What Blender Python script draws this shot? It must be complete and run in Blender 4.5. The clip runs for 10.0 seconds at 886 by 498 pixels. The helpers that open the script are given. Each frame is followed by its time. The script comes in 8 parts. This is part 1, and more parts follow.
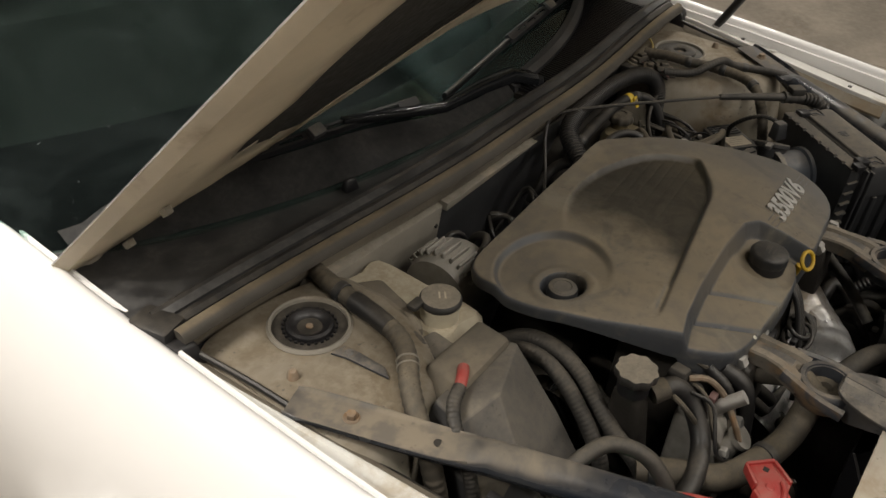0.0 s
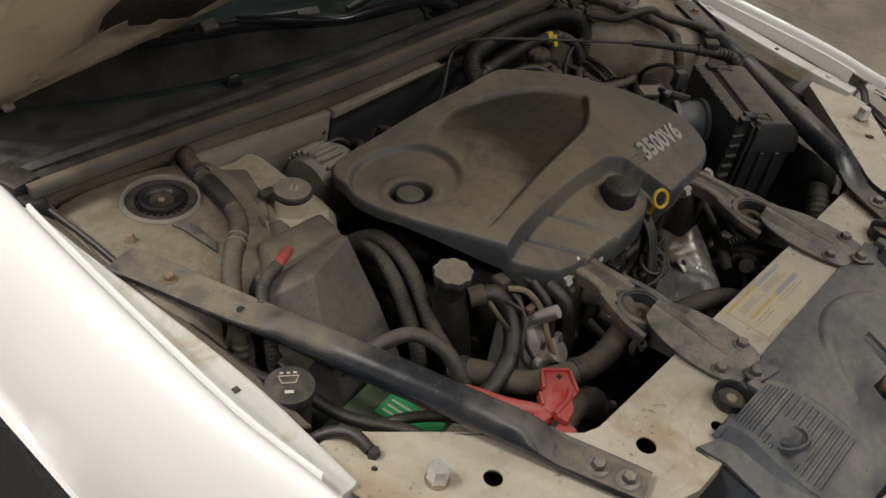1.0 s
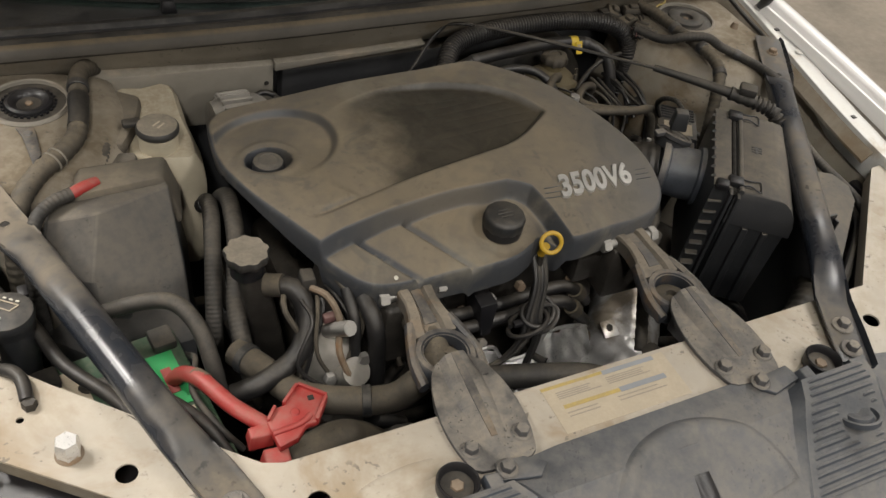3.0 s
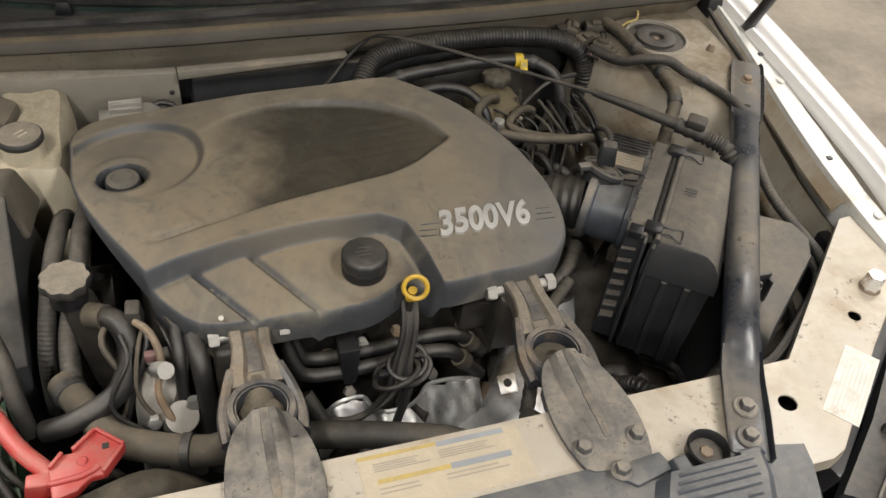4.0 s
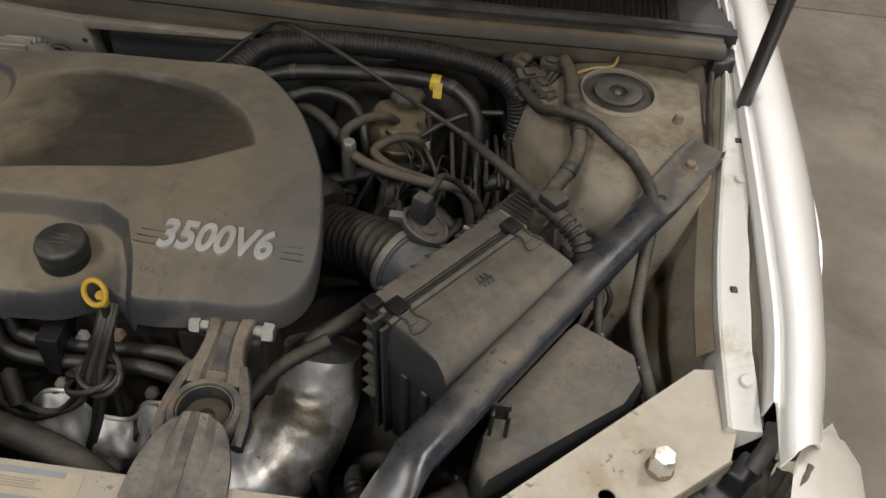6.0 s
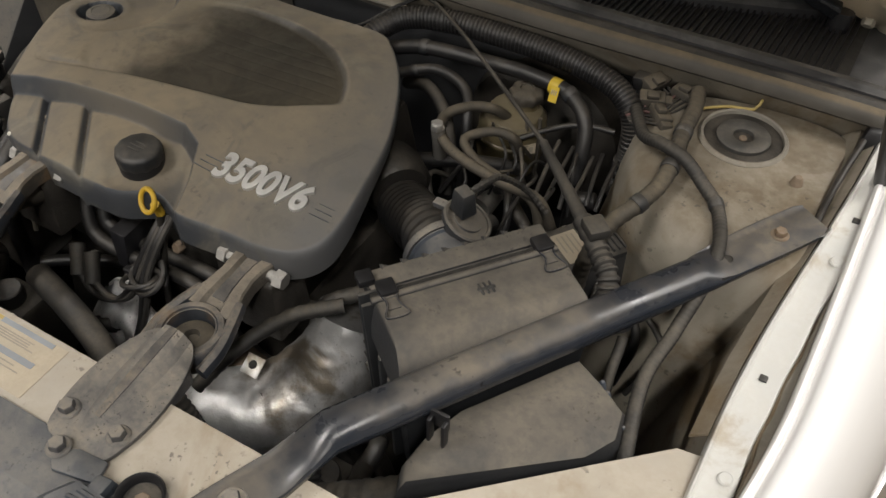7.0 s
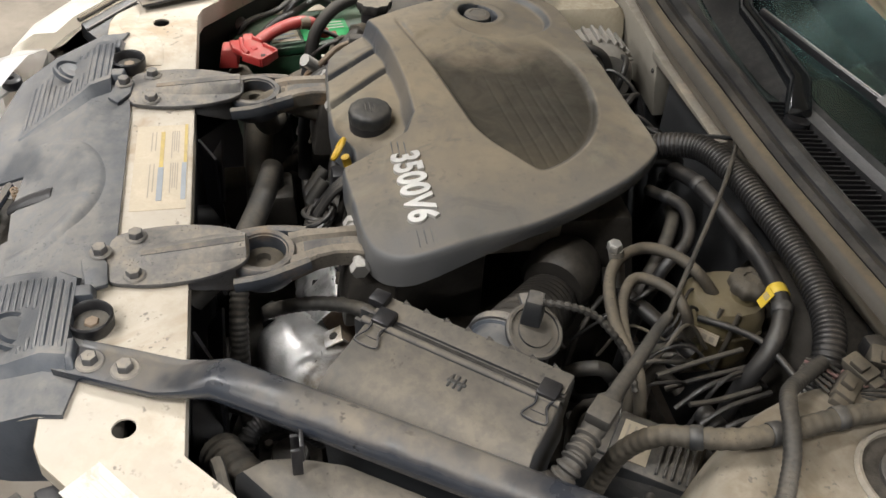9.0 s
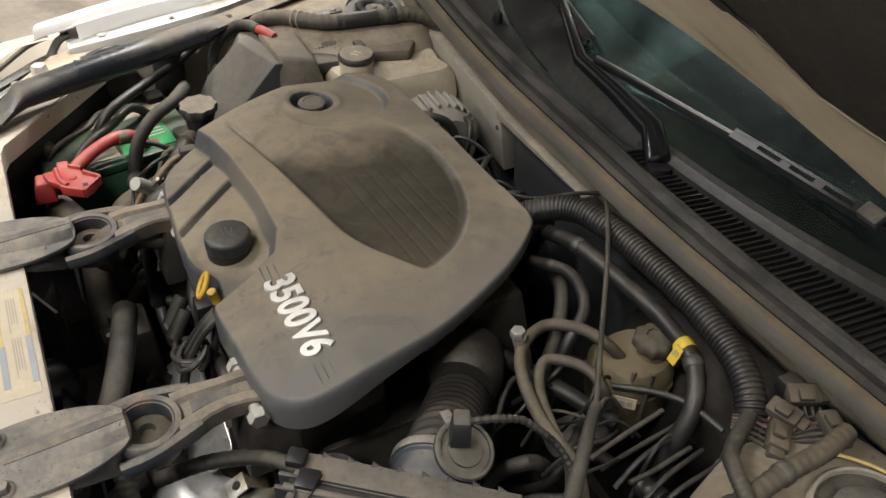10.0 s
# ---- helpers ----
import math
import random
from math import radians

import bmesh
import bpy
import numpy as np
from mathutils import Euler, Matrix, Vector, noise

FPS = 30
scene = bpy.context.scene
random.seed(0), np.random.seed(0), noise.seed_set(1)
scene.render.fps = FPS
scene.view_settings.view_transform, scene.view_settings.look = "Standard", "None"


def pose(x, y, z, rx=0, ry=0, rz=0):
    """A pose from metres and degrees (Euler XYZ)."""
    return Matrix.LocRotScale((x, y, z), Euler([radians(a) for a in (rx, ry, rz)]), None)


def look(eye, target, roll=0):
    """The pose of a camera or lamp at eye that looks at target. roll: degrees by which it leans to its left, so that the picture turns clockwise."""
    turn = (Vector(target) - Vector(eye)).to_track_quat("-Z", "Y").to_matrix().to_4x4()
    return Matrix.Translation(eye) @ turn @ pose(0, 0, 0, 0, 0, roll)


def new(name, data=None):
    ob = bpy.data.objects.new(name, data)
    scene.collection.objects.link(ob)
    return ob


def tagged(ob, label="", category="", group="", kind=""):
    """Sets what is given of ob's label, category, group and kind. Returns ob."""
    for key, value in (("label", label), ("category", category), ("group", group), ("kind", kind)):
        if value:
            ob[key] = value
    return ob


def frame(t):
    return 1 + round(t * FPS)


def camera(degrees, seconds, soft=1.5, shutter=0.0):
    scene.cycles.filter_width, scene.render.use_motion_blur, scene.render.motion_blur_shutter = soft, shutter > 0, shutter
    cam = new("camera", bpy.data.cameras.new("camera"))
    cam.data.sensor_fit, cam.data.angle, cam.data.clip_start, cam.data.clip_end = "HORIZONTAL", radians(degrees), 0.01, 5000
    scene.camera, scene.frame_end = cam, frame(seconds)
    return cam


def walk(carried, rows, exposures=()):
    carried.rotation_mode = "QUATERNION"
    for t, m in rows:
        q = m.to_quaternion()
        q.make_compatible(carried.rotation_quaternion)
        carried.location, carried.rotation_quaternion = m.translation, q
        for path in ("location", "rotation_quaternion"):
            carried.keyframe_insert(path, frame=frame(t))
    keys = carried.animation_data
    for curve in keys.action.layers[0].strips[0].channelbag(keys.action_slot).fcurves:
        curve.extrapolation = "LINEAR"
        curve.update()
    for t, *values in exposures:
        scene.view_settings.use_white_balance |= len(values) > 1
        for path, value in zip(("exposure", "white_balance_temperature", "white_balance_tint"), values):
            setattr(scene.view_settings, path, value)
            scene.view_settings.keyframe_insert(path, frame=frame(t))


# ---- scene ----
# ---- camera ----
cam = camera(52.9, 10.0, shutter=0.0)
PATH = [
    (0, (-1.193, 0.036, 1.613), (0.137, 0.935, 0.42), 3.9),
    (0.5, (-1.166, -0.139, 1.62), (0.097, 0.806, 0.391), 7.2),
    (1, (-1.103, -0.247, 1.621), (0.125, 0.683, 0.346), 8.3),
    (1.5, (-1.012, -0.29, 1.603), (0.147, 0.64, 0.265), 9.7),
    (2, (-0.917, -0.327, 1.607), (0.134, 0.714, 0.261), 9.4),
    (2.5, (-0.748, -0.435, 1.612), (0.16, 0.713, 0.249), 10.8),
    (2.7, (-0.677, -0.484, 1.617), (0.176, 0.699, 0.25), 11.1),
    (3.8, (-0.318, -0.491, 1.6), (0.28, 0.842, 0.235), 7.5),
    (4, (-0.248, -0.484, 1.594), (0.32, 0.841, 0.208), 7.9),
    (4.5, (-0.02, -0.519, 1.597), (0.386, 0.844, 0.191), 8.5),
    (5, (0.138, -0.513, 1.586), (0.393, 0.878, 0.173), 5.4),
    (5.5, (0.259, -0.444, 1.574), (0.34, 0.969, 0.161), 5.5),
    (5.7, (0.31, -0.42, 1.56), (0.339, 0.99, 0.143), 4.9),
    (6.8, (0.638, -0.309, 1.561), (0.123, 0.932, 0.08), 3.9),
    (7, (0.67, -0.286, 1.556), (0.011, 0.902, 0.088), 1.5),
    (7.5, (0.725, -0.165, 1.522), (-0.068, 0.891, 0.02), 3.5),
    (8, (0.779, -0.06, 1.522), (-0.343, 0.82, 0.12), 1.1),
    (8.5, (0.857, 0.044, 1.507), (-0.516, 0.596, 0.163), 2.5),
    (9, (0.934, 0.114, 1.5), (-0.509, 0.461, 0.159), 4.5),
    (9.5, (0.916, 0.128, 1.508), (-0.518, 0.498, 0.163), 3.2),
    (10, (0.807, 0.083, 1.533), (-0.547, 0.796, 0.246), 2.3),
]
EXPOSURES = [(0, -1.0, 6800, 10), (1, -1.22, 6550, 10), (2, -1.28, 6500, 10), (2.5, -1.02, 6550, 10), (4, -0.05, 6500, 10), (4.5, -0.15, 6450, 10), (5, -0.54, 6400, 10), (5.5, -0.66, 6400, 10),
             (7, -0.5, 6450, 10), (7.5, -0.52, 6450, 10), (8, 0.1, 6450, 10), (8.5, 0.28, 6250, 10), (9.5, 0.24, 6250, 10), (10, 0.08, 6450, 10)]
walk(cam, [(t, look(eye, at, roll)) for t, eye, at, roll in PATH], EXPOSURES)

# ---- world and light ----
world = bpy.data.worlds.new("garage_air")
scene.world = world
world.use_nodes = True
world.node_tree.nodes["Background"].inputs[0].default_value = (0.9, 0.95, 1.0, 1)
world.node_tree.nodes["Background"].inputs[1].default_value = 0.05
LAMP_WATTS = 150.0
LAMP_COLOUR = (1.0, 0.965, 0.91)
# long ceiling fixtures: x, y of the middle, along y, and their share of the power
FIXTURES = [(-1.4, -1.7, 0.80), (1.7, -1.7, 0.80), (-2.2, 1.9, 1.65), (2.4, 1.9, 1.05), (-3.7, 1.9, 1.6), (3.9, 1.9, 0.72), (-1.7, -4.8, 0.9), (1.9, -4.8, 0.9)]


# ---- materials ----
def nodes_of(name):
    m = bpy.data.materials.new(name)
    m.use_nodes = True
    return m, m.node_tree.nodes, m.node_tree.links, m.node_tree.nodes["Principled BSDF"]


def link_noise(ns, ls, scale, detail=4.0, rough=0.6, distort=0.0):
    co = ns.new("ShaderNodeTexCoord")
    n = ns.new("ShaderNodeTexNoise")
    n.inputs["Scale"].default_value = scale
    n.inputs["Detail"].default_value = detail
    n.inputs["Roughness"].default_value = rough
    n.inputs["Distortion"].default_value = distort
    ls.new(co.outputs["Object"], n.inputs["Vector"])
    return n


def ramp(ns, ls, src, a, b, va=0.0, vb=1.0):
    r = ns.new("ShaderNodeMapRange")
    r.interpolation_type = "SMOOTHSTEP"
    for i, v in enumerate((a, b, va, vb), 1):
        r.inputs[i].default_value = v
    ls.new(src, r.inputs[0])
    return r.outputs[0]


def mul(ns, ls, a, b):
    n = ns.new("ShaderNodeMath")
    n.operation = "MULTIPLY"
    for i, v in ((0, a), (1, b)):
        if isinstance(v, float):
            n.inputs[i].default_value = v
        else:
            ls.new(v, n.inputs[i])
    return n.outputs[0]


def mix(ns, ls, fac, a, b):
    n = ns.new("ShaderNodeMix")
    n.data_type = "RGBA"
    for sock, v in ((n.inputs[0], fac), (n.inputs[6], a), (n.inputs[7], b)):
        if isinstance(v, (float, int)):
            sock.default_value = v
        elif isinstance(v, tuple):
            sock.default_value = (*v, 1)
        else:
            ls.new(v, sock)
    return n.outputs[2]


DUST = (0.225, 0.192, 0.150)


def surface(name, base, rough=0.5, metal=0.0, dust=0.0, dust_col=DUST, vary=0.25, scale=14.0, bump=0.15, bump_scale=160.0,
            coat=0.0, stain=None, per_object=0.0, spec=0.5, flats=(-0.1, 0.85), even=0.30, grime=0.0):
    """A worn surface: base colour with blotches, settled dust on what faces up, stains, fine relief."""
    m, ns, ls, p = nodes_of(name)
    big = link_noise(ns, ls, scale, 5.0)
    fine = link_noise(ns, ls, scale * 9, 3.0)
    col = mix(ns, ls, ramp(ns, ls, big.outputs[0], 0.3, 0.7), tuple(c * (1 - vary) for c in base), tuple(min(1, c * (1 + vary)) for c in base))
    if stain:
        blot = link_noise(ns, ls, scale * 0.7, 6.0, 0.65, 0.4)
        col = mix(ns, ls, ramp(ns, ls, blot.outputs[0], 0.52, 0.68), col, stain)
    rsock = None
    if grime:
        speck = link_noise(ns, ls, scale * 22, 2.0, 0.5)
        patchy = link_noise(ns, ls, scale * 2.3, 3.0)
        spots = mul(ns, ls, ramp(ns, ls, speck.outputs[0], 0.60, 0.70), ramp(ns, ls, patchy.outputs[0], 0.48, 0.62))
        grime_fac = mul(ns, ls, spots, float(grime))
    if dust:
        geo = ns.new("ShaderNodeNewGeometry")
        sep = ns.new("ShaderNodeSeparateXYZ")
        ls.new(geo.outputs["Normal"], sep.inputs[0])
        up = ramp(ns, ls, sep.outputs[2], flats[0], flats[1], 0.10, 1.0)
        smear = link_noise(ns, ls, scale * 1.7, 7.0, 0.68, 0.9)
        amount = mul(ns, ls, up, ramp(ns, ls, big.outputs[0], 0.32, 0.62, even, 1.0))
        amount = mul(ns, ls, amount, ramp(ns, ls, smear.outputs[0], 0.30, 0.62, 0.35 + 0.5 * even, 1.0))
        amount = mul(ns, ls, amount, ramp(ns, ls, fine.outputs[0], 0.34, 0.60, 0.55 + 0.35 * even, 1.0))
        amount = mul(ns, ls, amount, float(dust))
        col = mix(ns, ls, amount, col, dust_col)
        rsock = ramp(ns, ls, amount, 0.0, 0.8, rough, 0.9)
        if metal:
            ls.new(ramp(ns, ls, amount, 0.0, 0.5, metal, 0.0), p.inputs["Metallic"])
    if per_object:
        info = ns.new("ShaderNodeObjectInfo")
        hs = ns.new("ShaderNodeHueSaturation")
        ls.new(ramp(ns, ls, info.outputs["Random"], 0.0, 1.0, 1 - per_object, 1 + per_object), hs.inputs["Value"])
        ls.new(col, hs.inputs["Color"])
        col = hs.outputs[0]
    if grime:
        col = mix(ns, ls, grime_fac, col, tuple(c * 0.22 for c in base))
    ls.new(col, p.inputs["Base Color"])
    if rsock is None:
        rsock = ramp(ns, ls, fine.outputs[0], 0.25, 0.75, max(0.02, rough * 0.8), min(1.0, rough * 1.25))
    ls.new(rsock, p.inputs["Roughness"])
    if metal and not dust:
        p.inputs["Metallic"].default_value = metal
    p.inputs["Specular IOR Level"].default_value = spec
    p.inputs["Coat Weight"].default_value = coat
    p.inputs["Coat Roughness"].default_value = 0.05
    if bump:
        grain = link_noise(ns, ls, bump_scale, 4.0, 0.7)
        b = ns.new("ShaderNodeBump")
        b.inputs["Strength"].default_value = bump
        b.inputs["Distance"].default_value = 0.002
        ls.new(grain.outputs[0], b.inputs["Height"])
        ls.new(b.outputs[0], p.inputs["Normal"])
    return m


CONCRETE = surface("worn_concrete", (0.185, 0.158, 0.126), 0.7, vary=0.22, scale=3.2, bump=0.35, bump_scale=60, stain=(0.128, 0.107, 0.084), per_object=0.06)
JOINT = surface("joint_filler", (0.08, 0.07, 0.06), 0.9)
PAINTED_WALL = surface("painted_wall", (0.50, 0.495, 0.475), 0.8, scale=1.0, vary=0.06)
CEILING = surface("ceiling_sheet", (0.05, 0.05, 0.05), 0.8, scale=1.0, vary=0.06)
WHITE_PAINT = surface("white_car_paint", (0.88, 0.86, 0.845), 0.35, vary=0.015, scale=3.0, bump=0.02, coat=1.0)
BODY_DUSTY = surface("dusty_body_paint", (0.45, 0.405, 0.34), 0.42, dust=0.62, dust_col=(0.33, 0.275, 0.20), vary=0.14, scale=6.5, bump=0.14, stain=(0.30, 0.225, 0.145), grime=0.7, even=0.25)
TOWER_PAINT = surface("dirt_filmed_body_paint", (0.275, 0.245, 0.198), 0.5, dust=0.95, dust_col=(0.120, 0.092, 0.057), vary=0.22, scale=7.0, bump=0.16, stain=(0.18, 0.130, 0.075), even=0.62, flats=(0.3, 0.97), grime=0.6)
BODY_PALE = surface("pale_body_paint", (0.25, 0.23, 0.195), 0.45, dust=0.75, dust_col=(0.155, 0.128, 0.093), vary=0.14, scale=11.0, bump=0.08, stain=(0.36, 0.30, 0.23))
FLANGE_PAINT = surface("scuffed_white_flange", (0.58, 0.575, 0.55), 0.35, dust=0.30, dust_col=(0.44, 0.40, 0.33), vary=0.06, scale=16.0, stain=(0.42, 0.37, 0.30))
BLACK_PLASTIC = surface("dusty_black_plastic", (0.016, 0.018, 0.021), 0.45, dust=0.45, vary=0.2, bump=0.2, bump_scale=300, flats=(0.1, 1.0), grime=0.3)
COWL_BLACK = surface("cowl_plastic", (0.012, 0.012, 0.014), 0.45, dust=0.80, dust_col=(0.125, 0.120, 0.114), vary=0.2, bump=0.15, bump_scale=300)
CLEAN_BLACK = surface("black_plastic", (0.010, 0.010, 0.012), 0.40, dust=0.07, vary=0.2, bump=0.15, bump_scale=300)
BLACK_STEEL = surface("satin_black_steel", (0.014, 0.019, 0.029), 0.25, dust=0.88, dust_col=(0.185, 0.156, 0.120), vary=0.15, scale=4.6, bump=0.05, flats=(0.34, 1.0), even=0.06, grime=0.6)
GREY_PLASTIC = surface("dusty_grey_plastic", (0.024, 0.026, 0.030), 0.5, dust=0.80, dust_col=(0.19, 0.162, 0.125), vary=0.15, scale=9, bump=0.2, bump_scale=260, flats=(0.15, 0.95), even=0.55, grime=0.4)
RUBBER = surface("dusty_rubber", (0.011, 0.011, 0.012), 0.45, dust=0.30, dust_col=(0.19, 0.16, 0.12), vary=0.2, scale=18, bump=0.2, flats=(0.25, 1.0))
RUBBER_TAN = surface("mud_coated_rubber", (0.020, 0.019, 0.018), 0.6, dust=0.50, dust_col=(0.165, 0.138, 0.102), vary=0.2, scale=18, bump=0.25, flats=(0.1, 1.0), grime=0.4)
SEAL = surface("brown_dust_rubber_seal", (0.05, 0.045, 0.038), 0.7, dust=0.9, dust_col=(0.175, 0.135, 0.085), vary=0.2, scale=12, flats=(0.72, 1.0), even=0.6)
STEEL = surface("zinc_steel", (0.45, 0.44, 0.42), 0.38, metal=0.9, dust=0.7, vary=0.1, scale=40)
FOIL = surface("crinkled_heat_shield", (0.72, 0.71, 0.70), 0.40, metal=0.80, dust=0.30, dust_col=(0.17, 0.14, 0.105), vary=0.22, scale=14, bump=0.55, bump_scale=48, stain=(0.30, 0.255, 0.20), even=0.1, grime=0.6)
CAST = surface("cast_aluminium", (0.30, 0.285, 0.26), 0.5, metal=0.6, dust=0.6, vary=0.2, scale=25, bump=0.4)
DARK_IRON = surface("oily_dark_iron", (0.018, 0.016, 0.014), 0.5, dust=0.25, vary=0.3, scale=25, bump=0.4)
RUSTY = surface("rust_tinged_steel", (0.15, 0.105, 0.068), 0.7, dust=0.7, dust_col=(0.27, 0.22, 0.165), vary=0.3, scale=24, bump=0.3, stain=(0.20, 0.10, 0.035))
DUSTY_STEEL = surface("dust_caked_steel", (0.085, 0.085, 0.09), 0.42, metal=0.35, dust=0.9, dust_col=(0.27, 0.235, 0.186), vary=0.25, scale=16, bump=0.2, stain=(0.07, 0.066, 0.064), flats=(0.2, 0.95), grime=0.8)
STRUT_BLACK = surface("dust_filmed_black_steel", (0.030, 0.036, 0.047), 0.36, dust=0.85, dust_col=(0.25, 0.21, 0.16), vary=0.25, scale=22, bump=0.1, stain=(0.13, 0.085, 0.05), flats=(0.15, 1.0), even=0.35, grime=0.5)
BRIGHT_ZINC = surface("bright_zinc_bolt", (0.72, 0.71, 0.69), 0.32, metal=0.6, vary=0.06, scale=60, stain=(0.42, 0.34, 0.25), grime=0.4)
YELLOW = surface("yellow_plastic", (0.55, 0.34, 0.02), 0.45, dust=0.35, vary=0.1, scale=40)
STICKER = surface("scuffed_white_sticker", (0.52, 0.495, 0.44), 0.5, vary=0.1, scale=60, stain=(0.42, 0.37, 0.30))
STICKER_INK = surface("worn_sticker_print", (0.44, 0.41, 0.36), 0.6, vary=0.1)
FADED_YELLOW = surface("faded_yellow_ink", (0.50, 0.37, 0.10), 0.6, dust=0.6, vary=0.15, scale=30)
YELLOW_TAG = surface("yellow_paper_tag", (0.56, 0.39, 0.02), 0.5, dust=0.2, vary=0.06, scale=30)
GLOSS_BLACK = surface("worn_gloss_black_paint", (0.008, 0.009, 0.011), 0.18, vary=0.2, scale=30, bump=0.03, grime=0.3)
RED = surface("red_plastic", (0.36, 0.028, 0.026), 0.45, dust=0.48, vary=0.08, scale=30)
GREEN = surface("green_label", (0.012, 0.36, 0.10), 0.4, dust=0.25, vary=0.06, scale=20)
DARK_GREEN = surface("green_battery_case", (0.012, 0.060, 0.028), 0.4, dust=0.45, vary=0.15, scale=20)
SHROUD_PLASTIC = surface("blue_grey_cover_plastic", (0.050, 0.058, 0.072), 0.42, dust=0.68, dust_col=(0.25, 0.225, 0.19), flats=(0.55, 1.0), vary=0.3, scale=9, bump=0.2, bump_scale=260, grime=0.4)
WHITE_PLASTIC = surface("off_white_plastic", (0.62, 0.60, 0.52), 0.4, dust=0.4, dust_col=(0.42, 0.36, 0.26), vary=0.08, scale=20)
MILKY = surface("aged_translucent_plastic", (0.46, 0.41, 0.31), 0.4, dust=0.8, dust_col=(0.26, 0.21, 0.145), vary=0.15, scale=16)
TAN_FLUID = surface("amber_reservoir_plastic", (0.115, 0.092, 0.048), 0.3, dust=0.42, vary=0.15, scale=16)
SILVER_LETTER = surface("worn_silver_letters", (0.52, 0.51, 0.49), 0.36, metal=0.55, dust=0.28, dust_col=(0.30, 0.27, 0.22), vary=0.1, scale=60)
LABEL_GREY = surface("dusty_paper_label", (0.45, 0.385, 0.29), 0.5, dust=0.4, dust_col=(0.33, 0.265, 0.185), vary=0.1, scale=30)
LABEL_TEXT = surface("printed_ink", (0.30, 0.265, 0.215), 0.6, vary=0.1)
LABEL_BLUE = surface("faded_blue_ink", (0.26, 0.275, 0.29), 0.6, vary=0.1)
ORANGE = surface("amber_lens", (0.72, 0.45, 0.27), 0.2, vary=0.05)
TYRE = surface("tyre_rubber", (0.015, 0.015, 0.015), 0.8, vary=0.2)
# near-black that puts shade into hollows, holes, gaps and the cabin's far surfaces
HOLLOW_BLACK = surface("painted_hollow_shade", (0.022, 0.019, 0.015), 0.8, vary=0.25, scale=8)
HOOD_INNER = surface("dusty_hood_inner_paint", (0.64, 0.57, 0.455), 0.5, dust=0.2, vary=0.10, scale=7.0, bump=0.1, stain=(0.36, 0.29, 0.20))
PALE_RING = surface("grey_rubber_cap", (0.045, 0.043, 0.040), 0.6, dust=0.6, dust_col=(0.17, 0.148, 0.12), vary=0.1, scale=30)
PINK = surface("pink_connector", (0.13, 0.062, 0.060), 0.5, dust=0.4, vary=0.1)

TAN_FILM = surface("dust_filmed_grey_plastic", (0.045, 0.043, 0.040), 0.55, dust=0.95, dust_col=(0.200, 0.166, 0.120), vary=0.2, scale=8, bump=0.2, flats=(-0.7, 0.75), even=0.6, grime=0.4)
DUSTY_BRACE = surface("dust_coated_black_steel", (0.014, 0.019, 0.028), 0.25, dust=0.98, dust_col=(0.195, 0.162, 0.120), vary=0.15, scale=3.8, bump=0.06, flats=(0.15, 0.95), even=0.08, grime=0.6)
TAN_STEEL = surface("tan_dust_caked_steel", (0.095, 0.085, 0.072), 0.5, metal=0.2, dust=0.9, dust_col=(0.255, 0.213, 0.160), vary=0.3, scale=20, bump=0.25, stain=(0.16, 0.105, 0.06), flats=(0.0, 0.9), even=0.45, grime=0.7)
CAP_DUST = surface("dust_topped_black_plastic", (0.018, 0.019, 0.021), 0.5, dust=0.95, dust_col=(0.27, 0.232, 0.178), vary=0.2, scale=30, bump=0.2, flats=(0.55, 0.95), even=0.85)
HOSE_TAN = surface("tan_dusty_hose", (0.042, 0.037, 0.030), 0.6, dust=0.85, dust_col=(0.158, 0.128, 0.088), vary=0.2, scale=18, bump=0.2, even=0.45, flats=(0.0, 0.95), grime=0.5)
SEAT_CLOTH = surface("grey_cabin_cloth", (0.34, 0.34, 0.315), 0.9, vary=0.1, scale=12, bump=0.2)
DASH = surface("black_dashboard_skin", (0.030, 0.031, 0.030), 0.95, vary=0.1, scale=10, spec=0.08)
FRIT = surface("printed_glass_border", (0.005, 0.005, 0.006), 1.0, vary=0.1, scale=10, bump=0.0, spec=0.0)
GLASS, gns, gls, gp = nodes_of("green_tinted_dusty_glass")
tint = gns.new("ShaderNodeBsdfTransparent")
tint.inputs["Color"].default_value = (0.58, 0.70, 0.66, 1)
gloss = gns.new("ShaderNodeBsdfGlossy")
gloss.inputs["Roughness"].default_value = 0.03
gloss.inputs["Color"].default_value = (0.85, 0.95, 0.95, 1)
edge_gloss = gns.new("ShaderNodeFresnel")
edge_gloss.inputs["IOR"].default_value = 1.40
pane = gns.new("ShaderNodeMixShader")
gls.new(edge_gloss.outputs[0], pane.inputs[0])
gls.new(tint.outputs[0], pane.inputs[1])
gls.new(gloss.outputs[0], pane.inputs[2])
film = gns.new("ShaderNodeBsdfDiffuse")
film.inputs["Color"].default_value = (0.36, 0.42, 0.42, 1)
veil = gns.new("ShaderNodeMixShader")
film_noise = link_noise(gns, gls, 5.0, 6.0, 0.65, 0.5)
speck_noise = link_noise(gns, gls, 160.0, 2.0, 0.5)
film_sum = gns.new("ShaderNodeMath")
film_sum.operation = "ADD"
gls.new(ramp(gns, gls, film_noise.outputs[0], 0.35, 0.75, 0.006, 0.030), film_sum.inputs[0])
gls.new(ramp(gns, gls, speck_noise.outputs[0], 0.73, 0.77, 0.0, 0.2), film_sum.inputs[1])
gls.new(film_sum.outputs[0], veil.inputs[0])
gls.new(pane.outputs[0], veil.inputs[1])
gls.new(film.outputs[0], veil.inputs[2])
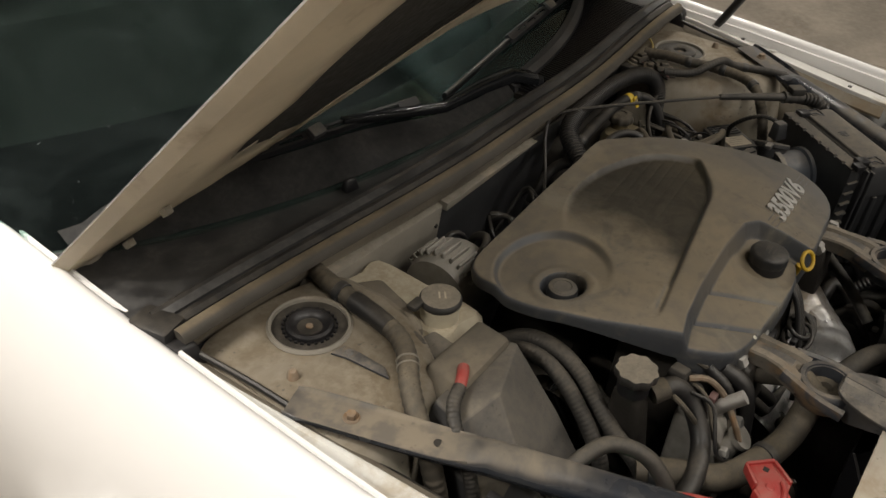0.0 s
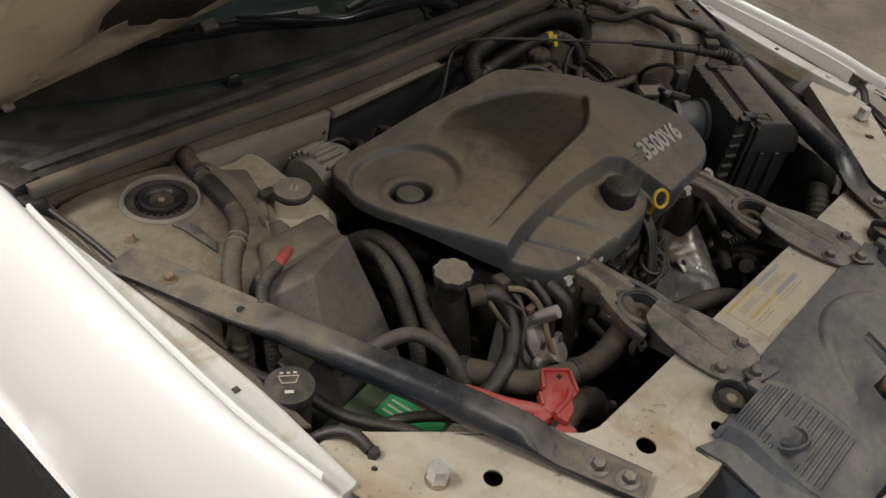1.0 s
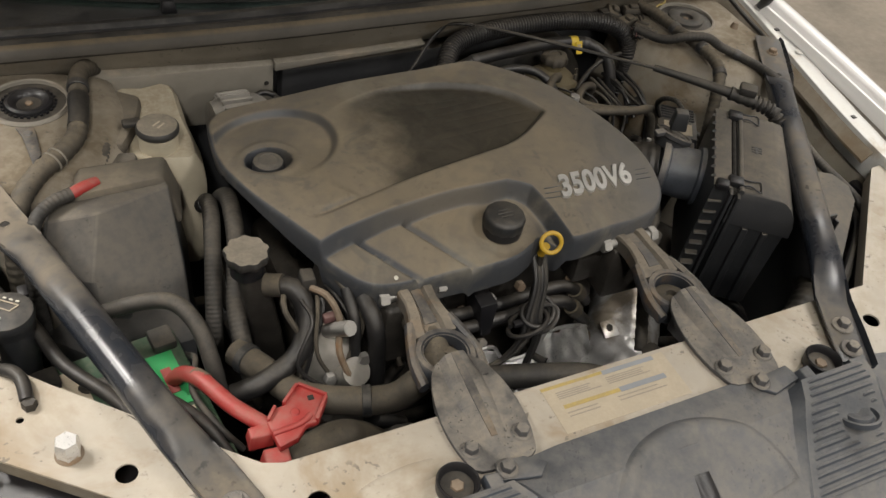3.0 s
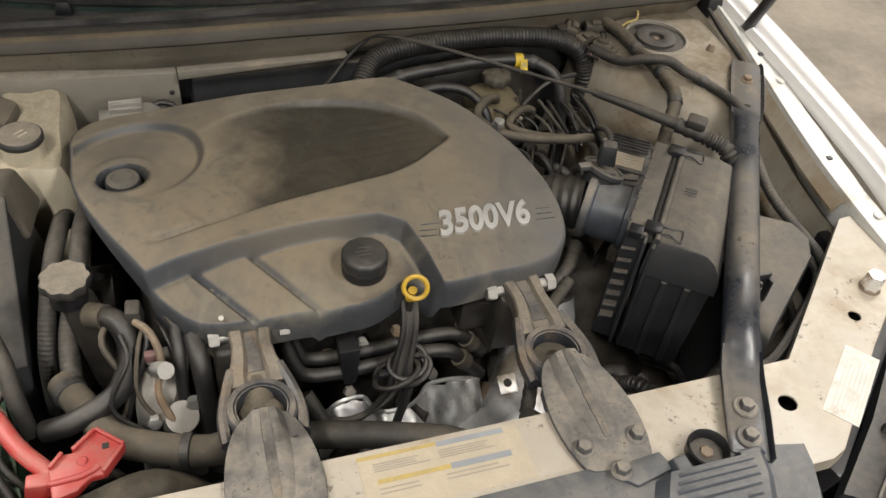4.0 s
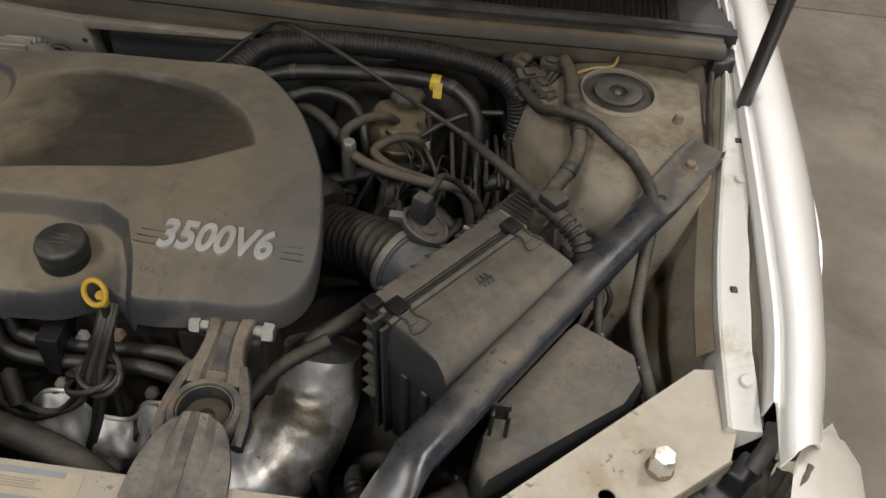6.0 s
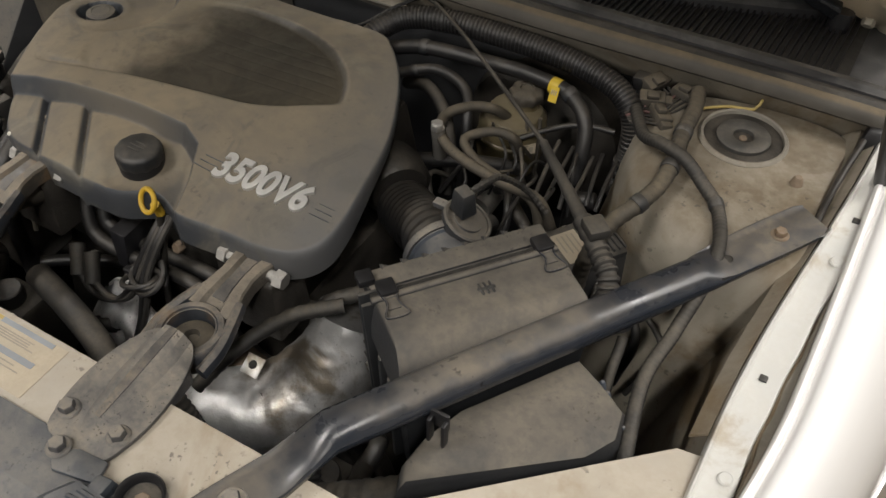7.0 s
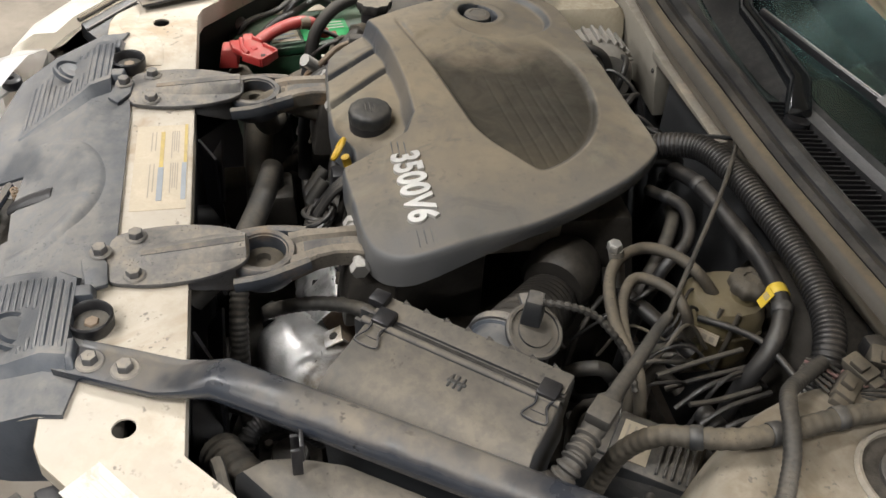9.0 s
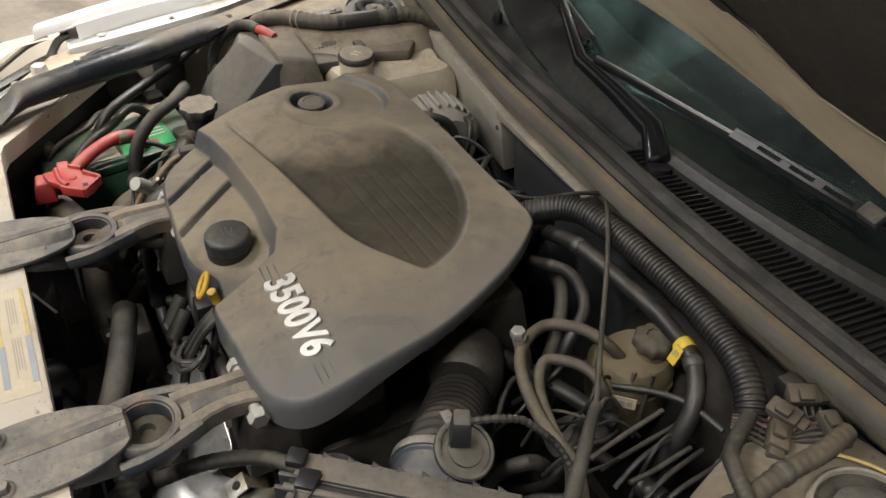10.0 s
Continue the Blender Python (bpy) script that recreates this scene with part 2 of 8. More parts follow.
gls.new(veil.outputs[0], gns["Material Output"].inputs["Surface"])
gns.remove(gp)
CLEAR, cns, cls_, cp = nodes_of("clear_lens")
cp.inputs["Base Color"].default_value = (0.90, 0.86, 0.79, 1)
cp.inputs["Roughness"].default_value = 0.30
cp.inputs["Transmission Weight"].default_value = 0.25
CHROME, chn, chl, chp = nodes_of("lamp_reflector_chrome")
chp.inputs["Base Color"].default_value = (0.85, 0.84, 0.82, 1)
chp.inputs["Metallic"].default_value = 1.0
chp.inputs["Roughness"].default_value = 0.12
TUBE, tns, tls, tp = nodes_of("lamp_tube")
tp.inputs["Base Color"].default_value = (0.9, 0.9, 0.9, 1)
tp.inputs["Emission Color"].default_value = (1.0, 0.93, 0.82, 1)
tp.inputs["Emission Strength"].default_value = 9.0


# ---- mesh helpers ----
def finish(name, bm, material, parent=None, label="", smooth=40):
    me = bpy.data.meshes.new(name)
    bmesh.ops.recalc_face_normals(bm, faces=bm.faces)
    if smooth:
        for f in bm.faces:
            f.smooth = True
    bm.to_mesh(me)
    bm.free()
    if smooth:
        me.set_sharp_from_angle(angle=radians(smooth))
    me.materials.append(material)
    ob = new(name, me)
    if parent is not None:
        ob.parent = parent
        if parent.type == "EMPTY":
            ob.matrix_parent_inverse = Matrix.Translation(-parent.location)
    if label:
        ob["label"] = label
    return ob


def part(name, bm, material, parent, label="", smooth=40):
    """One mesh under a thing or under a part; its vertices are in world metres."""
    return finish(name, bm, material, parent, label, smooth)


def thing(name, at, label, category, group=""):
    ob = new(name)
    ob.empty_display_size = 0.02
    ob.location = at
    return tagged(ob, label, category, group)


def setting(name, bm, material, label="", category="", smooth=40):
    return tagged(finish(name, bm, material, None, "", smooth), label, category, "", "structure")


def single(name, bm, material, label, category, group="", smooth=40):
    return tagged(finish(name, bm, material, None, "", smooth), label, category, group)


def from_lists(verts, faces, bm=None):
    bm = bm or bmesh.new()
    vs = [bm.verts.new(v) for v in verts]
    for f in faces:
        if len(set(f)) > 2:
            bm.faces.new([vs[i] for i in f])
    return bm


def bevel(bm, width, seg=2, angle=30):
    if width <= 0:
        return bm
    bm.normal_update()
    edges = [e for e in bm.edges if len(e.link_faces) == 2 and e.calc_face_angle(0) > radians(angle)]
    bmesh.ops.bevel(bm, geom=edges, offset=width, segments=seg, profile=0.5, affect="EDGES", clamp_overlap=True)
    return bm


def box(x0, x1, y0, y1, z0, z1, r=0.003, bm=None, seg=2):
    b = from_lists([(x, y, z) for z in (z0, z1) for x, y in ((x0, y0), (x1, y0), (x1, y1), (x0, y1))],
                   [(0, 3, 2, 1), (4, 5, 6, 7), (0, 1, 5, 4), (1, 2, 6, 5), (2, 3, 7, 6), (3, 0, 4, 7)])
    bevel(b, r, seg)
    return join(bm, b)


def join(bm, other):
    if bm is None:
        return other
    me = bpy.data.meshes.new("tmp")
    other.to_mesh(me)
    other.free()
    bm.from_mesh(me)
    bpy.data.meshes.remove(me)
    return bm


def moved(bm, m):
    bmesh.ops.transform(bm, matrix=m, verts=bm.verts)
    return bm


def loft(rings, caps=True, bm=None, closed=True):
    """Skin through rings of equal count."""
    n = len(rings[0])
    verts = [p for r in rings for p in r]
    faces = []
    for i in range(len(rings) - 1):
        for j in range(n if closed else n - 1):
            k = (j + 1) % n
            faces.append((i * n + j, i * n + k, (i + 1) * n + k, (i + 1) * n + j))
    if caps and closed:
        faces.append(tuple(range(n - 1, -1, -1)))
        faces.append(tuple(range((len(rings) - 1) * n, len(rings) * n)))
    return join(bm, from_lists(verts, faces))


def prism(outline, z0, z1, r=0.002, bm=None, seg=2):
    b = loft([[(x, y, z0) for x, y in outline], [(x, y, z1) for x, y in outline]])
    bevel(b, r, seg)
    return join(bm, b)


def tapered(bottom, top, r=0.003, bm=None, seg=2):
    """A solid between two rings of 3D points."""
    b = loft([bottom, top])
    bevel(b, r, seg)
    return join(bm, b)


def spline(pts, step=0.008):
    """Smooth points through pts (Catmull-Rom), about step apart."""
    P = [Vector(p) for p in pts]
    if len(P) == 2:
        n = max(2, int((P[1] - P[0]).length / step))
        return [P[0].lerp(P[1], i / n) for i in range(n + 1)]
    P = [2 * P[0] - P[1]] + P + [2 * P[-1] - P[-2]]
    out = []
    for a, b, c, d in zip(P, P[1:], P[2:], P[3:]):
        n = max(2, int((c - b).length / step))
        for i in range(n):
            t = i / n
            out.append(0.5 * (2 * b + (c - a) * t + (2 * a - 5 * b + 4 * c - d) * t * t + (3 * b - a - 3 * c + d) * t ** 3))
    out.append(P[-2])
    return out


def tube(pts, r, seg=10, step=0.008, rib=0.0, bm=None, r_end=None, flat=1.0):
    """A round hose along pts. rib: depth of corrugation."""
    path = spline(pts, step * 0.5 if rib else step)
    rings = []
    up = Vector((0, 0, 1))
    n = len(path)
    u = None
    for i, p in enumerate(path):
        d = (path[min(i + 1, n - 1)] - path[max(i - 1, 0)]).normalized()
        if u is None:
            u = d.cross(up if abs(d.z) < 0.9 else Vector((1, 0, 0))).normalized()
        else:
            u = (u - d * u.dot(d)).normalized()
        v = d.cross(u)
        rr = r if r_end is None else r + (r_end - r) * i / (n - 1)
        rr -= rib if i % 4 > 1 else 0
        rings.append([p + (u * math.cos(a) + v * math.sin(a) * flat) * rr for a in (2 * math.pi * k / seg for k in range(seg))])
    return loft(rings, True, bm)


def lathe(profile, at=(0, 0, 0), seg=24, turn=None, bm=None, wave=None):
    """Turn (radius, height) pairs round z; wave(angle) scales the radius."""
    rings = []
    for r, z in profile:
        ring = []
        for k in range(seg):
            a = 2 * math.pi * k / seg
            q = r * (wave(a) if wave else 1)
            ring.append(Vector((q * math.cos(a), q * math.sin(a), z)))
        rings.append(ring)
    b = loft(rings, True)
    m = Matrix.Translation(at) @ (turn.to_4x4() if turn else Matrix())
    return join(bm, moved(b, m))


def torus(at, R, r, turn=None, seg=28, sub=8, bm=None):
    rings = []
    for i in range(seg):
        a = 2 * math.pi * i / seg
        rings.append([Vector(((R + r * math.cos(b)) * math.cos(a), (R + r * math.cos(b)) * math.sin(a), r * math.sin(b))) for b in (2 * math.pi * k / sub for k in range(sub))])
    rings.append(rings[0])
    b = loft(rings, False)
    bmesh.ops.remove_doubles(b, verts=b.verts, dist=1e-6)
    return join(bm, moved(b, Matrix.Translation(at) @ (turn.to_4x4() if turn else Matrix())))


def aim(direction):
    """The turn that brings z to the direction."""
    return Vector(direction).to_track_quat("Z", "Y").to_matrix()


def disc(at, r, h, seg=20, turn=None, bm=None, r2=None, edge=0.0015):
    r2 = r if r2 is None else r2
    return lathe([(r - edge, 0), (r, edge), (r2, h - edge), (r2 - edge, h)], at, seg, turn, bm)


def hex_head(at, r, h, turn=None, bm=None, spin=0.0):
    ring = [Vector((r * math.cos(spin + k * math.pi / 3), r * math.sin(spin + k * math.pi / 3), 0)) for k in range(6)]
    b = loft([ring, [p + Vector((0, 0, h * 0.8)) for p in ring], [p * 0.86 + Vector((0, 0, h)) for p in ring]])
    return join(bm, moved(b, Matrix.Translation(at) @ (turn.to_4x4() if turn else Matrix())))


def plate(outline, holes, z, thick, flange=0.0, r=0.0):
    """A flat sheet with round holes (x, y, radius), its top at z; holes go through it."""
    bm = bmesh.new()

    def loop(pts):
        vs = [bm.verts.new((x, y, z)) for x, y in pts]
        return [bm.edges.new((vs[i], vs[(i + 1) % len(vs)])) for i in range(len(vs))]
    edges = loop(outline)
    for hx, hy, hr in holes:
        edges += loop([(hx + hr * math.cos(a), hy + hr * math.sin(a)) for a in (2 * math.pi * k / 20 for k in range(20))])
    bmesh.ops.triangle_fill(bm, use_beauty=True, use_dissolve=False, edges=edges)
    got = bmesh.ops.extrude_face_region(bm, geom=bm.faces[:])
    for v in got["geom"]:
        if isinstance(v, bmesh.types.BMVert):
            v.co.z -= thick
    return bm


def smooth_outline(pts, per=6):
    """A closed smooth outline through pts."""
    out = []
    n = len(pts)
    P = [Vector(p) for p in pts]
    for i in range(n):
        a, b, c, d = P[i - 1], P[i], P[(i + 1) % n], P[(i + 2) % n]
        for k in range(per):
            t = k / per
            out.append(0.5 * (2 * b + (c - a) * t + (2 * a - 5 * b + 4 * c - d) * t * t + (3 * b - a - 3 * c + d) * t ** 3))
    return [tuple(p) for p in out]


def step(x, a, b):
    t = min(1.0, max(0.0, (x - a) / (b - a)))
    return t * t * (3 - 2 * t)


MIRROR = Matrix.Diagonal((-1, 1, 1, 1))


def mirrored(bm):
    moved(bm, MIRROR)
    bmesh.ops.reverse_faces(bm, faces=bm.faces)
    return bm


# ---- the garage ----
def garage():
    base = setting("floor", box(-7, 7, -8, 6, -0.12, -0.006, 0), JOINT, "garage floor of worn beige concrete slabs with dark joints", "floor")
    for ix in range(4):
        for iy in range(4):
            x0, y0 = -7 + 3.5 * ix - 0.52 * (ix in (1, 2, 3)), -8 + 3.5 * iy
            x1 = -7 + 3.5 * (ix + 1) - 0.52 * (ix + 1 in (1, 2, 3))
            part("concrete_slab", box(x0 + 0.004, x1 - 0.004, y0 + 0.004, y0 + 3.496, -0.1, 0.0, 0.003, seg=1), CONCRETE, base)
    for name, b in (("wall_north", box(-7.2, 7.2, 6, 6.2, -0.1, 4.6, 0)), ("wall_south", box(-7.2, 7.2, -8.2, -8, -0.1, 4.6, 0)),
                    ("wall_west", box(-7.2, -7, -8, 6, -0.1, 4.6, 0)), ("wall_east", box(7, 7.2, -8, 6, -0.1, 4.6, 0))):
        setting(name, b, PAINTED_WALL, "plain off-white painted garage wall", "wall")
    setting("ceiling", box(-7.2, 7.2, -8.2, 6.2, 4.6, 4.75, 0), CEILING, "plain grey garage ceiling", "ceiling")
    for x, y, share in FIXTURES:
        t = thing("ceiling_light", (x, y, 4.3), "long white ceiling lamp hung under the garage ceiling", "lamp", "garage ceiling lamps")
        part("housing", box(x - 0.09, x + 0.09, y - 0.65, y + 0.65, 4.28, 4.34, 0.01), WHITE_PLASTIC, t)
        for dx in (-0.045, 0.045):
            part("lamp_tube", tube([(x + dx, y - 0.6, 4.255), (x + dx, y + 0.6, 4.255)], 0.016, 10, 0.3), TUBE, t)
        for dy in (-0.4, 0.4):
            part("hanger", tube([(x, y + dy, 4.34), (x, y + dy, 4.6)], 0.004, 6, 0.1), STEEL, t)
        la = bpy.data.lights.new("ceiling_lamp_light", "AREA")
        la.shape, la.size, la.size_y, la.energy, la.color = "RECTANGLE", 0.2, 1.25, LAMP_WATTS * share, LAMP_COLOUR
        new("ceiling_lamp_light", la).matrix_world = pose(x, y, 4.23)


garage()

# ---- the car's body ----
car = thing("car", (0, 0.6, 0), "white saloon car with its hood raised and a dusty engine bay", "car")


def crest_z(y):
    return 0.804 + 0.060 * y


def fender():
    """The driver's side; the other side is mirrored."""
    prof = [(-0.030, -0.056), (-0.019, -0.046), (-0.0175, -0.016), (-0.0155, -0.0125), (-0.0115, -0.0125), (-0.0095, -0.0165), (-0.0075, -0.0165), (-0.004, -0.006), (0.003, -0.001), (0.012, 0.0), (0.032, -0.005), (0.054, -0.017), (0.080, -0.040), (0.110, -0.078), (0.135, -0.122), (0.153, -0.180), (0.164, -0.24), (0.170, -0.31), (0.170, -0.42), (0.165, -0.55)]
    rows = []
    nv = 34
    for dx, dz in prof:
        # the crown runs to a sharp tip, cut back outwards; the hem and gutter wall end behind it
        y0 = 0.094 + 0.78 * max(0.0, 0.62 * dx + 0.004) if dx > -0.008 else 0.158 + 0.5 * (-0.0075 - dx)
        row = []
        for k in range(nv):
            v = k / (nv - 1)
            y = y0 + (1.55 - y0) * v
            cx = 0.742 + 0.012 * math.sin(math.pi * min(1, y / 1.1)) - 0.018 * (1 - step(y, 0.06, 0.3))
            squeeze = (0.48 + 0.32 * step(y, 0.05, 0.6)) if dx > 0 else 1.0
            z = crest_z(y) + 0.034 + dz - 0.004 * (1 - step(y, 0.09, 0.2))
            d = abs(y - 0.62)
            low = 0.33 + math.sqrt(max(0.0, 0.375 ** 2 - d * d)) if d < 0.375 else 0.24
            row.append((cx + dx * squeeze, y, max(z, low)))
        rows.append(row)
    b = loft([list(r) for r in zip(*rows)], False, closed=False)
    bmesh.ops.remove_doubles(b, verts=b.verts, dist=0.0005)
    bmesh.ops.solidify(b, geom=b.faces[:], thickness=0.0025)
    return b


def rail_x(y):
    """Inner edge of the bolt-on rail."""
    return 0.680 + 0.046 * step(y, 0.24, 0.78)


def flange():
    rings = []
    for k in range(72):
        y = 0.142 + (0.99 - 0.142) * k / 71
        z = 0.793 + 0.0853 * y
        x0 = rail_x(y)
        x1 = x0 + 0.037 + 0.0013 * math.sin(y * 23) + 0.0007 * math.sin(y * 71)
        rings.append([(x0 - 0.003, y, z - 0.05), (x0 - 0.002, y, z - 0.003), (x0 + 0.0005, y, z + 0.003), (x0 + 0.003, y, z + 0.0035), (x0 + 0.006, y, z + 0.0005), (x1 - 0.012, y, z), (x1 - 0.004, y, z + 0.0018), (x1, y, z + 0.0012), (x1 + 0.0012, y, z - 0.003), (x1 + 0.0012, y, z - 0.006), (x0 + 0.006, y, z - 0.05)])
    return loft(rings)


def gutter():
    """Floor between the bolt-on rail and the fender's hem."""
    rings = []
    for k in range(40):
        y = 0.150 + (0.99 - 0.150) * k / 39
        z = 0.793 + 0.0853 * y
        x0 = rail_x(y) + 0.033
        x1 = 0.742 + 0.012 * math.sin(math.pi * min(1, y / 1.1)) - 0.018 * (1 - step(y, 0.06, 0.3)) - 0.019
        x1 = max(x1, x0 + 0.006)
        rings.append([(x0, y, z - 0.005), (x0 * 0.5 + x1 * 0.5, y, z - 0.006), (x1, y, z - 0.001), (x1, y, z - 0.005), (x0, y, z - 0.011)])
    return loft(rings)


def apron():
    rings = []
    for k in range(24):
        y = 0.2 + 0.76 * k / 23
        z = 0.77 + 0.0853 * y
        bulge = 0.05 * math.exp(-((y - 0.62) / 0.2) ** 2)
        rings.append([(0.700, y, z + 0.01), (0.690, y, z), (0.672 - bulge * 0.3, y, z - 0.06), (0.652 - bulge, y, z - 0.16), (0.62 - bulge, y, z - 0.28), (0.56, y, 0.36), (0.60, y, 0.34), (0.72, y, 0.5), (0.715, y, z)])
    return loft(rings)


def tower():
    top = smooth_outline([(0.47, 0.715), (0.452, 0.66), (0.455, 0.60), (0.485, 0.53), (0.535, 0.475), (0.60, 0.455), (0.665, 0.46), (0.70, 0.50), (0.705, 0.62), (0.695, 0.735), (0.58, 0.748)], 5)
    c = Vector((0.59, 0.63))

    def ring(scale, z, lift=0.0, shift=(0, 0)):
        out = []
        for x, y in top:
            q = c + (Vector((x, y)) - c) * scale + Vector(shift)
            out.append((min(q.x, 0.712), q.y, z + lift * (q.y - 0.63)))
        return out
    rings = [ring(1.42, 0.36, 0, (-0.02, 0)), ring(1.26, 0.56, 0, (-0.01, 0)), ring(1.15, 0.70), ring(1.08, 0.775), ring(1.03, 0.808), ring(0.965, 0.826), ring(0.86, 0.8345), ring(0.66, 0.8365)]
    rings.append([(0.575 + 0.053 * math.cos(math.atan2(y - 0.653, x - 0.575)), 0.653 + 0.053 * math.sin(math.atan2(y - 0.653, x - 0.575)), 0.838) for x, y in top])
    b = loft(rings, False)
    return b


def strut_top(side, parent):
    x, y, z = 0.575, 0.653, 0.836
    flip = (lambda b: mirrored(b)) if side < 0 else (lambda b: b)
    part("tower_collar", flip(lathe([(0.054, -0.004), (0.056, 0.003), (0.053, 0.007), (0.050, 0.006), (0.049, -0.004), (0.047, -0.022), (0.010, -0.024)], (x, y, z), 40)), BODY_PALE, parent, "pressed steel collar")
    part("rust_ring", flip(torus((x, y, z + 0.004), 0.0525, 0.0022)), RUSTY, parent, "rusty rim")
    # lining in dark iron colour, which stands in for shade inside the collar
    part("recess", flip(lathe([(0.0495, 0.001), (0.0485, -0.022), (0.012, -0.024)], (x, y, z), 36)), DARK_IRON, parent, "recess lining with its shade in the colour")
    cap = part("strut_mount", flip(lathe([(0.028, -0.022), (0.032, -0.014), (0.0325, 0.002), (0.031, 0.006), (0.027, 0.008), (0.021, 0.006), (0.0165, 0.001), (0.0155, -0.012), (0.006, -0.014)], (x, y, z), 36)), PALE_RING if side > 0 else CLEAN_BLACK, parent, "round rubber strut mount")
    part("nut", flip(hex_head((x, y, z - 0.014), 0.010, 0.010)), RUSTY, cap, "rusty nut")
    part("stud", flip(disc((x, y, z - 0.005), 0.005, 0.009, 12)), RUSTY, cap)
    if side > 0:
        part("mount_plate", lathe([(0.012, -0.010), (0.013, 0.006), (0.016, 0.0085), (0.030, 0.0085), (0.0335, 0.006), (0.0335, -0.006), (0.028, -0.014)], (x, y, z), 36), PALE_RING, cap, "grey rubber disc")
    for k in range(26 if side < 0 else 0):
        a = 2 * math.pi * k / 26
        part("rubber_tooth", flip(moved(box(-0.0022, 0.0022, -0.0015, 0.0015, -0.014, 0.002, 0), Matrix.Translation((x + 0.0350 * math.cos(a), y + 0.0350 * math.sin(a), z + 0.002)) @ Matrix.Rotation(a + math.pi / 2, 4, "Z"))), CLEAN_BLACK, cap)


def build_body():
    for side in (1, -1):
        flip = (lambda b: mirrored(b)) if side < 0 else (lambda b: b)
        part("fender", moved(flip(fender()), Matrix.Translation((0.009 if side < 0 else 0.0, 0, 0))), WHITE_PAINT, car, "glossy white front fender")
        fl = part("fender_flange", flip(flange()), FLANGE_PAINT, car, "scuffed white bolt-on rail beside the fender")
        part("gutter_floor", flip(gutter()), BODY_PALE, fl, "dusty gutter beside the fender")
        # thin dark strip added to colour in the shaded gap line at the fender
        part("gap_strip", flip(tube([(rail_x(y) + 0.040 + 0.0014 * math.sin(y * 90), y, 0.7875 + 0.0853 * y) for y in [0.17 + 0.02 * q for q in range(40)]], 0.0022, 8, 0.012)), TOWER_PAINT, fl, "dark strip drawn for the gap beside the fender")
        part("apron_lip", flip(loft([[(rail_x(y) - 0.020, y, 0.775 + 0.0853 * y), (rail_x(y) - 0.004, y, 0.790 + 0.0853 * y), (rail_x(y) - 0.0035, y, 0.786 + 0.0853 * y), (rail_x(y) - 0.020, y, 0.770 + 0.0853 * y)] for y in [0.24 + 0.05 * q for q in range(15)]])), TOWER_PAINT, fl, "dust-filled lip inside the rail")
        for y in (0.2, 0.50, 0.9):
            z = 0.797 + 0.0853 * y
            part("rail_bolt", flip(disc((rail_x(y) + 0.025, y, z - 0.003), 0.0075, 0.003, 18)), FLANGE_PAINT, fl)
        for y in (0.322, 0.572):
            part("rail_plug", flip(box(rail_x(y) + 0.016, rail_x(y) + 0.024, y - 0.005, y + 0.003, 0.793 + 0.0853 * y, 0.7955 + 0.0853 * y, 0.0006)), BLACK_PLASTIC, fl, "small black plug")
        part("inner_apron", flip(apron()), TOWER_PAINT, car, "dusty body-coloured inner apron")
        t = part("strut_tower", flip(tower()), TOWER_PAINT, car, "dusty off-white strut tower")
        strut_top(side, t)
        part("tower_stud", flip(disc((0.655, 0.605, 0.826), 0.010, 0.022, 14, None, None, 0.0055)), RUSTY, t)
        # wheel
        w = part("wheel", flip(lathe([(0.17, -0.10), (0.30, -0.105), (0.325, -0.08), (0.33, 0.0), (0.325, 0.08), (0.30, 0.105), (0.17, 0.1)], (0.765, 0.62, 0.33), 48, aim((1, 0, 0)))), TYRE, car, "black tyre under the fender")
        part("wheel", flip(lathe([(0.17, -0.10), (0.30, -0.105), (0.325, -0.08), (0.33, 0.0), (0.325, 0.08), (0.30, 0.105), (0.17, 0.1)], (0.800, 3.36, 0.33), 48, aim((1, 0, 0)))), TYRE, car, "black rear tyre")
        part("rim", flip(lathe([(0.03, 0.06), (0.06, 0.085), (0.16, 0.075), (0.185, 0.09), (0.19, 0.07), (0.17, 0.0)], (0.765, 0.62, 0.33), 40, aim((1, 0, 0)))), STEEL, w)
        part("wheel_liner", flip(tube([(0.79, 0.24, 0.30), (0.79, 0.36, 0.57), (0.79, 0.62, 0.68), (0.79, 0.88, 0.57), (0.79, 1.0, 0.30)], 0.06, 12, 0.05)), CLEAN_BLACK, car)


build_body()
part("hinge_buffer", moved(box(-0.022, 0.022, -0.030, 0.030, -0.018, 0.020, 0.007), Matrix.Translation((-0.722, 0.765, 0.866)) @ Matrix.Rotation(radians(12), 4, "Z")), RUBBER, car, "black rubber block at the hinge")
for side in (-1, 1):
    part("apron_seal", tube([(side * (rail_x(y) - 0.014 - 0.006 * math.sin(math.pi * (y - 0.53) / 0.21)), y, 0.790 + 0.0853 * y) for y in [0.53 + 0.03 * q for q in range(8)]], 0.0042, 8, 0.01), RUBBER, car, "dark rubber strip along the apron")


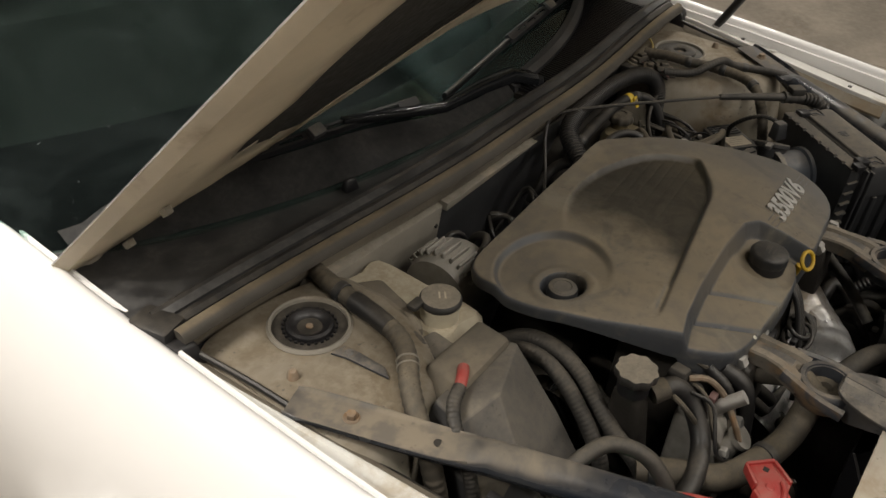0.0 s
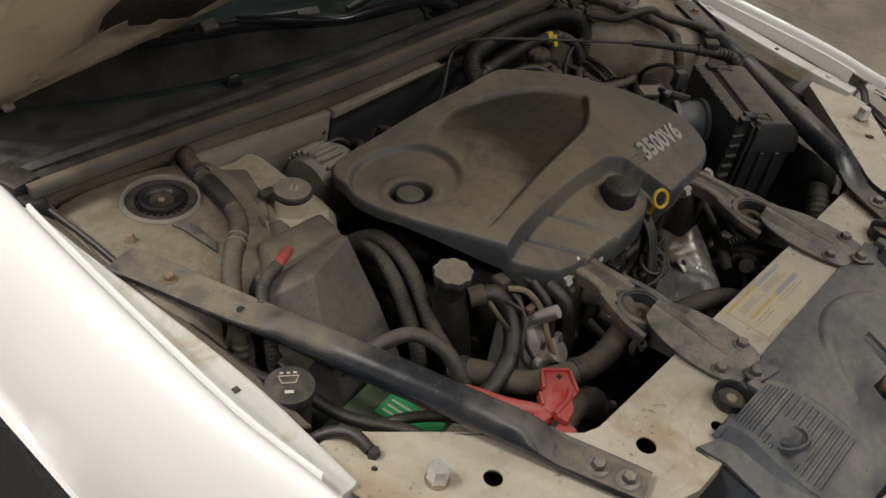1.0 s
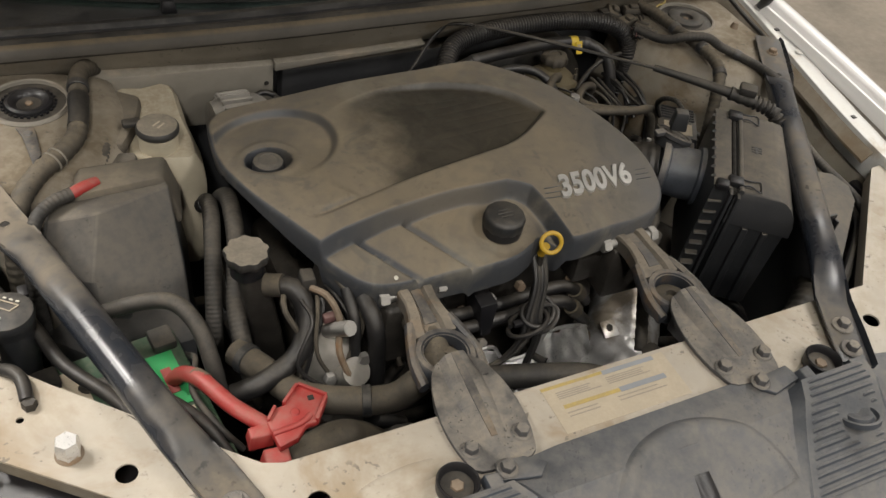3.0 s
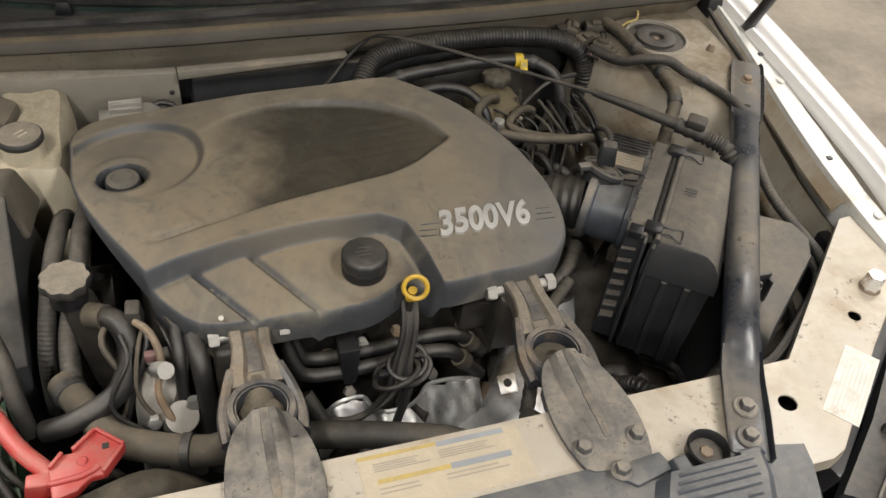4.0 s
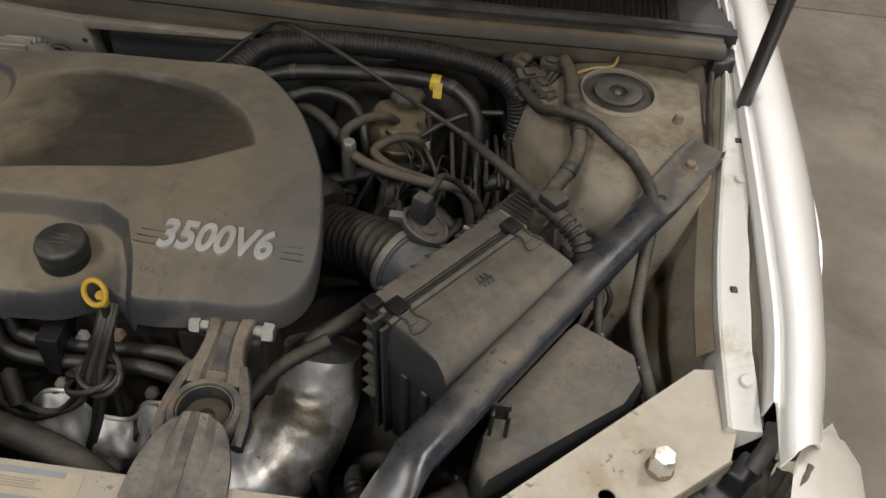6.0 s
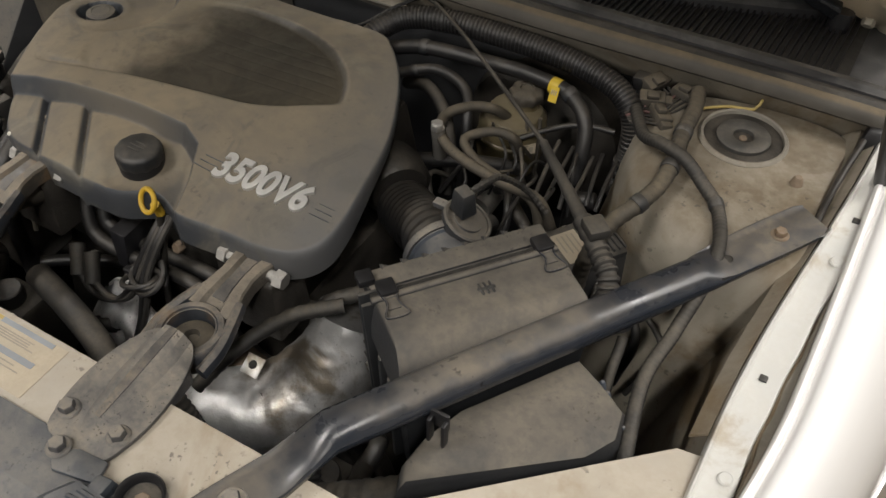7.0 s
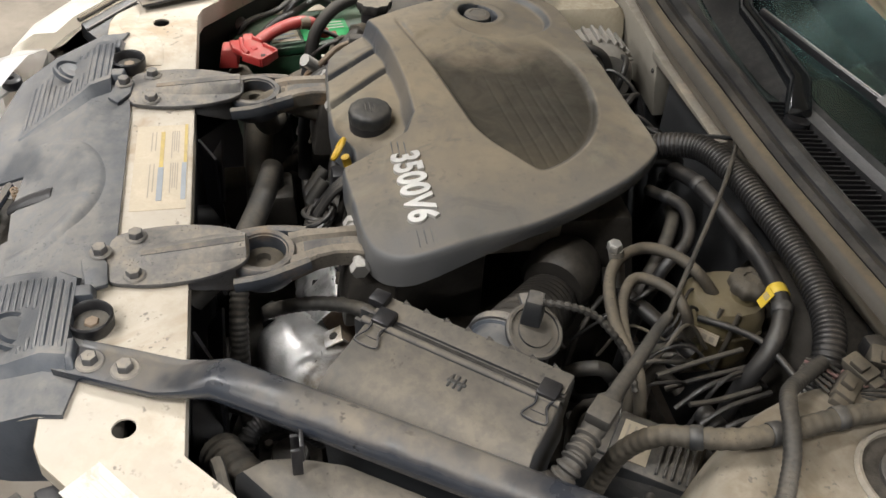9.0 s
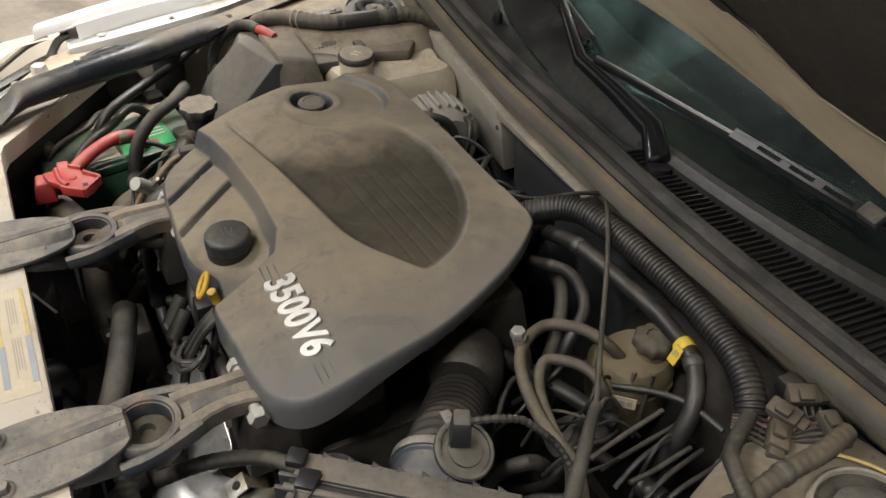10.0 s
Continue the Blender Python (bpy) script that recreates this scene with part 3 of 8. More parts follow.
def support_panel():
    right = [(0.43, 0.008), (0.655, 0.216), (0.690, 0.221), (0.697, 0.16), (0.682, 0.108), (0.55, 0.0), (0.42, -0.118), (0.40, -0.126), (0.0, -0.128)]
    left = [(-0.40, -0.126), (-0.425, -0.118), (-0.55, 0.0), (-0.684, 0.112), (-0.692, 0.16), (-0.672, 0.212), (-0.645, 0.213), (-0.617, 0.184), (-0.556, 0.128), (-0.540, 0.106), (-0.432, 0.013), (-0.411, 0.006)]
    outline = right + left + [(-0.25, 0.005), (-0.135, 0.004), (0.10, 0.005), (0.22, 0.006)]
    holes = [(0.558, 0.05, 0.0085), (0.391, -0.048, 0.0115), (-0.562, 0.047, 0.0115), (-0.392, -0.049, 0.0125), (-0.650, 0.146, 0.004), (-0.300, -0.095, 0.009)]
    p = part("radiator_support", plate(outline, holes, 0.800, 0.0025), BODY_DUSTY, car, "dusty off-white radiator support panel with round holes", smooth=20)
    edge = [(-0.617, 0.184), (-0.556, 0.128), (-0.432, 0.013), (-0.411, 0.006), (0.22, 0.006), (0.43, 0.008), (0.655, 0.216)]
    rings = [[(x, y, 0.7995), (x, y - 0.002, 0.7995), (x, y - 0.003, 0.768), (x, y - 0.001, 0.768)] for x, y in edge]
    part("rear_flange", loft(rings), BODY_DUSTY, p)
    front = [(-0.684, 0.110), (-0.55, -0.001), (-0.425, -0.119), (-0.40, -0.127), (0.40, -0.127), (0.42, -0.119), (0.55, -0.001), (0.684, 0.107)]
    rings = [[(x, y, 0.7995), (x, y + 0.002, 0.7995), (x, y + 0.001, 0.783), (x, y - 0.001, 0.783)] for x, y in front]
    part("front_flange", loft(rings), TOWER_PAINT, p)
    part("pressed_bead", tube([(-0.425, -0.094, 0.7985), (-0.40, -0.099, 0.80), (-0.378, -0.095, 0.80), (-0.345, -0.064, 0.80), (-0.30, -0.054, 0.80), (-0.262, -0.052, 0.7985)], 0.013, 12, 0.008, flat=0.20), BODY_DUSTY, p)
    for s in (-1, 1):
        b = part("adjuster_bolt", hex_head((0.610 * s, 0.088, 0.803), 0.0128, 0.022, None, None, 0.35), BRIGHT_ZINC, p, "bright hex bolt")
        part("bolt_collar", disc((0.610 * s, 0.088, 0.7995), 0.0145, 0.005, 24, r2=0.0132), RUSTY, b)
    # certificate label between the two mount brackets, its print as bars
    lb = part("information_label", box(-0.105, 0.072, -0.066, 0.000, 0.7998, 0.8006, 0), LABEL_GREY, p, "dusty printed information label")
    part("yellow_band", box(-0.105, -0.02, -0.005, -0.001, 0.8004, 0.8011, 0), FADED_YELLOW, lb)
    part("yellow_band", box(-0.090, -0.012, -0.035, -0.030, 0.8004, 0.8011, 0), FADED_YELLOW, lb)
    part("blue_band", box(-0.012, 0.055, -0.036, -0.029, 0.8004, 0.8011, 0), LABEL_BLUE, lb)
    part("blue_band", box(-0.02, 0.055, -0.007, -0.001, 0.8004, 0.8011, 0), LABEL_BLUE, lb)
    rnd = random.Random(5)
    for row in range(6):
        for x0, x1 in ((-0.09, -0.03), (-0.02, 0.05)):
            y = -0.012 - row * 0.0028 if row < 4 else -0.041 - (row - 4) * 0.005
            part("print_line", box(x0, x1 - rnd.random() * 0.02, y - 0.0007, y + 0.0007, 0.8004, 0.8009, 0), LABEL_TEXT, lb)
    # worn sticker on the driver's side
    m = Matrix.Translation((0.485, -0.043, 0)) @ Matrix.Rotation(radians(41), 4, "Z")
    st = part("sticker", moved(box(-0.060, 0.058, -0.021, 0.021, 0.7998, 0.8006, 0), m), STICKER, p, "faded pale sticker")
    for row in range(7):
        part("print_line", moved(box(-0.054, 0.025 + rnd.random() * 0.025, -0.018 + row * 0.005, -0.0165 + row * 0.005, 0.8005, 0.8009, 0), m), STICKER_INK, st)
    return p


support_panel()


# ---- radiator, lower tray and dark depths ----
def depths():
    part("undertray", box(-0.66, 0.66, -0.15, 0.75, 0.22, 0.25, 0.01), DARK_IRON, car)
    rad = thing("radiator", (0, -0.06, 0.3), "dark radiator and fan shroud behind the support panel", "radiator")
    part("core", box(-0.40, 0.40, -0.10, -0.055, 0.28, 0.765, 0.004), DARK_IRON, rad)
    part("fan_shroud", box(-0.40, 0.40, -0.053, -0.02, 0.28, 0.758, 0.008), CLEAN_BLACK, rad)
    for x in (-0.2, 0.2):
        part("fan_hub", disc((x, -0.02, 0.52), 0.05, 0.04, 24, aim((0, 1, 0))), CLEAN_BLACK, rad)
        for k in range(5):
            a = 2 * math.pi * k / 5
            part("fan_blade", moved(box(-0.03, 0.03, -0.002, 0.002, 0.045, 0.17, 0), Matrix.Translation((x, 0.01, 0.52)) @ Matrix.Rotation(a, 4, "Y") @ Matrix.Rotation(radians(25), 4, "Z")), CLEAN_BLACK, rad)
    for s in (-1, 1):
        part("front_inner_panel", box(min(0.655 * s, 0.675 * s), max(0.655 * s, 0.675 * s), -0.10, 0.24, 0.24, 0.755, 0.004), CLEAN_BLACK, car)
        part("side_rail", box(min(0.45 * s, 0.52 * s), max(0.45 * s, 0.52 * s), -0.1, 0.75, 0.30, 0.42, 0.01), DARK_IRON, car)


depths()


# ---- cowl, firewall, windshield, hood ----
def seal_point(x):
    a = abs(x)
    return 0.668 + 0.055 * step(a, 0.1, 0.72), 0.884 - 0.022 * step(a, 0.05, 0.7)


def across(profile, x0=-0.72, x1=0.72, n=44):
    """Skin of a closed (dy, dz) profile carried along the cowl's edge."""
    rings = []
    for k in range(n + 1):
        x = x0 + (x1 - x0) * k / n
        y, z = seal_point(x)
        rings.append([(x, y + dy, z + dz) for dy, dz in profile])
    return loft(rings)


def cowl():
    part("weather_seal", across([(0.0, 0.0), (-0.006, 0.006), (-0.005, 0.016), (0.003, 0.022), (0.012, 0.022), (0.016, 0.012), (0.014, 0.0)]), SEAL, car, "brown dusty rubber hood seal", 50)
    part("seal_lip", across([(0.016, 0.002), (0.020, 0.016), (0.028, 0.020), (0.034, 0.018), (0.046, 0.022), (0.054, 0.026), (0.058, 0.024), (0.052, 0.016), (0.03, 0.0)]), RUBBER, car, "grey rubber seal lip")
    part("cowl_flange", across([(0.012, 0.004), (0.022, -0.03), (0.040, -0.058), (0.048, -0.062), (0.052, -0.058), (0.030, -0.026), (0.018, 0.004)]), TOWER_PAINT, car, "dusty steel cowl flange")
    # cowl top of black plastic, dropping to the well and rising to the glass
    rings = []
    for k in range(45):
        x = -0.74 + 1.48 * k / 44
        y, z = seal_point(x)
        gy = 0.762 + 0.24 * (x / 0.74) ** 2
        rings.append([(x, y + 0.030, z - 0.02), (x, y + 0.036, z + 0.022), (x, y + 0.052, z + 0.024), (x, y + 0.062, z + 0.016), (x, max(y + 0.068, (y + gy) / 2 + 0.01), z + 0.006), (x, max(y + 0.074, gy - 0.012), z + 0.004), (x, max(y + 0.08, gy - 0.004), z + 0.010), (x, max(y + 0.085, gy + 0.02), z + 0.004), (x, max(y + 0.085, gy + 0.02), z - 0.03), (x, y + 0.06, z - 0.03)])
    p = part("cowl_panel", loft(rings), COWL_BLACK, car, "black plastic cowl panel below the windshield")
    rows = []
    for k in range(45):
        x = -0.70 + 1.40 * k / 44
        y, z = seal_point(x)
        g = 0.765 + 0.24 * (x / 0.74) ** 2
        lo = max(y + 0.064, g - 0.012 - 0.008 * (x < 0.05))
        f = 0.2 + 0.8 * (1 - step(x, -0.30, 0.0)) * step(x, -0.71, -0.60)
        rise = 0.012 * (x / 0.74) ** 2
        rows.append([(x, lo, z + 0.014)] + [(x, lo + (g + dy - lo) * (0.3 + 0.7 * f), z + 0.014 + (top - rise - z - 0.014) * max(f, 0.55)) for dy, top in ((0.012, 0.914), (0.040, 0.930), (0.044, 0.926))])
    b = loft(rows, False, closed=False)
    bmesh.ops.solidify(b, geom=b.faces[:], thickness=0.002)
    part("cowl_apron", b, COWL_BLACK, p, "dull black cowl skirt over the glass foot")
    part("cowl_nub", tapered([(-0.366, 0.772, 0.885), (-0.340, 0.768, 0.885), (-0.340, 0.782, 0.887), (-0.366, 0.786, 0.887)], [(-0.362, 0.776, 0.905), (-0.344, 0.773, 0.905), (-0.344, 0.781, 0.905), (-0.362, 0.784, 0.905)], 0.003), CLEAN_BLACK, p)
    def foot(x):
        return 0.752 + 0.24 * (x / 0.74) ** 2

    xs = [0.06 + 0.02 * q for q in range(31)]
    # added backing, coloured near-black to give the shade between the slats
    part("grille_backing", loft([[(x, seal_point(x)[0] + 0.056, seal_point(x)[1] + 0.018), (x, max(seal_point(x)[0] + 0.085, foot(x)), seal_point(x)[1] + 0.014), (x, max(seal_point(x)[0] + 0.085, foot(x)), seal_point(x)[1] + 0.004), (x, seal_point(x)[0] + 0.056, seal_point(x)[1] + 0.004)] for x in xs]), HOLLOW_BLACK, p, "near-black backing for the shade between the slats")
    part("grille_border", loft([[(x, max(seal_point(x)[0] + 0.085, foot(x)) - 0.002, seal_point(x)[1] + 0.014), (x, max(seal_point(x)[0] + 0.085, foot(x)), seal_point(x)[1] + 0.026), (x, max(seal_point(x)[0] + 0.097, foot(x) + 0.014), seal_point(x)[1] + 0.030), (x, max(seal_point(x)[0] + 0.100, foot(x) + 0.018), seal_point(x)[1] + 0.018)] for x in xs]), COWL_BLACK, p, "dusty border along the glass")
    for k in range(66):
        x = 0.068 + k * 0.0088
        y, z = seal_point(x)
        far = max(y + 0.085, foot(x))
        part("grille_slat", loft([[(x, y + 0.060, z + 0.012), (x + 0.0035, y + 0.060, z + 0.012), (x + 0.0030, y + 0.060, z + 0.022), (x + 0.0005, y + 0.060, z + 0.022)], [(x + 0.004, far - 0.001, z + 0.008), (x + 0.0075, far - 0.001, z + 0.008), (x + 0.0070, far - 0.001, z + 0.021), (x + 0.0045, far - 0.001, z + 0.021)]]), CLEAN_BLACK, p)
    for s in (-1, 1):
        flip = (lambda b: mirrored(b)) if s < 0 else (lambda b: b)
        part("seal_end_block", flip(tapered([(0.700, 0.70, 0.835), (0.738, 0.705, 0.838), (0.742, 0.75, 0.842), (0.704, 0.755, 0.84)], [(0.706, 0.712, 0.868), (0.736, 0.716, 0.872), (0.738, 0.745, 0.874), (0.708, 0.748, 0.872)], 0.005)), CLEAN_BLACK, p, "black rubber corner block")
    part("firewall", box(-0.71, 0.71, 0.755, 0.79, 0.26, 0.85, 0.004), GREY_PLASTIC, car, "dark dusty firewall with insulation")
    fw = part("firewall_plate", tapered([(-0.50, 0.735, 0.70), (-0.205, 0.722, 0.70), (-0.205, 0.75, 0.70), (-0.50, 0.755, 0.70)], [(-0.50, 0.712, 0.825), (-0.208, 0.706, 0.815), (-0.208, 0.74, 0.825), (-0.50, 0.745, 0.825)], 0.004), BODY_PALE, car, "pale off-white firewall plate")
    part("hole", disc((-0.219, 0.713, 0.778), 0.004, 0.004, 12, aim((0, -1, 0.1))), HOLLOW_BLACK, fw)
    part("plate_rim", tapered([(-0.208, 0.700, 0.806), (0.05, 0.690, 0.826), (0.05, 0.72, 0.826), (-0.208, 0.73, 0.806)], [(-0.208, 0.698, 0.822), (0.05, 0.688, 0.830), (0.05, 0.72, 0.832), (-0.208, 0.73, 0.822)], 0.001), BODY_PALE, fw)
    part("insulation", tapered([(-0.19, 0.735, 0.50), (0.30, 0.735, 0.50), (0.30, 0.757, 0.50), (-0.19, 0.757, 0.50)], [(-0.19, 0.725, 0.79), (0.30, 0.725, 0.80), (0.30, 0.757, 0.80), (-0.19, 0.757, 0.79)], 0.01), GREY_PLASTIC, car, "grey firewall insulation mat")


cowl()


def glass_point(x, v):
    """v runs from the foot of the windshield to its top."""
    u = x / 0.74
    y = 0.765 + 0.24 * u * u + 0.80 * v
    return (x * (1 - 0.16 * v), y, 0.902 - 0.032 * u * u + 0.50 * v - 0.04 * v * v)


def windshield():
    n, m = 30, 14
    for name, lo, hi, lift, mat_, label in (("windshield", -0.03, 1.0, 0.0, GLASS, "green-tinted windshield glass"), ("frit_band", -0.02, 0.19, -0.008, FRIT, "black border under the glass")):
        rows = [[Vector(glass_point(-0.755 + 1.51 * i / n, lo + (hi - lo) * j / m)) + Vector((0, -0.4 * lift, lift)) for i in range(n + 1)] for j in range(m + 1)]
        b = loft(rows, False, closed=False)
        bmesh.ops.recalc_face_normals(b, faces=b.faces)
        bmesh.ops.solidify(b, geom=b.faces[:], thickness=0.004)
        ob = part(name, b, mat_, car, label)
        ob.visible_shadow = mat_ is not GLASS
    part("dashboard", box(-0.70, 0.70, 1.10, 1.75, 0.60, 0.93, 0.03), DASH, car, "dark dashboard behind the windshield")
    rows = [[Vector(glass_point(-0.70 + 1.40 * i / 20, 0.12 + 0.06 * j)) + Vector((0, 0.02, -0.035 - 0.012 * j)) for i in range(21)] for j in range(8)]
    b = loft(rows, False, closed=False)
    bmesh.ops.solidify(b, geom=b.faces[:], thickness=0.004)
    part("dashboard_top", b, DASH, car, "black dashboard top under the glass")
    # cabin seen through the glass: wheel, seats, door cards
    part("wheel_rim", torus((0.36, 1.66, 1.02), 0.185, 0.016, aim((0, -0.86, 0.5)), 40, 10), CLEAN_BLACK, car, "black steering wheel rim")
    part("wheel_hub", lathe([(0.03, -0.03), (0.075, -0.02), (0.08, 0.01), (0.05, 0.03)], (0.36, 1.665, 1.015), 24, aim((0, -0.86, 0.5))), DASH, car)
    for a in (0, 180):
        part("wheel_spoke", tube([(0.36, 1.66, 1.015), (0.36 + 0.178 * math.cos(radians(a)), 1.66, 1.02)], 0.018, 8, 0.05, flat=0.5), DASH, car)
    part("instrument_hood", loft([[(x, 1.50, 0.95), (x, 1.55, 0.985 + 0.02 * math.sin(math.pi * (x - 0.16) / 0.40)), (x, 1.66, 0.99), (x, 1.68, 0.93)] for x in (0.16, 0.24, 0.36, 0.48, 0.56)]), DASH, car)
    for x in (-0.36, 0.36):
        part("seat_back", loft([[(x + w * u, y - 0.05 * (1 - abs(u)) , z) for u in (-1, -0.8, -0.4, 0, 0.4, 0.8, 1)] + [(x + w * u, y + 0.10, z) for u in (1, 0, -1)] for w, y, z in ((0.22, 2.12, 0.55), (0.245, 2.20, 0.75), (0.245, 2.30, 1.0), (0.20, 2.36, 1.13), (0.12, 2.38, 1.16))]), SEAT_CLOTH, car, "grey cloth front seat", 60)
        part("headrest", lathe([(0.06, -0.07), (0.115, -0.05), (0.125, 0.0), (0.115, 0.05), (0.06, 0.07)], (x, 2.40, 1.22), 20, aim((0, -1, 0.1))), SEAT_CLOTH, car)
        part("seat_cushion", box(x - 0.24, x + 0.24, 1.66, 2.16, 0.45, 0.60, 0.05), SEAT_CLOTH, car)
    part("rear_bench", tapered([(-0.62, 2.95, 0.5), (0.62, 2.95, 0.5), (0.62, 3.2, 0.5), (-0.62, 3.2, 0.5)], [(-0.60, 3.12, 1.02), (0.60, 3.12, 1.02), (0.60, 3.26, 1.0), (-0.60, 3.26, 1.0)], 0.04), SEAT_CLOTH, car)
    for s in (-1, 1):
        card = part("door_card", box(min(0.73 * s, 0.76 * s), max(0.73 * s, 0.76 * s), 1.55, 2.48, 0.40, 0.935, 0.01), SEAT_CLOTH, car, "grey inner door panel")
        part("arm_rest", box(min(0.66 * s, 0.735 * s), max(0.66 * s, 0.735 * s), 1.75, 2.25, 0.70, 0.76, 0.02), DASH, card)
        part("door_pull", box(min(0.70 * s, 0.732 * s), max(0.70 * s, 0.732 * s), 1.66, 1.80, 0.80, 0.84, 0.01), DASH, card)
    part("cabin_floor", box(-0.78, 0.78, 1.1, 4.2, 0.25, 0.30, 0), HOLLOW_BLACK, car)
    part("cabin_back", box(-0.70, 0.70, 3.28, 3.32, 0.3, 0.93, 0), HOLLOW_BLACK, car)
    # crowned roof, sloping rear glass, trunk lid and tail
    rows = []
    for k in range(17):
        y = 1.57 + 1.35 * k / 16
        top = 1.365 + 0.035 * math.sin(math.pi * min(1, 0.25 + 0.75 * k / 16))
        w = 0.615 - 0.02 * abs(k - 7) / 8
        rows.append([(w * math.sin(a * math.pi / 16), y, top - 0.055 * (1 - math.cos(a * math.pi / 16)) - 0.02 * (abs(a) == 8)) for a in range(-8, 9)])
    b = loft(rows, False, closed=False)
    bmesh.ops.solidify(b, geom=b.faces[:], thickness=0.02)
    part("roof", b, WHITE_PAINT, car, "white crowned roof")
    b = loft([[((0.57 + 0.09 * v) * u, 2.90 + 0.60 * v, 1.365 - 0.36 * v - 0.02 * v * v - 0.05 * u * u) for u in [q / 6 for q in range(-6, 7)]] for v in [q / 6 for q in range(7)]], False, closed=False)
    bmesh.ops.solidify(b, geom=b.faces[:], thickness=0.004)
    part("rear_glass", b, GLASS, car).visible_shadow = False
    b = loft([[(0.74 * u, 3.47 + 0.75 * v, 0.995 - 0.03 * v * v - 0.05 * u * u - (0.03 if v == 1 else 0)) for u in [q / 6 for q in range(-6, 7)]] for v in (0, 0.25, 0.5, 0.75, 0.94, 1)], False, closed=False)
    bmesh.ops.solidify(b, geom=b.faces[:], thickness=0.02)
    part("trunk_lid", b, WHITE_PAINT, car, "white trunk lid")
    part("tail_panel", loft([[(0.80 * u, 4.24 - 0.09 * u * u - dy, z) for u in [q / 6 for q in range(-6, 7)]] + [(0.80, 4.05, z), (-0.80, 4.05, z)] for z, dy in ((0.28, 0.05), (0.34, 0.0), (0.60, -0.03), (0.64, 0.0), (0.93, 0.03))]), WHITE_PAINT, car)
    for s in (-1, 1):
        flip = (lambda b: mirrored(b)) if s < 0 else (lambda b: b)

        def side(y0, y1):
            return loft([[(0.80, y, 0.28), (0.865, y, 0.30), (0.885 - n, y, 0.50), (0.895 - n, y, 0.72), (0.880 - n, y, 0.88), (0.80 - n, y, 0.945), (0.74 - n, y, 0.94)] for y, n in [(y0 + (y1 - y0) * q / 6, 0.10 * max(0, (y0 + (y1 - y0) * q / 6 - 3.3)) ** 1.5) for q in range(7)]])
        for y0, y1 in ((1.565, 2.50), (2.508, 3.26)):
            d = part("door", flip(side(y0, y1)), WHITE_PAINT, car)
            part("door_handle", flip(box(0.888, 0.915, y1 - 0.20, y1 - 0.06, 0.775, 0.80, 0.006)), WHITE_PAINT, d)
            part("side_glass", flip(tapered([(0.735, y0 + 0.12, 0.94), (0.74, y0 + 0.12, 0.94), (0.74, y1 - 0.03, 0.94), (0.735, y1 - 0.03, 0.94)], [(0.615, y0 + (0.40 if y0 < 2 else 0.03), 1.325), (0.62, y0 + (0.40 if y0 < 2 else 0.03), 1.325), (0.62, y1 - 0.03 - (0.30 if y0 > 2 else 0), 1.325), (0.615, y1 - 0.03 - (0.30 if y0 > 2 else 0), 1.325)], 0)), GLASS, d).visible_shadow = False
        part("rear_quarter", flip(side(3.268, 4.22)), WHITE_PAINT, car)
        part("rear_pillar", flip(tube([(0.60, 2.86, 1.335), (0.665, 3.20, 1.14), (0.72, 3.52, 0.96)], 0.035, 10, 0.05)), WHITE_PAINT, car)
        part("door_pillar", flip(tube([(0.725, 2.50, 0.93), (0.61, 2.50, 1.335)], 0.022, 8, 0.05)), CLEAN_BLACK, car)
        part("pillar", flip(tube([(0.82, 1.10, 0.88), (0.755, 1.42, 1.11), (0.69, 1.80, 1.35)], 0.035, 10, 0.05)), WHITE_PAINT, car, "white windshield pillar")


windshield()


def hood_frame(x, s, n):
    """Across, from the hinge edge towards the front, and out of the underside."""
    a = radians(46)
    bow = 0.03 * (1 - (x / 0.75) ** 2)
    return Vector((x, 0.985 - math.cos(a) * s - math.sin(a) * (n - bow), 0.850 + math.sin(a) * s - math.cos(a) * (n - bow)))


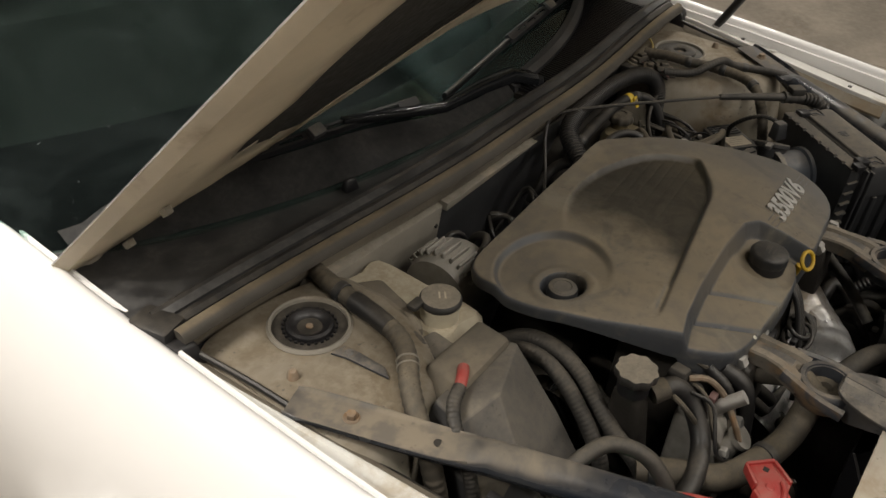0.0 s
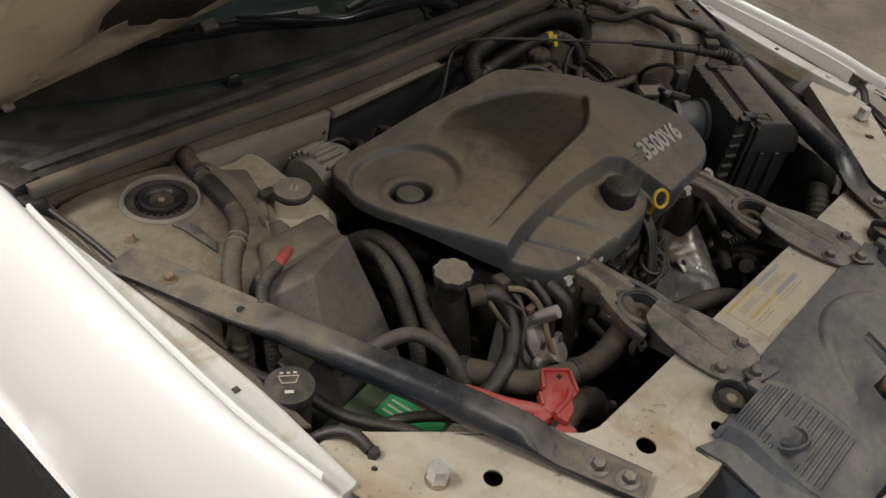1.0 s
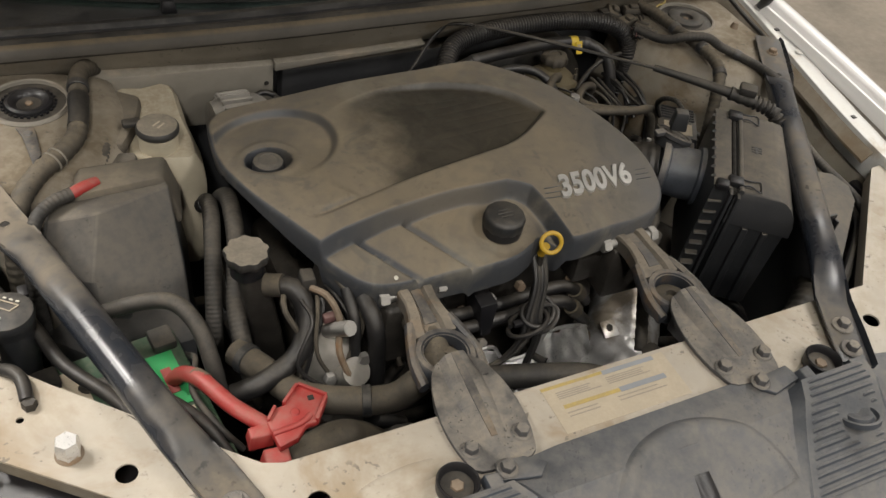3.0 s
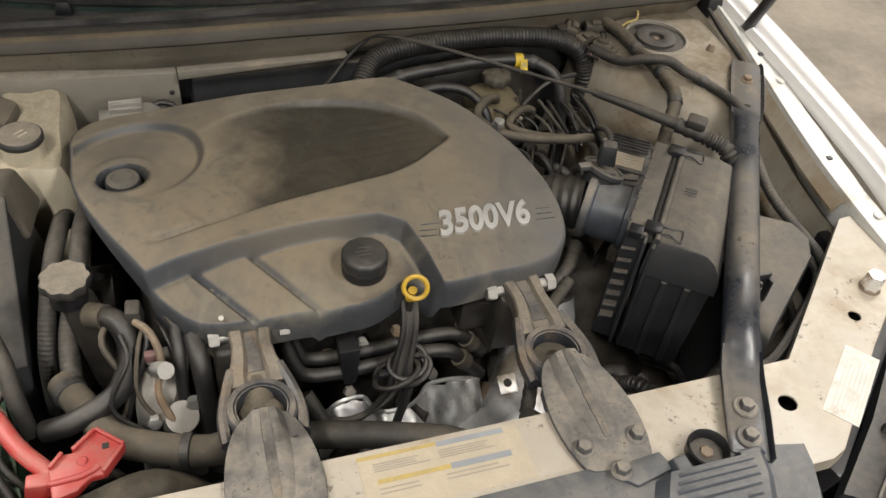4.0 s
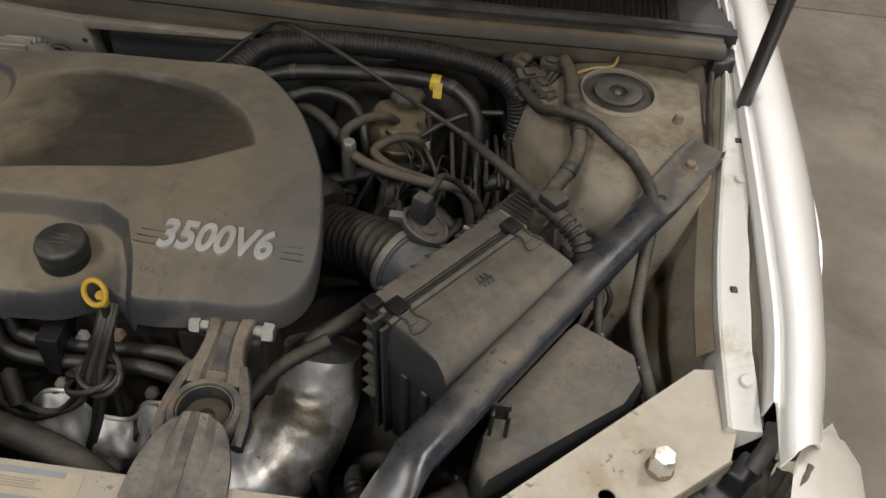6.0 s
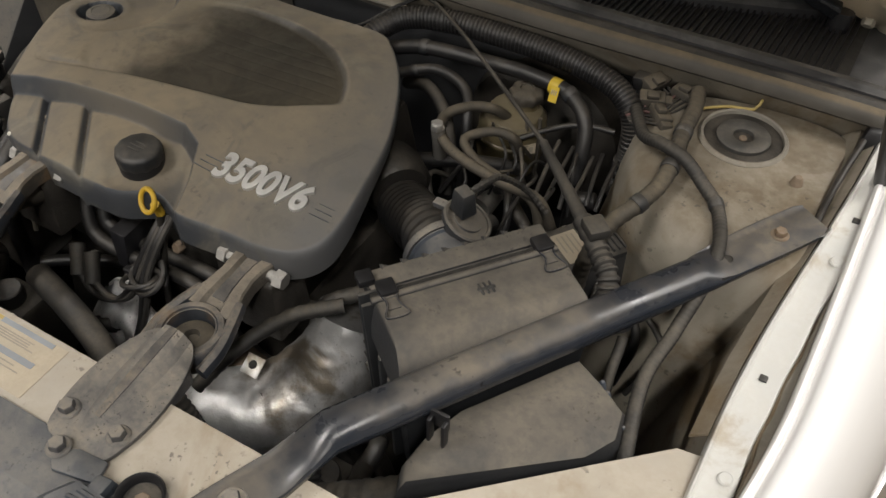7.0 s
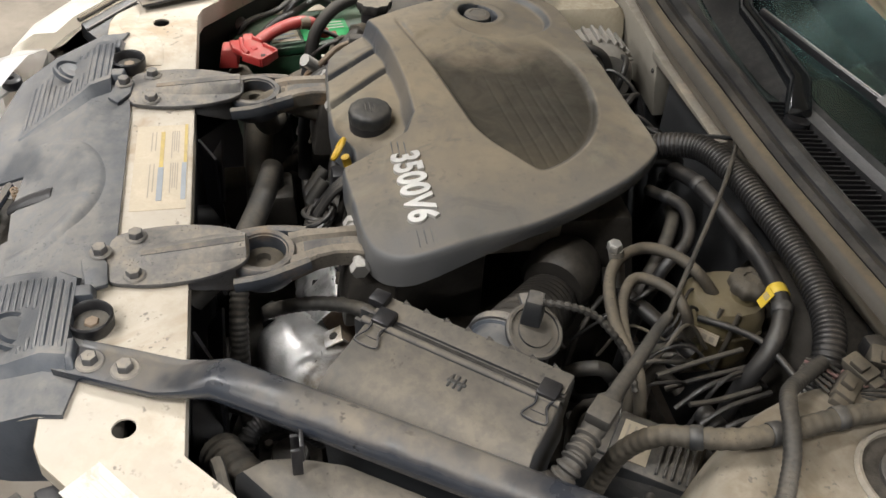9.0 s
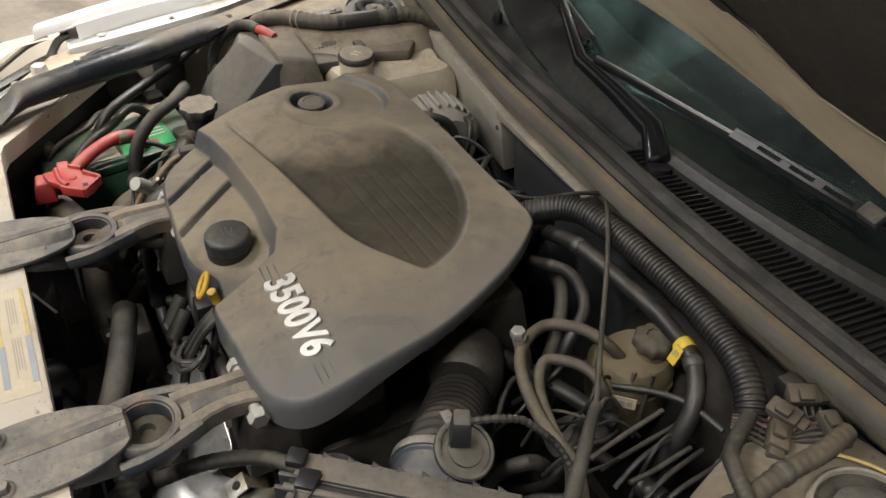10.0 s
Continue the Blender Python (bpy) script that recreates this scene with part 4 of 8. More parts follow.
def hood():
    h = new("hood")
    h.location = (0, 0.95, 0.85)
    tagged(h, "raised hood with a dusty beige underside and near-black sheet inside its frame", "car hood")
    half = [(0.735, 0.0), (0.742, 0.25), (0.735, 0.6), (0.715, 0.9), (0.66, 1.08), (0.5, 1.13), (0.25, 1.15), (0, 1.155)]
    full = [(-x, s) for x, s in half[:-1]][::1] + [half[-1]] + half[:-1][::-1]
    def rear(x):
        return 0.25 - 0.25 * step(abs(x), 0.05, 0.72)
    ring = smooth_outline(full + [(q, rear(q)) for q in (0.62, 0.48, 0.32, 0.16, 0.0, -0.16, -0.32, -0.48, -0.62)], 4)

    def shell(pts, n):
        return [hood_frame(x, s, n) for x, s in pts]
    c = Vector((0, 0.62))

    def inset(k):
        return [tuple(c + (Vector(p) - c) * k) for p in ring]
    b = loft([shell(inset(k), 0.0 if k < 1 else 0.004) for k in (1.0, 0.8, 0.6, 0.4, 0.2, 0.02)], False)
    bmesh.ops.solidify(b, geom=b.faces[:], thickness=0.002)
    part("outer_skin", b, WHITE_PAINT, h, "white outer skin")
    rnd = random.Random(3)
    inner = []
    for i, (x, s) in enumerate(ring):
        xi = max(-0.565, min(0.565, x * 0.80)) + 0.012 * math.sin(i * 2.3)
        lo = rear(xi) + 0.050 + 0.21 * step(xi, -0.35, 0.10) + 0.17 * step(abs(xi), 0.36, 0.56) + 0.012 * math.sin(i * 1.7) + 0.008 * rnd.random()
        inner.append((xi, min(max(s, lo), 0.96 + 0.01 * math.sin(i * 1.9))))
    mid = [tuple(Vector(a).lerp(Vector(d), 0.5)) for a, d in zip(inset(0.985), inner)]
    b = loft([shell(inset(1.0), 0.006), shell(inset(0.985), 0.022), shell(mid, 0.032), shell(inner, 0.03), shell([tuple(c + (Vector(p) - c) * 0.985) for p in inner], 0.022)], False)
    bmesh.ops.solidify(b, geom=b.faces[:], thickness=0.0015)
    part("inner_frame", b, HOOD_INNER, h, "dusty beige pressed inner frame")
    # near-black sheet across the frame's opening; the hollow's shade is its colour
    part("cavity", loft([shell([tuple(c + (Vector(p) - c) * 1.04) for p in inner], 0.0285), shell([tuple(c + (Vector(p) - c) * 0.1) for p in inner], 0.016)], False), HOLLOW_BLACK, h, "near-black sheet painting in the hollow's shade")
    for s in (-1, 1):
        flip = (lambda q: mirrored(q)) if s < 0 else (lambda q: q)
        hin = part("hinge", flip(tube([(0.69, 0.965, 0.825), (0.685, 0.945, 0.86), (0.675, 0.92, 0.90), (0.665, 0.87, 0.945)], 0.016, 8, 0.01, flat=0.35)), HOOD_INNER, h, "beige painted hood hinge")
        part("hinge_plate", flip(tapered([(0.66, 0.93, 0.835), (0.72, 0.93, 0.835), (0.72, 1.0, 0.835), (0.66, 1.0, 0.835)], [(0.675, 0.94, 0.872), (0.705, 0.94, 0.872), (0.705, 0.985, 0.87), (0.675, 0.985, 0.87)], 0.004)), HOOD_INNER, hin)
        for q in ((0.655, 0.90, 0.90), (0.64, 0.83, 0.975)):
            part("hinge_bolt", flip(hex_head(q, 0.009, 0.009, aim((0, -0.72, -0.70)))), TOWER_PAINT, hin)


hood()


# ---- engine cover ----
def cover_material():
    m = surface("dusty_engine_cover_plastic", (0.036, 0.042, 0.052), 0.48, dust=0.92, dust_col=(0.218, 0.177, 0.121), vary=0.15, scale=5.0, bump=0.15, bump_scale=300, flats=(0.62, 0.985), even=0.70, grime=0.25)
    ns, ls = m.node_tree.nodes, m.node_tree.links
    p = ns["Principled BSDF"]
    old = p.inputs["Base Color"].links[0].from_socket
    co = ns.new("ShaderNodeTexCoord")
    # an oily, dust-free film in the hollow: crisp in front, at the tip and behind, fading to the other end
    sep = ns.new("ShaderNodeSeparateXYZ")
    ls.new(co.outputs["Object"], sep.inputs[0])

    def math_node(kind, x, y):
        n = ns.new("ShaderNodeMath")
        n.operation = kind
        for i, v in ((0, x), (1, y)):
            if isinstance(v, float):
                n.inputs[i].default_value = v
            else:
                ls.new(v, n.inputs[i])
        return n.outputs[0]
    px, py = sep.outputs[0], sep.outputs[1]
    n = link_noise(ns, ls, 16.0, 5.0, 0.6, 0.2)
    wob = ramp(ns, ls, n.outputs[0], 0.3, 0.7, -1.0, 1.0)
    fwd = math_node("MAXIMUM", px, 0.0)
    front = math_node("SUBTRACT", py, math_node("ADD", math_node("MULTIPLY", px, 0.185), math_node("MULTIPLY", math_node("MULTIPLY", fwd, fwd), 2.3)))
    ex = math_node("DIVIDE", math_node("ADD", px, 0.06), 0.190)
    ey = math_node("DIVIDE", math_node("SUBTRACT", py, 0.40), 0.140)
    oval = math_node("ADD", math_node("MULTIPLY", ex, ex), math_node("MULTIPLY", ey, ey))
    oval = math_node("ADD", oval, math_node("MULTIPLY", wob, 0.05))
    left = math_node("ADD", math_node("SUBTRACT", px, math_node("MULTIPLY", py, 0.12)), math_node("MULTIPLY", wob, 0.020))
    patch = mul(ns, ls, ramp(ns, ls, front, 0.353, 0.361), ramp(ns, ls, oval, 0.90, 1.04, 1.0, 0.0))
    patch = mul(ns, ls, patch, ramp(ns, ls, left, -0.25, -0.14, 0.0, 0.96))
    smear = link_noise(ns, ls, 20.0, 4.0, 0.6, 1.2)
    patch = mul(ns, ls, patch, ramp(ns, ls, smear.outputs[0], 0.3, 0.65, 0.88, 1.0))
    # dust brushed thinner towards the lettered end, tan smears round the patch
    brush = link_noise(ns, ls, 4.0, 3.0, 0.5, 0.6)
    thin = mul(ns, ls, ramp(ns, ls, sep.outputs[0], 0.03, 0.22, 0.0, 1.0), ramp(ns, ls, brush.outputs[0], 0.3, 0.65, 0.25, 0.75))
    worn = mix(ns, ls, thin, old, (0.105, 0.103, 0.102))
    halo = mul(ns, ls, ramp(ns, ls, oval, 1.0, 1.9, 0.30, 0.0), ramp(ns, ls, brush.outputs[0], 0.35, 0.6, 0.2, 1.0))
    worn = mix(ns, ls, halo, worn, (0.235, 0.185, 0.115))
    # finger-wide wipes and paler blotches in the dust
    wipe = link_noise(ns, ls, 11.0, 6.0, 0.62, 1.6)
    worn = mix(ns, ls, ramp(ns, ls, wipe.outputs[0], 0.56, 0.68, 0.0, 0.45), worn, (0.088, 0.084, 0.072))
    blotch = link_noise(ns, ls, 6.5, 6.0, 0.6, 0.8)
    worn = mix(ns, ls, ramp(ns, ls, blotch.outputs[0], 0.55, 0.70, 0.0, 0.40), worn, (0.262, 0.232, 0.172))
    ls.new(mix(ns, ls, patch, worn, mix(ns, ls, ramp(ns, ls, px, 0.03, 0.14, 0.0, 0.5), (0.020, 0.016, 0.009), (0.070, 0.054, 0.029))), p.inputs["Base Color"])
    return m


COVER_SHELL = cover_material()
COVER_EDGE = [(-0.361, 0.50), (-0.353, 0.545), (-0.318, 0.571), (-0.22, 0.574), (-0.125, 0.577), (0.0, 0.583), (0.020, 0.586), (0.080, 0.588), (0.106, 0.573), (0.147, 0.527), (0.180, 0.473),
              (0.213, 0.398), (0.230, 0.322), (0.235, 0.270), (0.228, 0.235), (0.204, 0.211), (0.165, 0.200), (0.12, 0.196), (0.064, 0.190), (0.046, 0.194), (0.030, 0.206), (0.008, 0.208), (-0.012, 0.196), (-0.05, 0.186), (-0.15, 0.188), (-0.228, 0.196),
              (-0.268, 0.23), (-0.302, 0.29), (-0.338, 0.365), (-0.358, 0.43)]
TIER = [(-0.34, 0.252), (-0.295, 0.262), (-0.251, 0.275), (-0.187, 0.284), (-0.079, 0.292), (-0.009, 0.291), (0.024, 0.276), (0.040, 0.240), (0.050, 0.200), (0.054, 0.15)]


def tier_distance(x, y):
    """Signed distance to the step on the cover's front; positive on the lower tier."""
    best, sign = 9.0, 1.0
    p = Vector((x, y))
    for a, b in zip(TIER, TIER[1:]):
        A, B = Vector(a), Vector(b)
        t = max(0.0, min(1.0, (p - A).dot(B - A) / (B - A).length_squared))
        d = (p - A - (B - A) * t).length
        if d < best:
            best = d
            sign = 1.0 if (B - A).cross(p - A) < 0 else -1.0
    return best * sign


def hollow(x, y):
    """Depth of the tear-shaped hollow: 1 inside, 0 outside."""
    front = 0.303 + (x + 0.275) * 0.185 + 2.6 * max(0.0, x - 0.01) ** 1.9
    inside = step(y, front - 0.002, front + 0.012)
    tip = 1 - step(((x + 0.06) / 0.19) ** 2 + ((y - 0.40) / 0.14) ** 2, 0.86, 1.03)
    left = step(x, -0.24, 0.0)
    return inside * tip * (left + (1 - left) * step(x, -0.285, -0.255) * math.exp(-max(0.0, y - front) / 0.025))


def cover_height(x, y):
    z = 0.869 - 0.012 * step(y, 0.47, 0.6) - 0.018 * step(-x, 0.10, 0.36) - 0.010 * step(x, 0.05, 0.25)
    # the lettered lobe rolls down to its front edge
    fall = 0.302 - y
    roll = 0.5 * (fall + math.sqrt(fall * fall + 0.0009))
    z -= 0.36 * roll * step(x, -0.01, 0.05) + 0.008 * (1 - step(y, 0.2, 0.34)) * (1 - step(x, -0.01, 0.05))
    z -= 0.0105 * hollow(x, y)
    # fine parallel grooves in the hollow
    f = (y - 0.10 * x - 0.40) / 0.017
    if 0.0 < f < 6.0:
        z -= 0.0007 * max(0.0, 1 - abs((f % 1.0) - 0.5) * 5) * step(hollow(x, y), 0.5, 1.0) * step(x, -0.20, -0.10)
    # crisp pressed line along the front of the hollow
    line = y - (0.303 + (x + 0.275) * 0.185 + 2.6 * max(0.0, x - 0.01) ** 1.9)
    z -= 0.0050 * math.exp(-((line - 0.004) / 0.005) ** 2) * step(x, -0.285, -0.26) * (1 - step(x, 0.06, 0.10))
    # lower tier at the front
    d = tier_distance(x, y)
    z -= 0.025 * step(d, 0.0, 0.013) + 0.30 * max(0.0, d - 0.014) ** 1.25 + 0.012 * step(d, 0.0, 0.02) * step(x, -0.02, 0.05)
    # rounded rib grooves across the tier
    for gx in (-0.205, -0.132):
        u = x - gx - (0.230 - y) * 0.74
        if d > 0.010:
            z -= 0.0065 * max(0.0, 1 - abs(u) / 0.008) + 0.004 * (1 - step(u, 0.0, 0.05)) * step(u, -0.004, 0.0)
    # round pan about the filler on the passenger side
    r = math.hypot(x + 0.283, (y - 0.462) * 1.05)
    pan = (1 - step(r, 0.076, 0.090)) * step(y + 0.25 * x, 0.30, 0.40)
    z -= 0.011 * pan
    rk = math.hypot(x + 0.299, y - 0.436)
    z += 0.0025 * math.exp(-((rk - 0.040) / 0.006) ** 2)
    z -= 0.032 * (1 - step(rk, 0.0265, 0.0315))
    # well round the oil filler cap
    ro = math.hypot(x + 0.038, y - 0.236)
    z -= 0.004 * (1 - step(ro, 0.036, 0.054)) * step(d, 0.004, 0.016)
    return z


def engine_cover():
    cov = thing("engine_cover", (-0.05, 0.38, 0.78), "grey plastic engine cover under dust with a dark oily patch", "engine cover")
    edge = smooth_outline(COVER_EDGE, 36)
    c = Vector((-0.05, 0.40))
    rings = []
    ks = [0.0003, 0.008] + [0.008 * i for i in range(2, 119)] + [0.955, 0.965, 0.975, 0.983]
    # even rings inside, then the rolled edge and the skirt
    for k in ks:
        rings.append([(c.x + (x - c.x) * k, c.y + (y - c.y) * k) for x, y in edge])
    rows = [[(x, y, cover_height(x, y)) for x, y in r] for r in rings]
    last = rows[-1]
    for out, drop in ((0.990, 0.0018), (0.997, 0.006), (1.000, 0.013), (0.999, 0.028), (0.996, 0.045), (0.990, 0.0455), (0.978, 0.040)):
        rows.append([(c.x + (x - c.x) * out, c.y + (y - c.y) * out, z[2] - drop * (1.0 - 0.55 * step(y, 0.24, 0.40))) for (x, y), z in zip(edge, last)])
    b = loft(rows, False)
    for f in b.faces:
        f.smooth = True
    shell = part("shell", b, COVER_SHELL, cov, smooth=55)
    cu = bpy.data.curves.new("raised_letters", "FONT")
    cu.body, cu.size, cu.extrude, cu.shear, cu.offset, cu.bevel_depth = "3500V6", 0.052, 0.0022, 0.24, 0.0014, 0.0004
    tmp = bpy.data.objects.new("tmp_letters", cu)
    me = bpy.data.meshes.new_from_object(tmp)
    bpy.data.objects.remove(tmp)
    b = bmesh.new()
    b.from_mesh(me)
    bpy.data.meshes.remove(me)
    turn = Matrix.Rotation(radians(2.6), 3, "Z")
    for v in b.verts:
        q = turn @ Vector((v.co.x * 0.77, v.co.y * 0.86, 0))
        x, y = 0.060 + q.x, 0.2495 + q.y
        v.co = (x, y, cover_height(x, y) + 0.0012 + v.co.z)
    part("raised_letters", b, SILVER_LETTER, shell, "raised silver letters")
    for k in range(3):
        for x0, x1 in ((0.034 + 0.003 * k, 0.060 + 0.003 * k), (0.194 + 0.002 * k, 0.220 - 0.001 * k)):
            y = 0.2535 + 0.0075 * k + 0.045 * (x0 - 0.05)
            part("speed_line", loft([[(x, y - 0.0006, cover_height(x, y) - 0.001), (x, y - 0.0004, cover_height(x, y) + 0.0007), (x, y + 0.0004, cover_height(x, y) + 0.0007), (x, y + 0.0006, cover_height(x, y) - 0.001)] for x in (x0, (x0 + x1) / 2, x1)]), SHROUD_PLASTIC, shell)
    kb = part("filler_knob", lathe([(0.020, -0.03), (0.022, -0.02), (0.022, -0.004), (0.020, 0.002), (0.013, 0.0045), (0.012, 0.0035), (0.004, 0.0035)], (-0.299, 0.436, 0.843), 28), GREY_PLASTIC, cov, "round dusty filler knob")
    part("knob_ridge", torus((-0.299, 0.436, 0.845), 0.016, 0.0016), GREY_PLASTIC, kb)
    cap = part("oil_filler_cap", lathe([(0.025, -0.004), (0.0275, 0.0), (0.028, 0.013), (0.0265, 0.017), (0.023, 0.019), (0.006, 0.0195)], (-0.038, 0.236, 0.838), 48, None, None, lambda a: 1 + 0.018 * math.cos(12 * a)), BLACK_PLASTIC, cov, "black ribbed oil filler cap")
    part("cap_collar", lathe([(0.027, -0.012), (0.0275, 0.0), (0.026, 0.003)], (-0.038, 0.236, 0.838), 36), CLEAN_BLACK, cap)
    for k, w in enumerate((0.017, 0.022, 0.013)):
        part("cap_mark", box(-0.038 - w / 2, -0.038 + w / 2, 0.2295 + k * 0.006, 0.2315 + k * 0.006, 0.8567, 0.8582, 0.0004, seg=1), GREY_PLASTIC, cap)
    part("rivet", disc((-0.212, 0.190, 0.833), 0.003, 0.003, 10, aim((0, -0.6, 0.8))), WHITE_PLASTIC, cov, "tiny pale rivet")
    return cov


engine_cover()


# ---- front cover over the radiator ----
def slope_z(y, base=0.806):
    """The cover's top falls away to the grille."""
    return base - 0.42 * max(0.0, -0.130 - y)


def radiator_cover():
    rc = thing("radiator_cover", (0, -0.2, 0.79), "grey dusty plastic radiator cover with raised ribbed pads", "plastic cover")
    outline = [(-0.352, -0.094), (-0.318, -0.108), (-0.292, -0.104), (-0.268, -0.092), (-0.205, -0.096), (-0.190, -0.098), (-0.165, -0.080), (-0.128, -0.077), (0.126, -0.074), (0.160, -0.078), (0.185, -0.090), (0.205, -0.092), (0.262, -0.090), (0.300, -0.092), (0.335, -0.096), (0.372, -0.104), (0.362, -0.16), (0.345, -0.21),
               (0.305, -0.25), (0.20, -0.277), (0.090, -0.285), (0.078, -0.205), (-0.046, -0.202), (-0.062, -0.285), (-0.20, -0.277), (-0.305, -0.25), (-0.340, -0.20)]
    b = plate(outline, [], 0.0, 0.004)
    for cut in (-0.130, -0.16, -0.21):
        bmesh.ops.bisect_plane(b, geom=b.verts[:] + b.edges[:] + b.faces[:], plane_co=(0, cut, 0), plane_no=(0, 1, 0))
    for v in b.verts:
        v.co.z += slope_z(v.co.y)
    sh = part("shell", b, SHROUD_PLASTIC, rc, smooth=20)
    for run in (((0.372, -0.106), (0.364, -0.16), (0.347, -0.212), (0.306, -0.252), (0.20, -0.279), (0.090, -0.287)), ((-0.354, -0.096), (-0.342, -0.20), (-0.306, -0.252), (-0.20, -0.279), (-0.062, -0.287))):
        part("front_skirt", loft([[(x, y, slope_z(y)), (x, y + 0.003, slope_z(y)), (x, y - 0.012, 0.70), (x, y - 0.016, 0.70)] for x, y in run]), SHROUD_PLASTIC, sh)
    # round bulge about the latch: a soft step, then a shallow dish
    cx, cy = 0.016, -0.212
    rows = []
    for rr, dz in ((1.06, -0.002), (1.0, 0.003), (0.96, 0.0055), (0.90, 0.0055), (0.86, 0.0035), (0.80, 0.002), (0.5, 0.002), (0.1, 0.002)):
        rows.append([(cx + 0.120 * rr * math.cos(a), cy + 0.112 * rr * math.sin(a), slope_z(cy + 0.112 * rr * math.sin(a)) + dz) for a in (radians(6 + 168 * k / 40) for k in range(41))])
    b = loft(rows, False, closed=False)
    bmesh.ops.recalc_face_normals(b, faces=b.faces)
    part("round_bulge", b, SHROUD_PLASTIC, sh, "", 60)
    for s in (-1, 1):
        # raised pad: ribs across it, leaning with the cover, a notch round the cup
        def edge(y):
            q = (-0.088 - y) / 0.142
            return 0.212 - 0.070 * q - 0.006 * math.sin(math.pi * q), 0.312 - 0.030 * q - 0.045 * max(0.0, q - 0.55) ** 1.6

        def top(y):
            return slope_z(y, 0.820) - 0.012 * max(0.0, (-0.13 - y) / 0.10)
        ys = [-0.106 - 0.0124 * k for k in range(11)]
        rows = []
        for y in ys:
            x0, x1 = edge(y)
            z, low = top(y), slope_z(y) - 0.002
            rows.append([(s * (x0 - 0.016), y, low), (s * (x0 - 0.003), y, z - 0.003), (s * x0, y, z), (s * (x0 + (x1 - x0) * 0.33), y, z), (s * (x0 + (x1 - x0) * 0.66), y, z), (s * x1, y, z), (s * (x1 + 0.003), y, z - 0.003), (s * (x1 + 0.014), y, low)])
        b = loft(rows)
        bmesh.ops.recalc_face_normals(b, faces=b.faces)
        panel = part("ribbed_pad", b, SHROUD_PLASTIC, rc, "raised pad of parallel ribs", 30)
        part("pad_tongue", tapered([(s * 0.204, -0.107, 0.804), (s * 0.204, -0.088, 0.804), (s * 0.229, -0.086, 0.804), (s * 0.229, -0.107, 0.804)], [(s * 0.211, -0.107, 0.8195), (s * 0.211, -0.091, 0.8195), (s * 0.227, -0.089, 0.8195), (s * 0.227, -0.107, 0.8195)], 0.002), SHROUD_PLASTIC, panel)
        part("pad_tongue", tapered([(s * 0.284, -0.107, 0.804), (s * 0.284, -0.098, 0.804), (s * 0.325, -0.096, 0.804), (s * 0.325, -0.107, 0.804)], [(s * 0.286, -0.107, 0.8195), (s * 0.286, -0.100, 0.8195), (s * 0.311, -0.100, 0.8195), (s * 0.311, -0.107, 0.8195)], 0.002), SHROUD_PLASTIC, panel)
        ex, ey = s * 0.252, -0.166
        for k in range(14):
            y = -0.112 - k * 0.0086
            x0, x1 = edge(y)
            runs = [(x0 + 0.009, x1 - 0.009)]
            if abs(y - ey) < 0.024:
                w = math.sqrt(0.026 ** 2 - (y - ey) ** 2) * 1.15
                runs = [(x0 + 0.009, abs(ex) - w), (abs(ex) + w, x1 - 0.009)]
            for a, c in runs:
                if c - a > 0.008:
                    z = top(y) - 0.0006
                    part("rib", loft([[(s * x, y - 0.0030, z), (s * x, y - 0.0013, z + h), (s * x, y + 0.0013, z + h), (s * x, y + 0.0030, z)] for x, h in ((a, 0.0006), (a + 0.004, 0.0030), (c - 0.004, 0.0030), (c, 0.0006))]), SHROUD_PLASTIC, panel)
        part("round_boss", lathe([(0.026, -0.003), (0.0255, 0.0035), (0.0225, 0.0045), (0.0195, 0.0005), (0.0180, 0.0005), (0.016, 0.005), (0.010, 0.0062), (0.004, 0.0040)], (ex, ey, top(ey)), 32, aim((0, 0.44, 1))), SHROUD_PLASTIC, panel)
        part("fixing_flap", prism([(s * 0.212, -0.098), (s * 0.205, -0.076), (s * 0.172, -0.079), (s * 0.150, -0.094), (s * 0.165, -0.108)], 0.806, 0.812, 0.0015), SHROUD_PLASTIC, panel)
        # painted bumper bracket beside the pad
        br = part("bumper_bracket", tapered([(s * 0.335, -0.262, 0.735), (s * 0.262, -0.318, 0.725), (s * 0.285, -0.342, 0.722), (s * 0.372, -0.285, 0.735)], [(s * 0.332, -0.262, 0.742), (s * 0.262, -0.314, 0.732), (s * 0.285, -0.338, 0.729), (s * 0.368, -0.283, 0.742)], 0.002), FLANGE_PAINT, car, "scuffed white bumper bracket")
        for q in ((s * 0.345, -0.278, 0.742), (s * 0.288, -0.322, 0.732)):
            o = part("bracket_washer", disc(q, 0.012, 0.003, 18), STEEL, br)
            part("bolt_head", hex_head((q[0], q[1], q[2] + 0.003), 0.007, 0.006), DUSTY_STEEL, o)
        part("rubber_bump", lathe([(0.013, 0.0), (0.015, 0.003), (0.0145, 0.014), (0.012, 0.016), (0.005, 0.016), (0.004, 0.011)], (s * 0.318, -0.270, slope_z(-0.27) - 0.006), 20), CLEAN_BLACK, rc, "black rubber bump")
    # latch in its opening
    lt = thing("hood_latch", (0.01, -0.25, 0.75), "dark greasy hood latch with rusty spring", "latch")
    part("latch_plate", box(-0.042, 0.074, -0.295, -0.20, 0.735, 0.745, 0.003), DARK_IRON, lt)
    part("latch_bar", tube([(-0.040, -0.225, 0.765), (0.03, -0.235, 0.771), (0.074, -0.24, 0.765)], 0.006, 8), BLACK_STEEL, lt)
